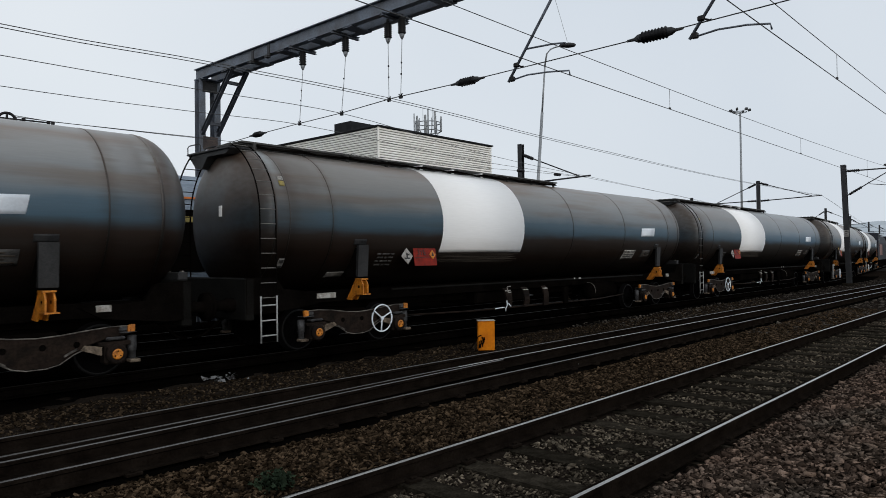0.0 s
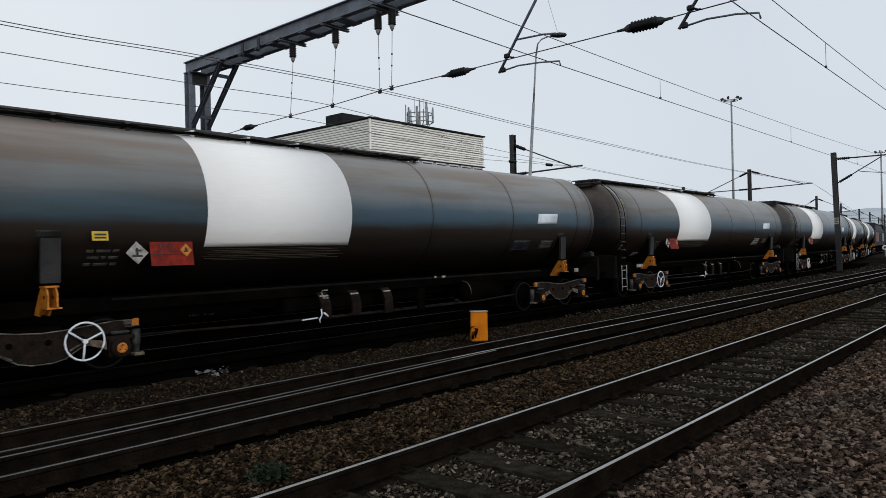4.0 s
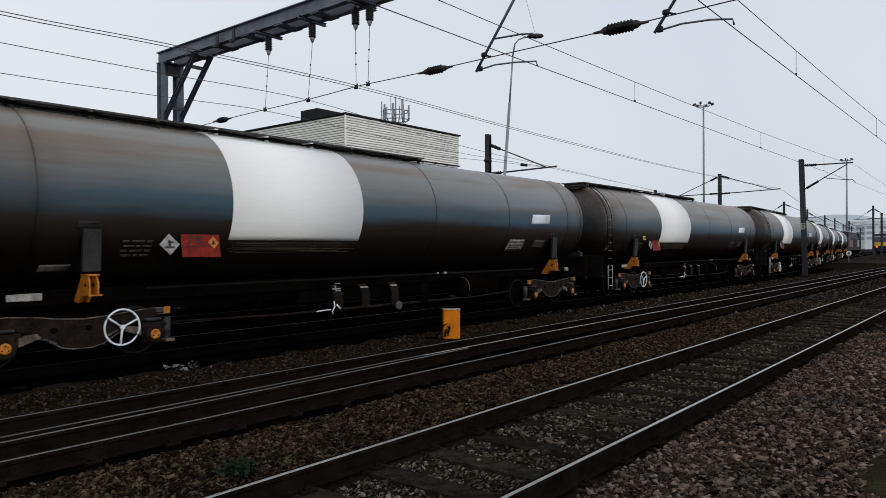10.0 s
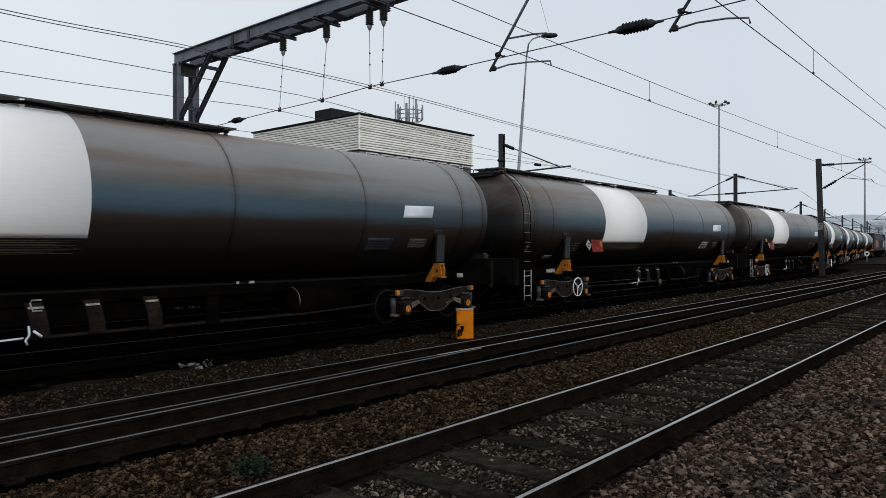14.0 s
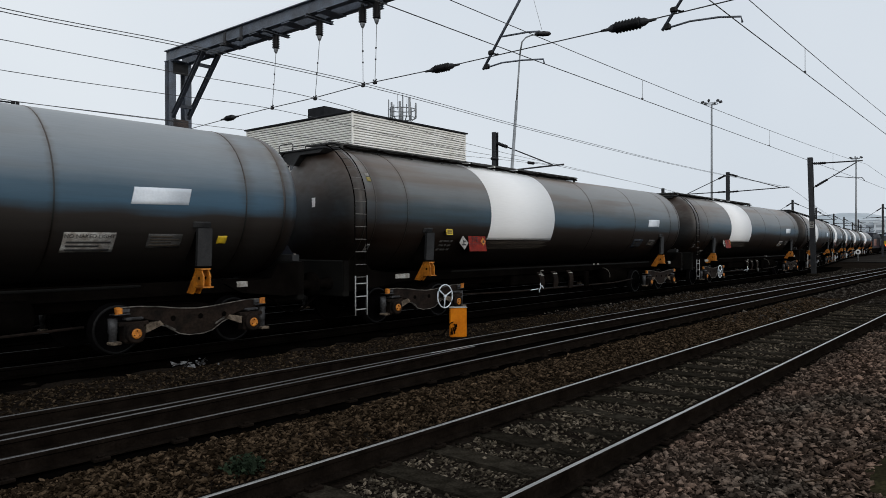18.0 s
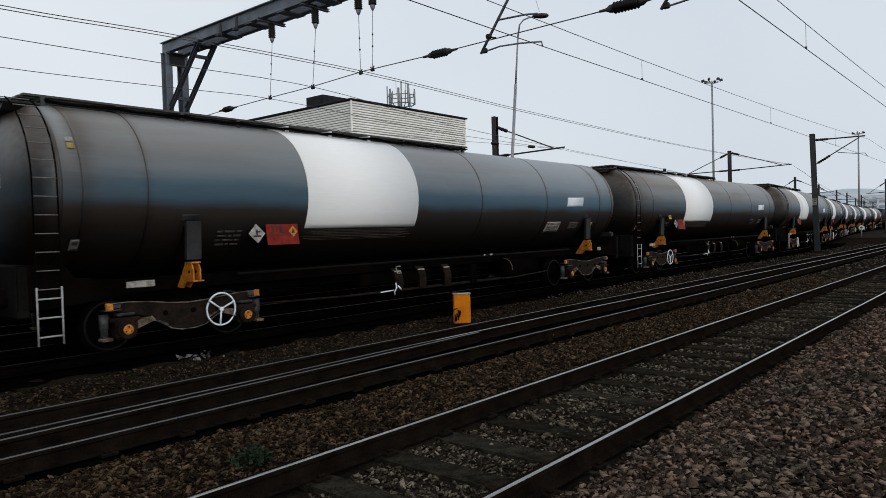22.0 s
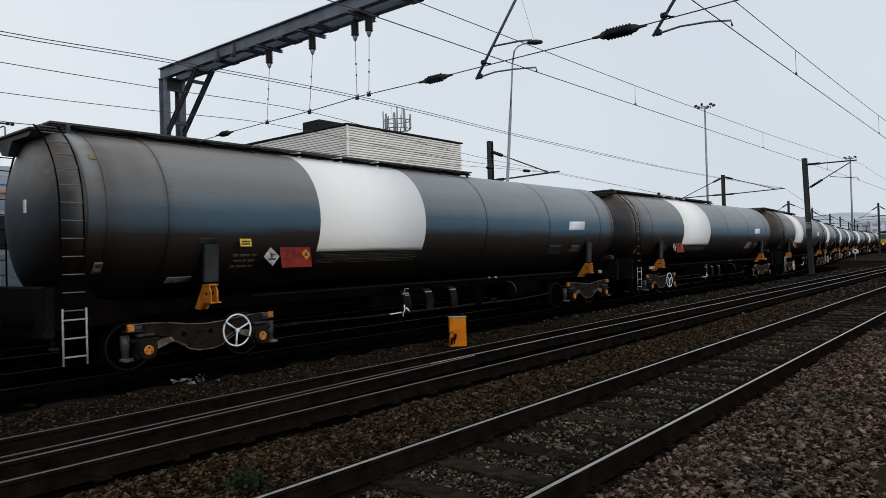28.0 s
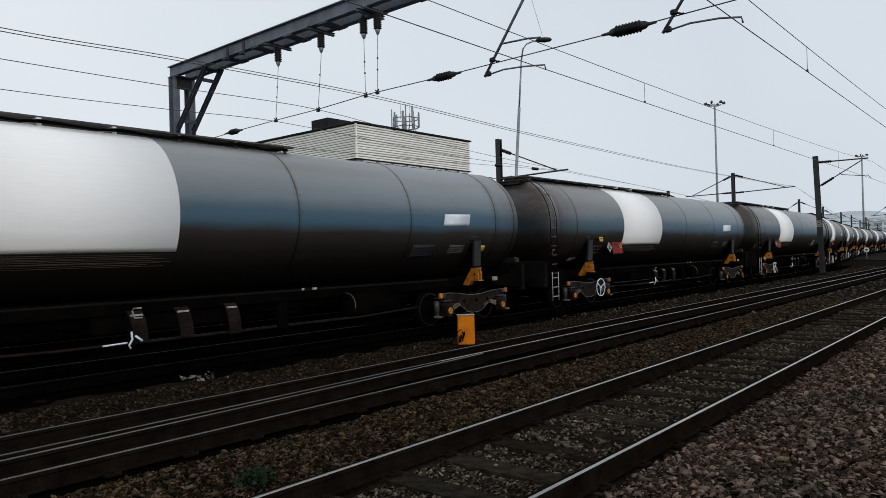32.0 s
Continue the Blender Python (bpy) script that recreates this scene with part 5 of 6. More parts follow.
# ---- coaches standing in the sidings ----
def build_coach(name, label, at, length, low, high, stripe, windows, front=None):
    w = thing(name, label, "train", "", at)
    h = length / 2
    bm = B()
    prism(bm, ((-1.34, 1.0), (1.34, 1.0), (1.38, 1.9), (1.36, 3.2), (1.15, 3.68), (0.6, 3.98), (-0.6, 3.98), (-1.15, 3.68), (-1.36, 3.2), (-1.38, 1.9)), "x", -h, h)
    bmesh.ops.bevel(bm, geom=[e for e in bm.edges if abs(e.verts[0].co.x - e.verts[1].co.x) > 1], offset=0.06, segments=2, affect='EDGES')
    part("body", bm, low, w)
    bm = B()
    box(bm, -h + 0.05, h - 0.05, -1.385, -1.365, 2.05, 2.95)
    part("window_band", bm, high, w)
    bm = B()
    box(bm, -h + 0.05, h - 0.05, -1.385, -1.33, 3.32, 3.365)
    part("waist_stripe", bm, stripe, w)
    if not front:
        for x in (h - 2.45, h - 3.05, -h + 1.0, -h + 2.6):
            bm = B()
            insulator(bm, (x, -0.5, 3.95), (x, -0.5, 4.25), 0.10, 4)
            part("roof_insulator", bm, M_INSUL, w)
        bm = B()
        box(bm, h - 2.62, h - 0.2, -1.42, -1.375, 1.55, 3.05, 0.01)
        part("gangway_door", bm, M_FRAME, w)
        bm = B()
        box(bm, h - 1.85, h - 0.3, -1.45, -1.425, 2.74, 2.88, 0.01)
        part("yellow_panel", bm, M_OLIVE, w)
    for i in range(windows):
        x = -h + 1.6 + (length - 3.2) * i / max(1, windows - 1)
        bm = B()
        box(bm, x - 0.62, x + 0.62, -1.40, -1.375, 2.15, 2.85, 0.03)
        part("side_window", bm, M_GLASS, w)
    for x in (-h * 0.55, h * 0.55):
        bm = B()
        box(bm, x - 0.65, x + 0.65, -1.405, -1.375, 1.1, 3.0, 0.02)
        part("door", bm, high, w)
    bm = B()
    box(bm, -h + 0.5, h - 0.5, -1.1, 1.1, 0.55, 1.0, 0.05)
    part("underframe", bm, M_FRAME, w)
    wm = wheelset_mesh()
    for cx in (-h * 0.7, h * 0.7):
        bg = part("bogie", box(box(B(), cx - 1.6, cx + 1.6, -1.15, -1.0, 0.4, 0.8, 0.04), cx - 1.6, cx + 1.6, 1.0, 1.15, 0.4, 0.8, 0.04), M_FRAME, w)
        for ax in (-1.2, 1.2):
            q = new("wheelset", wm)
            q.parent = bg
            q.matrix_basis = pose(cx + ax, 0, 0.555)
    if front:
        bm = B()
        prism(bm, ((-h, 1.75), (-h - 0.36, 1.75), (-h - 0.36, 2.45), (-h, 2.45)), "y", -1.40, 1.40)
        nose = part("cab_front", bm, M_YEL, w, "yellow cab front")
        bm = B()
        prism(bm, ((-h, 0.75), (-h - 0.28, 0.75), (-h - 0.36, 1.2), (-h - 0.36, 1.75), (-h, 1.75)), "y", -1.38, 1.38)
        part("lower_front", bm, M_LOCODK, nose)
        bm = B()
        prism(bm, ((-h, 2.45), (-h - 0.36, 2.45), (-h - 0.10, 3.45), (-h + 0.2, 3.98), (-h, 3.98)), "y", -1.36, 1.36)
        part("windscreen", bm, M_GLASS, nose)
        bm = B()
        prism(bm, ((-h - 0.12, 3.40), (-h - 0.16, 3.40), (-h + 0.25, 4.02), (-h + 0.4, 4.02)), "y", -1.25, 1.25)
        part("roof_fairing", bm, M_TRAINBLUE, nose)
        bm = B()
        box(bm, -h - 0.375, -h - 0.33, -0.06, 0.06, 2.45, 3.2)
        part("screen_pillar", bm, M_TRAINBLUE, nose)
        for y in (-0.85, 0.85):
            bm = B()
            turned(bm, [(0.15, -0.34), (0.15, -0.38), (0.08, -0.40)], (-h, y, 1.62), "x", 14)
            part("tail_lamp", bm, M_TAIL, nose, "lit red tail lamp")
        bm = B()
        box(bm, -h - 0.28, -h - 0.1, -1.2, 1.2, 0.6, 0.95, 0.04)
        part("coupler_beam", bm, M_FRAME, nose)
    return w


build_coach("passenger_coach", "silver-blue electric coach with an orange stripe, standing beyond the tankers", pose(-1.5, Y_E, 0), 22.0, M_TRAINBLUE, M_TRAINGREY, M_ORANGE, 9)
build_coach("passenger_coach", "dark coach with an orange stripe, standing beyond the tankers", pose(20.7, Y_E, 0), 22.0, M_LOCODK, M_LOCODK, M_ORANGE, 9)
build_coach("electric_train", "standing electric train with a yellow front and lit red tail lamps", pose(160.5, 18.6, 0), 20.0, M_TRAINGREY, M_TRAINGREY, M_LOCODK, 8, True)


# ---- overhead line: the portal gantry across all tracks ----
X_G = 11.0


def ibeam(bm, p, q, h, w, t=0.02, up=(0, 0, 1)):
    """A rolled I-section from p to q."""
    p, q = Vector(p), Vector(q)
    d = (q - p).normalized()
    u = Vector(up)
    u = (u - d * u.dot(d)).normalized()
    s = d.cross(u)
    outline = ((-w / 2, -h / 2), (w / 2, -h / 2), (w / 2, -h / 2 + t), (t / 2, -h / 2 + t), (t / 2, h / 2 - t), (w / 2, h / 2 - t), (w / 2, h / 2), (-w / 2, h / 2), (-w / 2, h / 2 - t), (-t / 2, h / 2 - t), (-t / 2, -h / 2 + t), (-w / 2, -h / 2 + t))
    a = [bm.verts.new(p + s * x + u * z) for x, z in outline]
    b = [bm.verts.new(q + s * x + u * z) for x, z in outline]
    n = len(outline)
    for i in range(n):
        bm.faces.new((a[i], a[(i + 1) % n], b[(i + 1) % n], b[i]))
    bm.faces.new(a[::-1])
    bm.faces.new(b)
    bmesh.ops.recalc_face_normals(bm, faces=bm.faces)
    return bm


gantry = thing("catenary_gantry", "dark blue-grey steel portal gantry carrying the overhead line", "gantry")
for dx in (-0.25, 0.25):
    ibm = ibeam(B(), (X_G + dx, 19.66, 7.43), (X_G + dx, -6.0, 7.43), 0.33, 0.17, 0.022)
    part("boom_beam", ibm, M_STEEL, gantry)
    ibm = ibeam(B(), (X_G + dx, 19.45, -0.3), (X_G + dx, 19.45, 7.27), 0.28, 0.20, 0.022, (0, 1, 0))
    part("leg", ibm, M_STEEL, gantry)
    ibm = ibeam(B(), (X_G + dx, -5.8, -0.3), (X_G + dx, -5.8, 7.27), 0.28, 0.20, 0.022, (0, 1, 0))
    part("leg", ibm, M_STEEL, gantry)
    ibm = ibeam(B(), (X_G + dx, 19.34, 5.62), (X_G + dx, 17.68, 7.27), 0.11, 0.11, 0.015)
    part("knee_brace", ibm, M_GANTRYDK, gantry)
for y in [19.3 - 1.35 * i for i in range(19)]:
    bm = B()
    box(bm, X_G - 0.32, X_G + 0.32, y - 0.16, y + 0.16, 7.235, 7.262)
    part("tie_plate", bm, M_STEEL, gantry)
for z, hh in ((7.05, 0.16), (5.35, 0.20), (3.6, 0.16), (1.9, 0.16)):
    bm = B()
    box(bm, X_G - 0.24, X_G + 0.24, 19.30, 19.32, z - hh, z + hh)
    part("batten_plate", bm, M_RUSTPLATE if 5.0 < z < 6.0 else M_STRAP, gantry)
for f in (0.17, 0.80):
    bm = B()
    y, z = 19.34 + (17.68 - 19.34) * f, 5.62 + 1.65 * f
    box(bm, X_G - 0.24, X_G + 0.24, y - 0.035, y + 0.035, z - 0.045, z + 0.045)
    part("brace_rung", bm, M_GANTRYDK, gantry)
for y in (16.45, 15.7):
    bm = B()
    box(bm, X_G - 0.37, X_G - 0.34, y - 0.05, y + 0.05, 7.14, 7.50)
    box(bm, X_G - 0.45, X_G - 0.34, y - 0.06, y + 0.06, 7.14, 7.20)
    part("bracket_plate", bm, M_POST, gantry)
for y in (14.7, 13.0, 11.28, 8.9, 6.0):
    ibm = ibeam(B(), (X_G - 0.42, y, 7.22), (X_G + 0.42, y, 7.22), 0.07, 0.10, 0.012)
    part("cross_bearer", ibm, M_STEEL, gantry)
for y, zc, yc in ((14.70, 5.34, 14.86), (13.0, 5.35, 13.17), (11.51, 5.42, 11.50), (11.06, 5.43, 11.12)):
    bm = B()
    insulator(bm, (X_G, y, 7.17), (X_G, y, 6.82), 0.098, 8)
    hang = part("hanging_insulator", bm, M_INSUL, gantry, "black ribbed hanging insulator")
    bm = B()
    turned(bm, [(0.05, 6.83), (0.06, 6.80), (0.045, 6.75), (0.02, 6.70)], (X_G, y, 0), "z", 8)
    part("end_fitting", bm, M_GALV, hang)
    bm = B()
    tube(bm, [(X_G, y, 7.25), (X_G, y, 7.16)], 0.04, 8)
    part("hanger_pin", bm, M_POST, hang)
    bm = B()
    tube(bm, [(X_G, y, 6.72), (X_G, y + (yc - y) * 0.35, 6.2), (X_G, y + (yc - y) * 0.6, 5.85), (X_G, yc, zc + 0.03)], 0.008, 5)
    part("drop_rod", bm, M_GALV, hang)
    for f in (0.42, 0.62):
        bm = B()
        box(bm, X_G - 0.012, X_G + 0.012, y + (yc - y) * f - 0.014, y + (yc - y) * f + 0.014, 6.72 - 1.28 * f - 0.018, 6.72 - 1.28 * f + 0.018)
        part("rod_clip", bm, M_INSUL, hang)
    bm = B()
    box(bm, X_G - 0.03, X_G + 0.03, yc - 0.045, yc + 0.045, zc - 0.05, zc + 0.01, 0.008)
    tube(bm, [(X_G, yc - 0.05, zc + 0.06), (X_G, yc - 0.01, zc), (X_G, yc + 0.06, zc + 0.05)], 0.016, 5)
    part("wire_clamp", bm, M_INSUL, hang)
bm = B()
tube(bm, [(X_G, 19.5, 5.20), (X_G, 16.75, 5.30), (X_G, 14.86, 5.34), (X_G, 13.19, 5.36), (X_G, 11.4, 5.43), (X_G, 9.2, 5.42), (X_G, 5.1, 5.46), (X_G, -5.7, 5.7)], 0.011, 5)
span = part("cross_span_wire", bm, M_WIRE, gantry)
for y0, y1, z, r, n in ((16.92, 16.62, 5.30, 0.080, 5), (9.36, 8.98, 5.415, 0.088, 6), (5.34, 4.88, 5.46, 0.105, 8)):
    bm = B()
    insulator(bm, (X_G, y0, z), (X_G, y1, z), r, n)
    body = part("span_insulator", bm, M_INSUL, gantry, "dark strain insulator in the span wire")
    for y, d in ((y0, 1), (y1, -1)):
        bm = B()
        turned(bm, [(r * 0.72, 0.0), (r * 0.66, 0.06 * d), (0.03, 0.13 * d), (0.022, 0.26 * d)], (X_G, y, z), "y", 10)
        part("end_fitting", bm, M_POST, body)
for yt, yb, za, arm, reg in ((6.2, 8.13, 5.21, 6.85, 6.76), (3.05, 4.52, 5.25, 3.3, 3.29)):
    bm = B()
    zt = 7.27
    yt = yb + (7.27 - za) * (-0.738)
    tube(bm, [(X_G, yt, zt), (X_G, yb, za)], 0.027, 8)
    drop = part("drop_tube", bm, M_STEEL, gantry, "slanting drop tube of the registration arm")
    bm = B()
    tube(bm, [(X_G, yb - 0.14, za + 0.03), (X_G, yb - 0.45, za + 0.06), (X_G, yb - 0.9, za + 0.03), (X_G, reg, za - 0.03), (X_G, reg - 0.02, za - 0.12)], 0.016, 6)
    part("registration_arm", bm, M_STEEL, drop)
    bm = B()
    box(bm, X_G - 0.045, X_G + 0.045, yb - 0.25, yb - 0.14, za + 0.25, za + 0.34, 0.02)
    tube(bm, [(X_G, yb - 0.2, za + 0.30), (X_G, yb - 0.32, za + 0.24), (X_G, yb - 0.36, za + 0.24)], 0.018, 5)
    part("span_clamp", bm, M_INSUL, drop)
    bm = B()
    box(bm, X_G - 0.04, X_G + 0.04, yb - 0.14, yb - 0.04, za + 0.0, za + 0.09, 0.01)
    part("span_clamp", bm, M_INSUL, drop)
bm = B()
tube(bm, [(X_G, 7.70, 5.77), (X_G, 7.1, 5.74), (X_G, 6.83, 5.70)], 0.018, 6)
part("steady_arm", bm, M_STEEL, gantry)
part("stay_wire", tube(B(), [(X_G, 6.79, 5.72), (X_G, 6.99, 6.40), (X_G, 7.25, 7.27)], 0.004, 4), M_GALV, gantry)


# ---- overhead wires along the tracks ----
def messenger(x):
    """Height of the sagging catenary wire between its supports."""
    return 5.53 + 0.00045 * min((x - 5.0) ** 2, (x - 85.0) ** 2, 1600.0)


for y, first, lift in ((3.29, 15.0, 0.03), (6.76, 15.3, 0.0)):
    bm = B()
    tube(bm, [(-60, y, 5.06), (X_G, y, 5.10), (45.1, y, 5.28), (120, y, 5.2), (260, y, 5.2)], 0.008, 5)
    whole("overhead_wire", bm, M_WIRE, "contact wire over the track", "overhead wire", "overhead wires")
    bm = B()
    tube(bm, [(-60 + 2.5 * i, y, messenger(-60 + 2.5 * i) + lift) for i in range(110)], 0.007, 5)
    whole("overhead_wire", bm, M_WIRE, "sagging catenary wire over the track", "overhead wire", "overhead wires")
    x = first
    while x < 40:
        zc = 5.10 + 0.0053 * (x - X_G) if x < 45 else 5.27
        bm = B()
        tube(bm, [(x, y, zc), (x, y, messenger(x) + lift)], 0.005, 4)
        box(bm, x - 0.03, x + 0.03, y - 0.015, y + 0.015, zc, zc + 0.04)
        whole("dropper", bm, M_WIRE, "thin dropper between contact and catenary wire", "dropper", "droppers")
        x += 10.4
def strung(points, label, r=0.0075):
    """A wire that hangs through its supports, smoothed between them."""
    pts = [Vector(q) for q in points]
    fine = []
    for i in range(len(pts) - 1):
        p0, p1, p2, p3 = pts[max(i - 1, 0)], pts[i], pts[i + 1], pts[min(i + 2, len(pts) - 1)]
        m1 = (p2 - p0) / max((p2 - p0).length, 0.01) * (p2 - p1).length
        m2 = (p3 - p1) / max((p3 - p1).length, 0.01) * (p2 - p1).length
        for k in range(5):
            u = k / 5
            fine.append((2 * u ** 3 - 3 * u ** 2 + 1) * p1 + (u ** 3 - 2 * u ** 2 + u) * m1 + (3 * u ** 2 - 2 * u ** 3) * p2 + (u ** 3 - u ** 2) * m2)
    return whole("overhead_wire", tube(B(), fine + [pts[-1]], r, 5), M_WIRE, label, "overhead wire", "overhead wires")


for up, side in ((0.0, 0.0), (0.036, -0.05)):
    strung([(-60, 11.4 + side, 5.3 + up), (-25, 11.4 + side, 4.9 + up), (3.8, 11.4 + side, 5.19 + up), (6.3, 11.4 + side, 5.29 + up), (X_G, 11.4 + side, 5.37 + up), (17.5, 11.7 + side, 5.345 + up), (23.3, 11.96 + side, 5.375 + up), (31, 12.31, 5.45 + up), (40, 12.72, 5.62 + up), (53, 13.32, 5.94 + up), (57, 13.58, 6.09), (96.8, 18.4, 5.42 - 3 * up), (160, 24, 5.4)], "paired overhead wire above the goods line")
strung([(-60, 13.17, 5.4), (-25, 13.17, 5.1), (4.3, 13.17, 5.25), (7.2, 13.17, 5.285), (X_G, 13.17, 5.35), (16.7, 14.27, 5.27), (21.3, 15.15, 5.31), (25.1, 15.89, 5.40), (28.8, 16.65, 5.52), (57, 21.6, 5.95), (96.8, 25.9, 5.4)], "overhead wire swinging out over the sidings")
strung([(-60, 14.86, 5.3), (-25, 14.86, 4.9), (4.9, 14.86, 5.12), (8.1, 14.86, 5.21), (X_G, 14.86, 5.31), (18.2, 15.57, 5.24), (23.8, 16.1, 5.33), (28.8, 16.75, 5.48), (57, 21.4, 5.93), (96.8, 25.8, 5.3)], "overhead wire swinging out over the sidings")
strung([(5.6, 19.0, 5.34), (8.6, 19.0, 5.37), (11, 19.0, 5.42), (20.7, 17.69, 5.40), (24.5, 17.17, 5.45), (28.8, 16.9, 5.52)], "overhead wire above the far siding")
for x, y, z in ((23.9, 17.25, 5.445), (26.4, 17.04, 5.475)):
    bm = B()
    insulator(bm, (x, y, z), (x + 0.42, y - 0.05, z + 0.008), 0.07, 5)
    whole("strain_insulator", bm, M_INSUL, "small dark strain insulator in an overhead wire", "insulator", "strain insulators")


def tension_gear():
    """The pulley that keeps the far siding's wire taut, on a short post beyond the coaches."""
    o = thing("tension_pulley", "dark spoked tension pulley at the end of an overhead wire", "pulley", "", pose(5.48, 19.0, 5.22))
    bm = B()
    n = 24
    tube(bm, [(0.20 * math.cos(2 * math.pi * k / n), 0, 0.20 * math.sin(2 * math.pi * k / n)) for k in range(n + 1)], 0.035, 6, False)
    for k in range(5):
        a = 2 * math.pi * k / 5 + math.pi / 10
        tube(bm, [(0.03 * math.cos(a), 0, 0.03 * math.sin(a)), (0.19 * math.cos(a), 0, 0.19 * math.sin(a))], 0.028, 5)
    part("wheel", bm, M_INSUL, o)
    bm = B()
    tube(bm, [(-0.4, 0, 0.06), (0.95, 0, 0.085)], 0.022, 6)
    part("tie_rod", bm, M_POST, o)
    for x in (0.36, 0.92, 1.02):
        bm = B()
        box(bm, x - 0.04, x + 0.04, -0.03, 0.03, 0.05, 0.13, 0.01)
        part("wire_clamp", bm, M_INSUL, o)
    bm = B()
    tube(bm, [(0.15, 0.0, 0.155), (1.0, 0.0, 0.12), (3.1, 0, 0.165), (5.5, 0, 0.22)], 0.010, 5)
    part("stay_wire", bm, M_WIRE, o)
    bm = B()
    ibeam(bm, (-0.2, 0.3, -5.5), (-0.2, 0.3, 0.02), 0.2, 0.2, 0.02, (1, 0, 0))
    box(bm, -0.25, 0.1, -0.06, 0.4, -0.08, -0.02)
    part("post", bm, M_POST, o)
    return o


tension_gear()

# ---- masts ----
def mast_section(bm, x, y, z0, z1, w=0.22, d=0.22, lean=0.0):
    a = Vector((x, y, z0))
    b = Vector((x, y + lean, z1))
    ibeam(bm, a, b, w, d, 0.03, (1, 0, 0))
    return bm


def cantilever_mast(x, y, top, arms, label, lean=0.0, w=0.24, sign=False):
    """A single mast; arms: list of (side, reach, root height, tip height, kind)."""
    m = thing("catenary_mast", label, "mast", "catenary masts")
    part("post", mast_section(B(), x, y, -0.3, top, w, w, lean), M_POST, m)
    bm = B()
    box(bm, x - 0.35, x + 0.35, y - 0.35, y + 0.35, -0.3, 0.10, 0.04)
    part("footing", bm, M_SLEEPER, m)
    for side, reach, root, tip, tie in arms:
        yt = y + lean * root / top
        bm = B()
        tube(bm, [(x, yt, root), (x, yt + side * reach, tip)], 0.042, 6)
        arm = part("cantilever_arm", bm, M_POST, m)
        bm = B()
        insulator(bm, (x, yt + side * 0.18, root + (tip - root) * 0.18 / reach), (x, yt + side * 0.80, root + (tip - root) * 0.80 / reach), 0.085, 6)
        part("insulator", bm, M_INSUL, arm)
        if tie is not None:
            bm = B()
            tube(bm, [(x, yt, tie), (x, yt + side * reach * 0.85, tip + (root - tip) * 0.15 + 0.03)], 0.032, 6)
            part("tie_bar", bm, M_POST, arm)
            bm = B()
            insulator(bm, (x, yt + side * 0.18, tie + (tip - tie) * 0.18 / (reach * 0.85)), (x, yt + side * 0.74, tie + (tip - tie) * 0.74 / (reach * 0.85)), 0.095, 6)
            part("insulator", bm, M_INSUL, arm)
    if sign:
        bm = B()
        box(bm, x - 0.14, x - 0.125, y + lean * 0.45 - 0.12, y + lean * 0.45 + 0.12, 2.75, 3.12)
        part("number_plate", bm, M_DIRTYW, m, "small white plate")
        for z in (2.83, 2.93, 3.02):
            bm = B()
            box(bm, x - 0.148, x - 0.142, y + lean * 0.45 - 0.07, y + lean * 0.45 + 0.07, z, z + 0.04)
            part("print_bar", bm, M_INK, m)
    return m


# the dark mast between the lines, leaning a little
m = cantilever_mast(45.1, 9.43, 6.87, [(-1, 2.65, 6.50, 6.48, None)], "dark steel mast with an arm over the running lines", 0.20, 0.26, True)
bm = B()
tube(bm, [(45.1, 9.60, 5.02), (45.1, 7.25, 6.42)], 0.03, 6)
part("strut", bm, M_POST, m)
bm = B()
insulator(bm, (45.1, 9.36, 5.16), (45.1, 8.72, 5.54), 0.08, 6)
part("insulator", bm, M_INSUL, m)
bm = B()
tube(bm, [(45.1, 8.42, 5.80), (45.1, 8.30, 5.68), (45.1, 7.4, 5.54), (45.1, 7.0, 5.53), (45.1, 6.86, 5.34)], 0.02, 6)
part("registration_arm", bm, M_POST, m)
cantilever_mast(28.8, 20.55, 7.5, [(-1, 3.95, 5.49, 5.58, 7.0)], "dark catenary mast beyond the tankers")
cantilever_mast(57.0, 18.08, 7.55, [(-1, 4.5, 5.97, 6.12, 7.42), (1, 3.8, 6.0, 5.96, 7.38)], "dark catenary mast with arms on both sides")
cantilever_mast(68.0, 27.9, 7.5, [(-1, 3.0, 6.3, 5.8, 7.1)], "dark catenary mast beyond the sidings")
cantilever_mast(96.8, 22.7, 7.5, [(-1, 4.3, 5.3, 5.4, 7.2), (1, 3.2, 5.4, 5.4, 7.2)], "dark catenary mast with arms on both sides")
for x, y, h in ((120.0, 24.8, 7.5), (144.8, 27.0, 7.5), (162.8, 28.5, 7.5), (182.0, 29.0, 7.5), (205, 34.0, 7.5), (230, 36.0, 7.5), (262, 38.5, 7.5)):
    cantilever_mast(x, y, h, [(-1, 2.8, 5.7, 5.6, 7.1)], "distant dark catenary mast")
cantilever_mast(113.7, 15.15, 7.4, [(1, 2.4, 5.6, 5.5, 7.0), (-1, 2.6, 5.6, 5.5, 7.0)], "distant dark catenary mast with arms on both sides")
cantilever_mast(109.3, 13.6, 6.2, [], "bare slender distant mast")


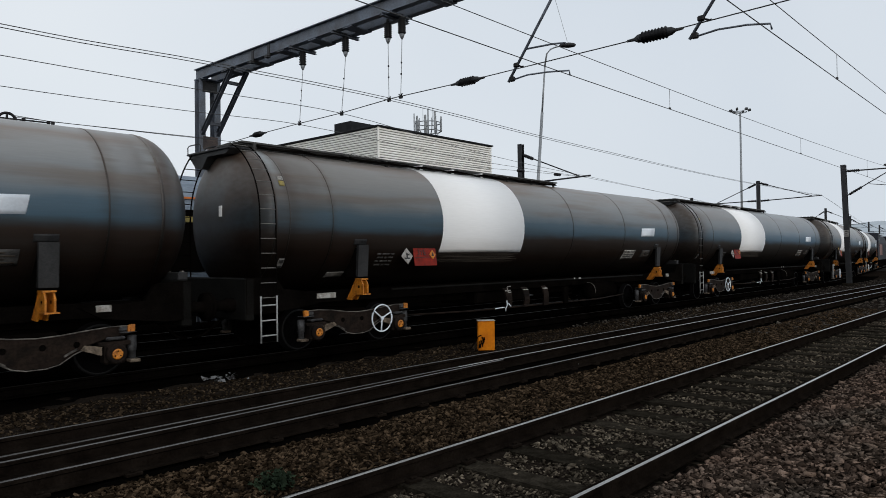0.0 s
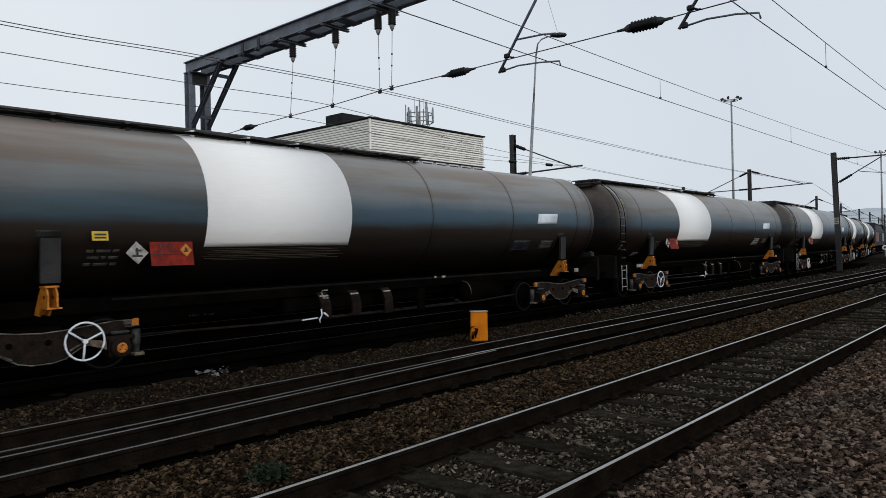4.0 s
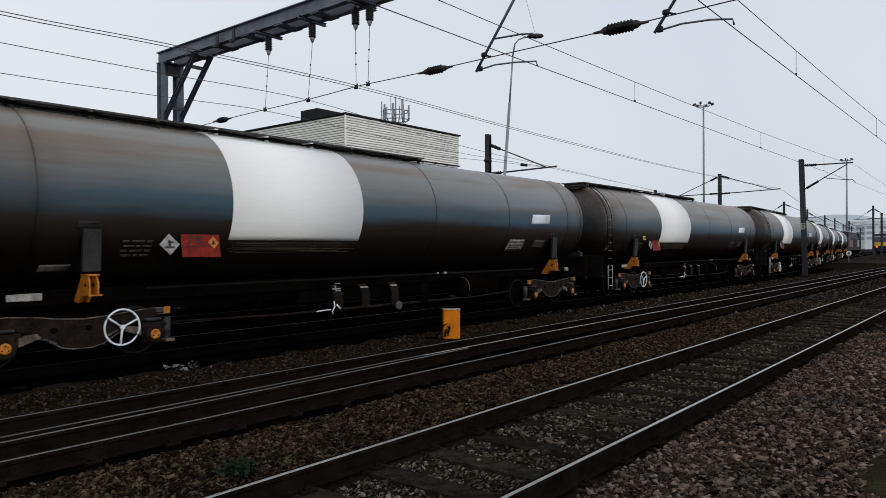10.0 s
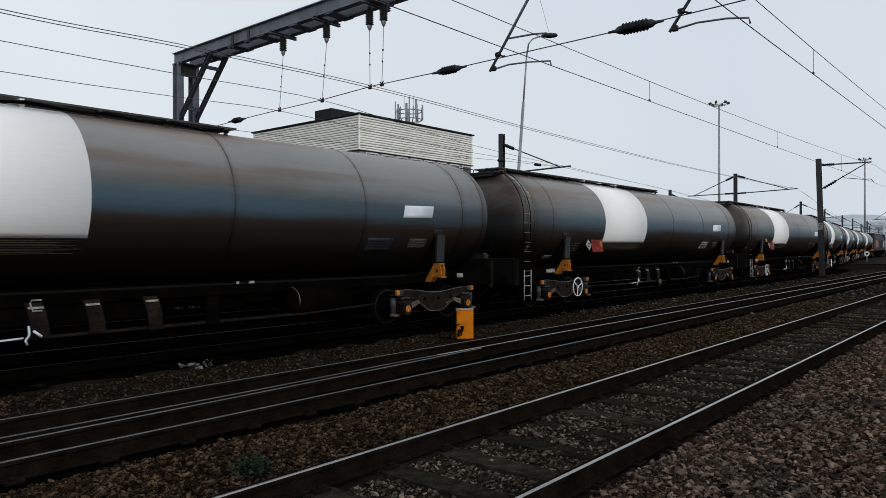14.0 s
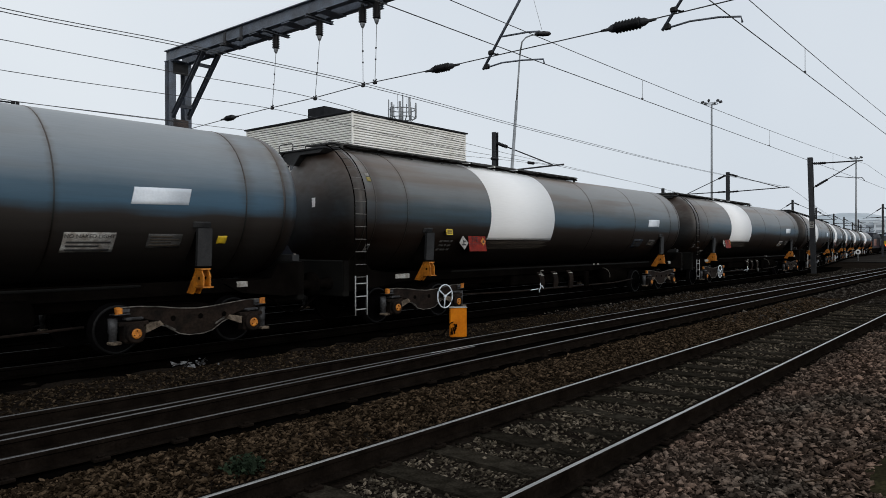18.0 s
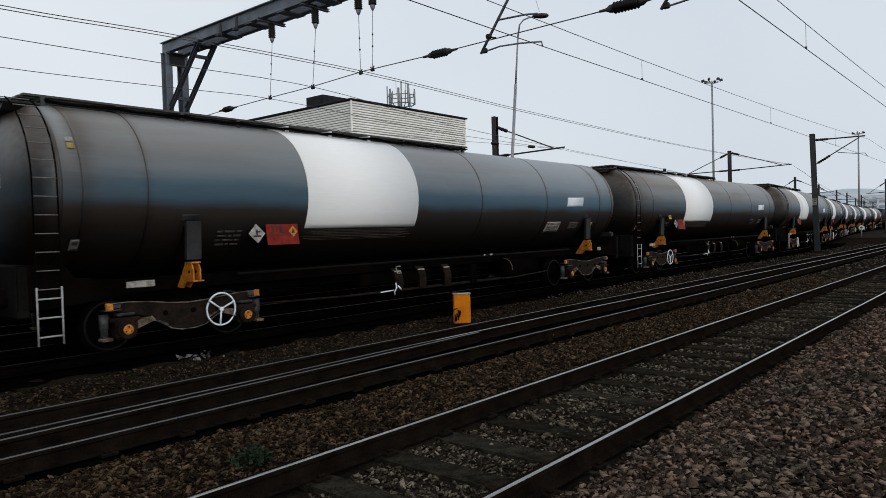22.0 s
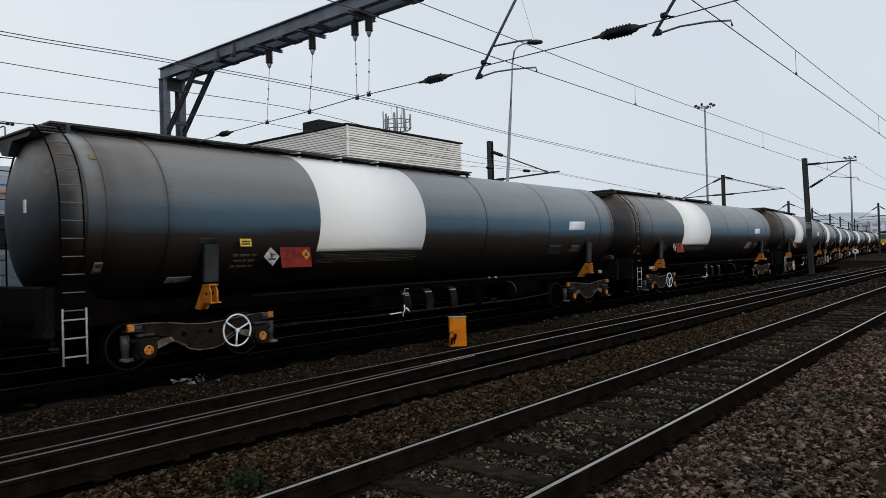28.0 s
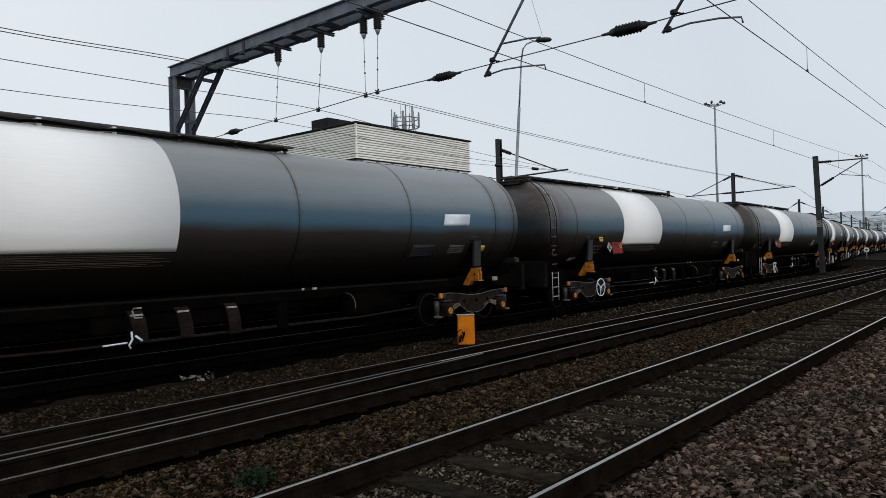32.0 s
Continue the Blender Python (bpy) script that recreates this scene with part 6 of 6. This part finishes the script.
# ---- yard lighting ----
def street_lamp(base, knee, head):
    l = thing("street_lamp", "tall slender galvanised lamp column with one curved arm", "street lamp")
    base, knee, head = Vector(base), Vector(knee), Vector(head)
    mid = base + (knee - base) * 0.8
    bm = B()
    tube(bm, [base, mid], [0.085, 0.068], 10)
    tube(bm, [mid, knee], [0.045, 0.04], 8)
    side = head - knee
    tube(bm, [knee, knee + side * 0.12 + Vector((0, 0, side.z * 0.5)), knee + side * 0.35 + Vector((0, 0, side.z * 0.5)), knee + side * 0.65 + Vector((0, 0, side.z * 0.3)), head], [0.04, 0.04, 0.036, 0.034, 0.034], 8)
    part("column", bm, M_GALV, l)
    bm = B()
    turned(bm, [(0.03, -0.42), (0.15, -0.30), (0.20, 0.0), (0.15, 0.28), (0.04, 0.36)], (0, 0, 0), "x", 12)
    bmesh.ops.scale(bm, vec=(1, 1, 0.6), verts=bm.verts)
    h = part("lantern", bm, M_POST, l, "dark lantern head")
    h.matrix_basis = Matrix.Translation(head + Vector((0.18, -0.25, 0.02))) @ pose(0, 0, 0, 0, 0, math.degrees(math.atan2(side.y, side.x)))
    return l


street_lamp((27.5, 19.14, -0.2), (27.94, 18.47, 10.9), (28.42, 17.83, 11.82))


def high_mast(x, y, top, lamps, r=0.22):
    l = thing("floodlight_mast", "tall pale floodlight mast with a ring of lamps", "floodlight mast", "floodlight masts")
    bm = B()
    tube(bm, [(x, y, -0.3), (x, y, top)], [r, r * 0.6], 10)
    part("column", bm, M_GALV, l)
    bm = B()
    tube(bm, [(x + 0.95 * math.cos(2 * math.pi * k / 12), y + 0.95 * math.sin(2 * math.pi * k / 12), top) for k in range(13)], 0.06, 5, False)
    for k in range(3):
        a = 2 * math.pi * k / 3
        tube(bm, [(x, y, top), (x + 0.95 * math.cos(a), y + 0.95 * math.sin(a), top)], 0.05, 5)
    part("lamp_ring", bm, M_GALV, l)
    for k in range(lamps):
        a = 2 * math.pi * k / lamps
        bm = B()
        box(bm, -0.24, 0.24, -0.12, 0.12, -0.20, 0.20, 0.04)
        f = part("floodlight", bm, M_POST, l)
        f.matrix_basis = pose(x + 1.35 * math.cos(a), y + 1.35 * math.sin(a), top + 0.28, 35 * math.sin(a), -35 * math.cos(a), math.degrees(a))
    return l


high_mast(112.6, 38.2, 24.2, 6)
high_mast(209.0, 33.8, 24.2, 6, 0.28)


# ---- the clad building beyond the sidings ----
def clad_building():
    b = thing("clad_building", "cream ribbed-metal clad flat-roofed building with a plant room and aerials", "building")
    x0, x1, y0, y1, z0, z1 = 40.05, 55.6, 43.2, 58.4, 10.05, 13.0
    bm = B()
    box(bm, x0 + 0.15, x1 - 0.15, y0 + 0.15, y1 - 0.15, -0.3, z1 - 0.05)
    part("wall", bm, M_CONC, b)
    # backing in a darker tone, painting the shade between the ribs
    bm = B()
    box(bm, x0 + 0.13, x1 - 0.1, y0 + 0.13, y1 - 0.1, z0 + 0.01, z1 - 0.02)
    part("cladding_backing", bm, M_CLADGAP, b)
    n = 14
    h = (z1 - z0) / n
    fr = B()
    d = 0.09
    prism(fr, ((0, 0.0), (-d, h * 0.10), (-d, h * 0.70), (0.0, h * 0.80)), "x", 0.0, x1 - x0)
    front = mesh_of("cladding_rib", fr, M_CLAD)
    sd = B()
    prism(sd, ((0, 0.0), (-d, h * 0.10), (-d, h * 0.70), (0.0, h * 0.80)), "y", 0.0, y1 - y0)
    side = mesh_of("cladding_rib", sd, M_CLAD)
    for i in range(n):
        piece("cladding_rib", front, b, pose(x0, y0 + 0.14, z0 + i * h))
        piece("cladding_rib", side, b, pose(x0 + 0.14, y0, z0 + i * h))
    bm = B()
    box(bm, x0 - 0.02, x0 + 0.12, y0 - 0.02, y0 + 0.12, z0, z1 + 0.02)
    part("corner_trim", bm, M_CLAD, b)
    bm = B()
    box(bm, x0 - 0.12, x1 + 0.12, y0 - 0.12, y1 + 0.12, z1, z1 + 0.14, 0.03)
    part("roof", bm, M_DARKROOF, b, "dark flat roof edge")
    bm = B()
    box(bm, x0 - 0.05, x1 + 0.05, y0 - 0.05, y1 + 0.05, z0 - 0.09, z0 - 0.02)
    part("soffit_band", bm, M_DARKROOF, b)
    for i in range(8):
        x = x0 + 0.9 + i * 1.85
        bm = B()
        box(bm, x, x + 1.45, y0 + 0.08, y0 + 0.14, z0 - 1.45, z0 - 0.10, 0.02)
        wd = part("window", bm, M_WHITE, b, "white-framed window")
        bm = B()
        box(bm, x + 0.09, x + 1.36, y0 + 0.05, y0 + 0.082, z0 - 1.35, z0 - 0.24)
        part("pane", bm, M_GLASS, wd)
    for i in range(7):
        y = y0 + 1.0 + i * 2.0
        bm = B()
        box(bm, x0 + 0.08, x0 + 0.14, y, y + 1.5, z0 - 1.45, z0 - 0.10, 0.02)
        wd = part("window", bm, M_WHITE, b)
        bm = B()
        box(bm, x0 + 0.05, x0 + 0.082, y + 0.09, y + 1.41, z0 - 1.35, z0 - 0.24)
        part("pane", bm, M_GLASS, wd)
    bm = B()
    box(bm, 44.4, 53.5, 51.8, 54.3, z1 + 0.1, 15.3, 0.03)
    part("plant_room", bm, M_DARKROOF, b, "dark rooftop plant room")
    # aerials
    ax, ay, az = x0 + 8.2, y0 + 1.9, z1 + 0.14
    hub = part("aerial_frame", B(), M_GALV, b, "round frame of phone aerials on the roof")
    bm = B()
    for zz in (az + 0.7, az + 1.5):
        tube(bm, [(ax + 1.2 * math.cos(2 * math.pi * k / 16), ay + 1.2 * math.sin(2 * math.pi * k / 16), zz) for k in range(17)], 0.05, 5, False)
    for k in range(6):
        a = 2 * math.pi * k / 6
        tube(bm, [(ax + 0.5 * math.cos(a), ay + 0.5 * math.sin(a), az), (ax + 1.2 * math.cos(a), ay + 1.2 * math.sin(a), az + 0.7), (ax + 1.2 * math.cos(a), ay + 1.2 * math.sin(a), az + 1.8)], 0.05, 5)
    tube(bm, [(ax, ay, az), (ax, ay, az + 2.9)], 0.07, 6)
    tube(bm, [(ax + 0.6, ay, az + 1.4), (ax + 0.6, ay, az + 3.1)], 0.02, 5)
    tube(bm, [(ax - 0.7, ay, az + 1.4), (ax - 0.7, ay, az + 2.9)], 0.02, 5)
    bm.to_mesh(hub.data)
    bm.free()
    for k in range(9):
        a = 2 * math.pi * k / 9 + 0.2
        bm = B()
        box(bm, -0.05, 0.05, -0.11, 0.11, 0.0, 1.3 if k % 3 else 1.7, 0.03)
        p = part("aerial_panel", bm, M_GALV, hub)
        p.matrix_basis = pose(ax + 1.32 * math.cos(a), ay + 1.32 * math.sin(a), az + 0.75, 0, 0, math.degrees(a))
    return b


clad_building()


# ---- far distance: hill, woods and pale blocks of flats, haze painted into their colours ----
def far_hill():
    bm = B()
    rows = []
    for j, (d, hf) in enumerate(((520, 0.0), (640, 0.55), (760, 0.9), (900, 1.0), (1300, 0.9))):
        row = []
        for i in range(61):
            b = radians(-2 + i * 0.75)
            prof = 29 * math.exp(-((math.degrees(b) - 10.5) / 5.5) ** 2) + 14 * math.exp(-((math.degrees(b) - 3) / 7.0) ** 2) + 3 * noise.noise(Vector((i * 0.45, 3, 0)))
            row.append(bm.verts.new((d * math.cos(b), d * math.sin(b), -1 + max(prof, 0) * hf * d / 800)))
        rows.append(row)
    for a, b in zip(rows, rows[1:]):
        for i in range(60):
            bm.faces.new((a[i], a[i + 1], b[i + 1], b[i])).smooth = True
    return whole("far_hill", bm, M_FARHILL, "hillside beyond the yard, pale with painted haze", "hill", kind="structure")


far_hill()


def far_woods():
    rnd = random.Random(5)
    verts, faces = [], []
    ico = [Vector(v.co) for v in bmesh_ico()[0]]
    tri = bmesh_ico()[1]
    for i in range(900):
        b = radians(rnd.uniform(5.0, 16.0))
        d = rnd.uniform(560, 880)
        base = 24 * math.exp(-((math.degrees(b) - 10.5) / 5.5) ** 2) * (d - 520) / 380 * d / 800
        s = rnd.uniform(2.0, 5.0)
        o = Vector((d * math.cos(b), d * math.sin(b), base + s * 0.5))
        k = len(verts)
        verts += [tuple(o + Vector((v.x * s * rnd.uniform(0.6, 1.1), v.y * s * rnd.uniform(0.6, 1.1), v.z * s * rnd.uniform(0.7, 1.4)))) for v in ico]
        faces += [tuple(k + q for q in f) for f in tri]
    me = bpy.data.meshes.new("far_woods")
    me.from_pydata(verts, [], faces)
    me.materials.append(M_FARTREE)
    return tagged(new("far_woods", me), "bare grey-green woods on the hillside, pale with painted haze", "woods", kind="stuff")


def bmesh_ico():
    bm = B()
    bmesh.ops.create_icosphere(bm, subdivisions=1, radius=1.0)

    class P:
        pass
    vs = []
    for v in bm.verts:
        p = P()
        p.co = v.co.copy()
        vs.append(p)
    bm.verts.index_update()
    fs = [tuple(v.index for v in f.verts) for f in bm.faces]
    bm.free()
    return vs, fs


far_woods()


def flats(bearing, dist, width, floors, label, base=0.0):
    b = radians(bearing)
    x, y = dist * math.cos(b), dist * math.sin(b)
    f = thing("block_of_flats", label, "building", "far blocks of flats", pose(x, y, base, 0, 0, bearing - 90))
    bm = B()
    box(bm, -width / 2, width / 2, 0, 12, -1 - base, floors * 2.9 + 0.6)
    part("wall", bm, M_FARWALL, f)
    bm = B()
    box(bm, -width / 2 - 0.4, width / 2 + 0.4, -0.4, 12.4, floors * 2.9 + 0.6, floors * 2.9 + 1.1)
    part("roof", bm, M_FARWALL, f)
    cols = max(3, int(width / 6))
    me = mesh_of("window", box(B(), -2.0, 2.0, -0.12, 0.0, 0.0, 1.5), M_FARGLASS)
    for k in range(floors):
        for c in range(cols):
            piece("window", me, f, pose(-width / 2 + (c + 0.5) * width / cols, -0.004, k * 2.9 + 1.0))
    return f


flats(8.35, 455, 17, 3, "pale block of flats on the rise, haze painted in", 4.2)
flats(6.2, 450, 30, 3, "long pale block of flats on the rise, haze painted in", 4.4)
flats(3.0, 460, 34, 3, "long pale block of flats on the rise, haze painted in", 4.0)
flats(7.55, 540, 30, 3, "pale block of flats higher on the rise, haze painted in", 8.5)
flats(4.3, 545, 36, 3, "pale block of flats higher on the rise, haze painted in", 8.0)


# ---- things in the yard ----
def orange_post():
    o = thing("marker_bollard", "square orange trackside box with a pale cap and a cable", "bollard", "", pose(10.50, 8.38, 0.02, 0, 0, -42))
    bm = B()
    box(bm, -0.16, 0.16, -0.075, 0.075, 0.0, 0.56, 0.012)
    part("body", bm, M_BOLLARD, o)
    bm = B()
    box(bm, -0.172, 0.172, -0.088, 0.088, 0.56, 0.578, 0.006)
    part("cap", bm, M_DIRTYW, o)
    bm = B()
    tube(bm, [(-0.10, -0.09, 0.30), (-0.17, -0.11, 0.27), (-0.24, -0.11, 0.14), (-0.32, -0.08, 0.04), (-0.5, 0.0, 0.03)], 0.010, 6)
    part("cable", bm, M_FRAME, o)
    bm = B()
    for k in range(9):
        a = k * 2.4
        p = (-0.09 + 0.045 * math.sin(a), -0.095, 0.20 + 0.06 * math.cos(a * 1.7))
        tube(bm, [p, (p[0] + 0.03 * math.cos(a), -0.10, p[2] - 0.05), (p[0] - 0.02, -0.095, p[2] - 0.09)], 0.012, 5)
    part("cable_coil", bm, M_FRAME, o)
    return o


orange_post()


def whistle_board():
    o = thing("disc_sign", "round white disc sign on a short post beside the goods line", "sign", "", pose(88.0, 14.05, 0))
    part("post", tube(B(), [(0, 0, -0.2), (0, 0, 0.95)], 0.04, 6), M_GALV, o)
    bm = B()
    turned(bm, [(0.27, -0.02), (0.27, 0.02)], (0, 0, 0.98), "x", 20)
    part("disc", bm, M_WHITE, o)
    bm = B()
    turned(bm, [(0.12, -0.03), (0.12, -0.022)], (0, 0, 0.98), "x", 14)
    part("disc_mark", bm, M_INK, o)
    return o


whistle_board()


def scrap(name, x, y, n, size, material, label, category, seed, leaf):
    """A small heap of crumpled sheets or leaves."""
    rnd = random.Random(seed)
    bm = B()
    for i in range(n):
        o = Vector((x + rnd.gauss(0, size), y + rnd.gauss(0, size * 0.8), ground_z(x, y) + abs(rnd.gauss(0.03, 0.03))))
        u = Vector((rnd.uniform(-1, 1), rnd.uniform(-1, 1), rnd.uniform(-0.4, 0.8))).normalized()
        v = u.cross(Vector((rnd.uniform(-1, 1), rnd.uniform(-1, 1), 1))).normalized()
        s = leaf * rnd.uniform(0.6, 1.4)
        q = [bm.verts.new(o + u * s * a + v * s * 0.6 * b + Vector((0, 0, rnd.uniform(0, 0.02)))) for a, b in ((-1, 0), (-0.2, -1), (1, 0), (-0.1, 1))]
        bm.faces.new((q[0], q[1], q[2]))
        bm.faces.new((q[0], q[2], q[3]))
    return whole(name, bm, material, label, category, kind="stuff" if category == "plant" else "")


scrap("litter", 5.71, 9.66, 40, 0.13, M_RAG, "torn grey plastic litter on the ballast", "litter", 3, 0.045)
scrap("weed", 3.14, 4.60, 420, 0.075, M_LEAF, "low grey-green weed growing in the ballast", "plant", 4, 0.022)
scrap("weed", 2.2, 2.3, 60, 0.06, M_LEAF, "low grey-green weed growing in the ballast", "plant", 6, 0.018)


def mossy_patch(cx, cy, rx, ry):
    """Bare damp soil between the stones, with an uneven rim."""
    rnd = random.Random(21)
    bm = B()
    rings = []
    for f in (0.02, 0.35, 0.65, 0.85, 1.0):
        ring = []
        for k in range(28):
            a = 2 * math.pi * k / 28
            g = f * (1 + 0.22 * noise.noise(Vector((math.cos(a) * 1.7, math.sin(a) * 1.7, 8))))
            x, y = cx + rx * g * math.cos(a), cy + ry * g * math.sin(a)
            ring.append(bm.verts.new((x, y, ground_z(x, y) + 0.034 * (1 - f ** 3) - 0.012 * (f > 0.9) + rnd.uniform(-0.004, 0.004))))
        rings.append(ring)
    bm.faces.new(rings[0])
    for a, b in zip(rings, rings[1:]):
        for k in range(28):
            bm.faces.new((a[k], b[k], b[(k + 1) % 28], a[(k + 1) % 28])).smooth = True
    bmesh.ops.recalc_face_normals(bm, faces=bm.faces)
    return whole("soil_patch", bm, M_SOIL, "damp mossy soil patch among the ballast stones", "soil", kind="stuff")


def twig(x0, y0, x1, y1, r, seed):
    rnd = random.Random(seed)
    bm = B()
    pts = []
    for i in range(7):
        f = i / 6
        x, y = x0 + (x1 - x0) * f + rnd.uniform(-0.012, 0.012), y0 + (y1 - y0) * f + rnd.uniform(-0.012, 0.012)
        pts.append((x, y, ground_z(x, y) + 0.045 + 0.012 * math.sin(f * 3.1)))
    tube(bm, pts, [r * (1 - 0.1 * i) for i in range(7)], 5)
    p = Vector(pts[3])
    tube(bm, [p, p + Vector((rnd.uniform(-0.08, 0.08), rnd.uniform(-0.08, 0.08), 0.02))], [r * 0.6, r * 0.3], 4)
    return whole("twig", bm, M_TWIG, "dry brown twig lying on the ballast", "twig", "twigs on the ballast")


mossy_patch(5.95, 0.52, 0.80, 0.40)
for row in ((13.4, 2.36, 10.3, 1.5, 0.016, 1), (5.9, 1.02, 6.5, 0.86, 0.006, 2), (6.6, 0.95, 6.9, 0.7, 0.005, 3), (5.2, 1.15, 5.45, 0.9, 0.006, 4), (7.3, 1.0, 7.5, 0.72, 0.006, 5), (6.1, 0.75, 6.35, 0.5, 0.005, 6), (4.9, 0.95, 5.25, 0.82, 0.005, 7)):
    twig(*row)


# ---- ballast stones ----
def stones(name, count, x0, x1, y0, y1, size, material, label, seed, keep, far_bias=1.0):
    rnd = np.random.RandomState(seed)
    unit = np.array([(x, y, z) for z in (-1, 1) for y in (-1, 1) for x in (-1, 1)], float) * 0.72
    quad = ((0, 2, 3, 1), (4, 5, 7, 6), (0, 1, 5, 4), (2, 6, 7, 3), (0, 4, 6, 2), (1, 3, 7, 5))
    tri = np.array([t for a, b, c, d in quad for t in ((a, b, c), (a, c, d))])
    shapes = []
    for k in range(24):
        sh = unit * rnd.uniform(0.30, 1.3, unit.shape) * np.array([1.45, rnd.uniform(0.55, 0.95), rnd.uniform(0.26, 0.52)])
        sh[4:, :2] *= rnd.uniform(0.35, 0.85)
        if k % 2:
            sh[5, :2] = sh[4, :2] * 0.9
            sh[7, :2] = sh[6, :2] * 0.9
        shapes.append(sh)
    vs, fs, n = [], [], 0
    for i in range(count):
        x = x0 + (x1 - x0) * rnd.rand() ** far_bias
        y = rnd.uniform(y0, y1)
        if not keep(x, y):
            continue
        s = size * rnd.uniform(0.5, 1.25) * (1.5 if rnd.rand() < 0.06 else 1.0)
        a, b, c = rnd.uniform(0, 6.28, 3)
        r = np.array(Euler(((a - 3.14) * 0.22, (b - 3.14) * 0.22, c)).to_matrix())
        p = shapes[i % 24] * s @ r.T + np.array([x, y, ground_z(x, y) + s * rnd.uniform(0.05, 0.5)])
        vs.append(p)
        fs.append(tri + n)
        n += len(unit)
    co = np.concatenate(vs).astype(np.float32)
    fa = np.concatenate(fs).astype(np.int32)
    me = bpy.data.meshes.new(name)
    me.vertices.add(len(co))
    me.vertices.foreach_set("co", co.ravel())
    me.loops.add(len(fa) * 3)
    me.loops.foreach_set("vertex_index", fa.ravel())
    me.polygons.add(len(fa))
    me.polygons.foreach_set("loop_start", np.arange(0, len(fa) * 3, 3, dtype=np.int32))
    me.polygons.foreach_set("loop_total", np.full(len(fa), 3, dtype=np.int32))
    me.update(calc_edges=True)
    me.materials.append(material)
    return tagged(new(name, me), label, "ballast", kind="stuff")


def clear_of_rails(x, y):
    return all(abs(y - c) > 0.10 for c in (Y_A - 0.7525, Y_A + 0.7525, Y_B - 0.7525, Y_B + 0.7525, 6.6))


stones("ballast", 38000, 1.8, 17.0, 0.1, 2.44, 0.034, M_STONE, "grey-brown ballast stones of the near shoulder", 1, lambda x, y: x > 1.5 * y and ((x - 5.95) / 0.72) ** 2 + ((y - 0.52) / 0.34) ** 2 > 1 + 0.5 * noise.noise(Vector((x * 3, y * 3, 2))), 1.3)
stones("ballast", 20000, 1.2, 24.0, 2.60, 3.95, 0.028, M_STONEA, "grey ballast stones between the near rails", 2, lambda x, y: x > 0.8 * y and (math.sin(x * 2 * math.pi / 0.7) > -0.35 or noise.noise(Vector((x * 2, y * 3, 1))) > 0.05), 1.2)
stones("ballast", 44000, 0.6, 25.0, 4.20, 5.66, 0.030, M_STONEB, "brown ballast stones between the running lines", 3, lambda x, y: x > 0.3 * y, 1.3)
stones("ballast", 18000, 1.0, 30.0, 7.62, 9.6, 0.027, M_STONEC, "dark brown ballast stones beside the goods line", 4, lambda x, y: x > 0.2 * y, 1.2)
stones("ballast", 20000, 16.0, 60.0, -1.0, 10.0, 0.045, M_STONEF, "grey-brown ballast stones along the yard", 5, lambda x, y: not 5.6 < y < 7.6 and (y < 2.4 or y > 4.1 or x > 24))
stones("ballast", 16000, -9.0, 3.0, -3.0, 4.1, 0.042, M_STONEA, "weathered ballast stones behind and beside the bank", 6, lambda x, y: clear_of_rails(x, y))
stones("ballast", 12000, -9.0, 2.0, 4.1, 9.6, 0.036, M_STONEB, "brown ballast stones further back along the lines", 8, lambda x, y: clear_of_rails(x, y) and not 5.6 < y < 7.6)
stones("ballast", 12000, 3.0, 30.0, -3.2, 0.2, 0.045, M_STONE, "grey-brown ballast stones of the bank", 7, lambda x, y: True)
whole("pale_stone", turned(B(), [(0.012, -0.03), (0.04, -0.01), (0.05, 0.012), (0.025, 0.03)], (9.95, 6.06, 0.03), "z", 7, False), M_DIRTYW, "single pale stone on the ballast", "stone")


# ---- what moves ----
def motions():
    for k, w in WAGONS.items():
        s0 = 14.95 - WAGON_PITCH * k
        walk(w, [(t, stock_pose(s0 + TRAVEL(t), 6.2)) for t in range(33)])
        if -1 <= k <= 6:
            rows = [(i / 6, math.degrees(TRAVEL(i / 6) / 0.40)) for i in range(193)]
            for q in w.children_recursive:
                if q.name.startswith("wheelset"):
                    o = q.location.copy()
                    walk(q, [(t, pose(o.x, o.y, o.z, 0, a, 0)) for t, a in rows])
    s0 = 14.95 + 3 * WAGON_PITCH + 9.1 + 10.6
    walk(LOCO, [(t, stock_pose(s0 + TRAVEL(t), 6.6)) for t in range(33)])


motions()
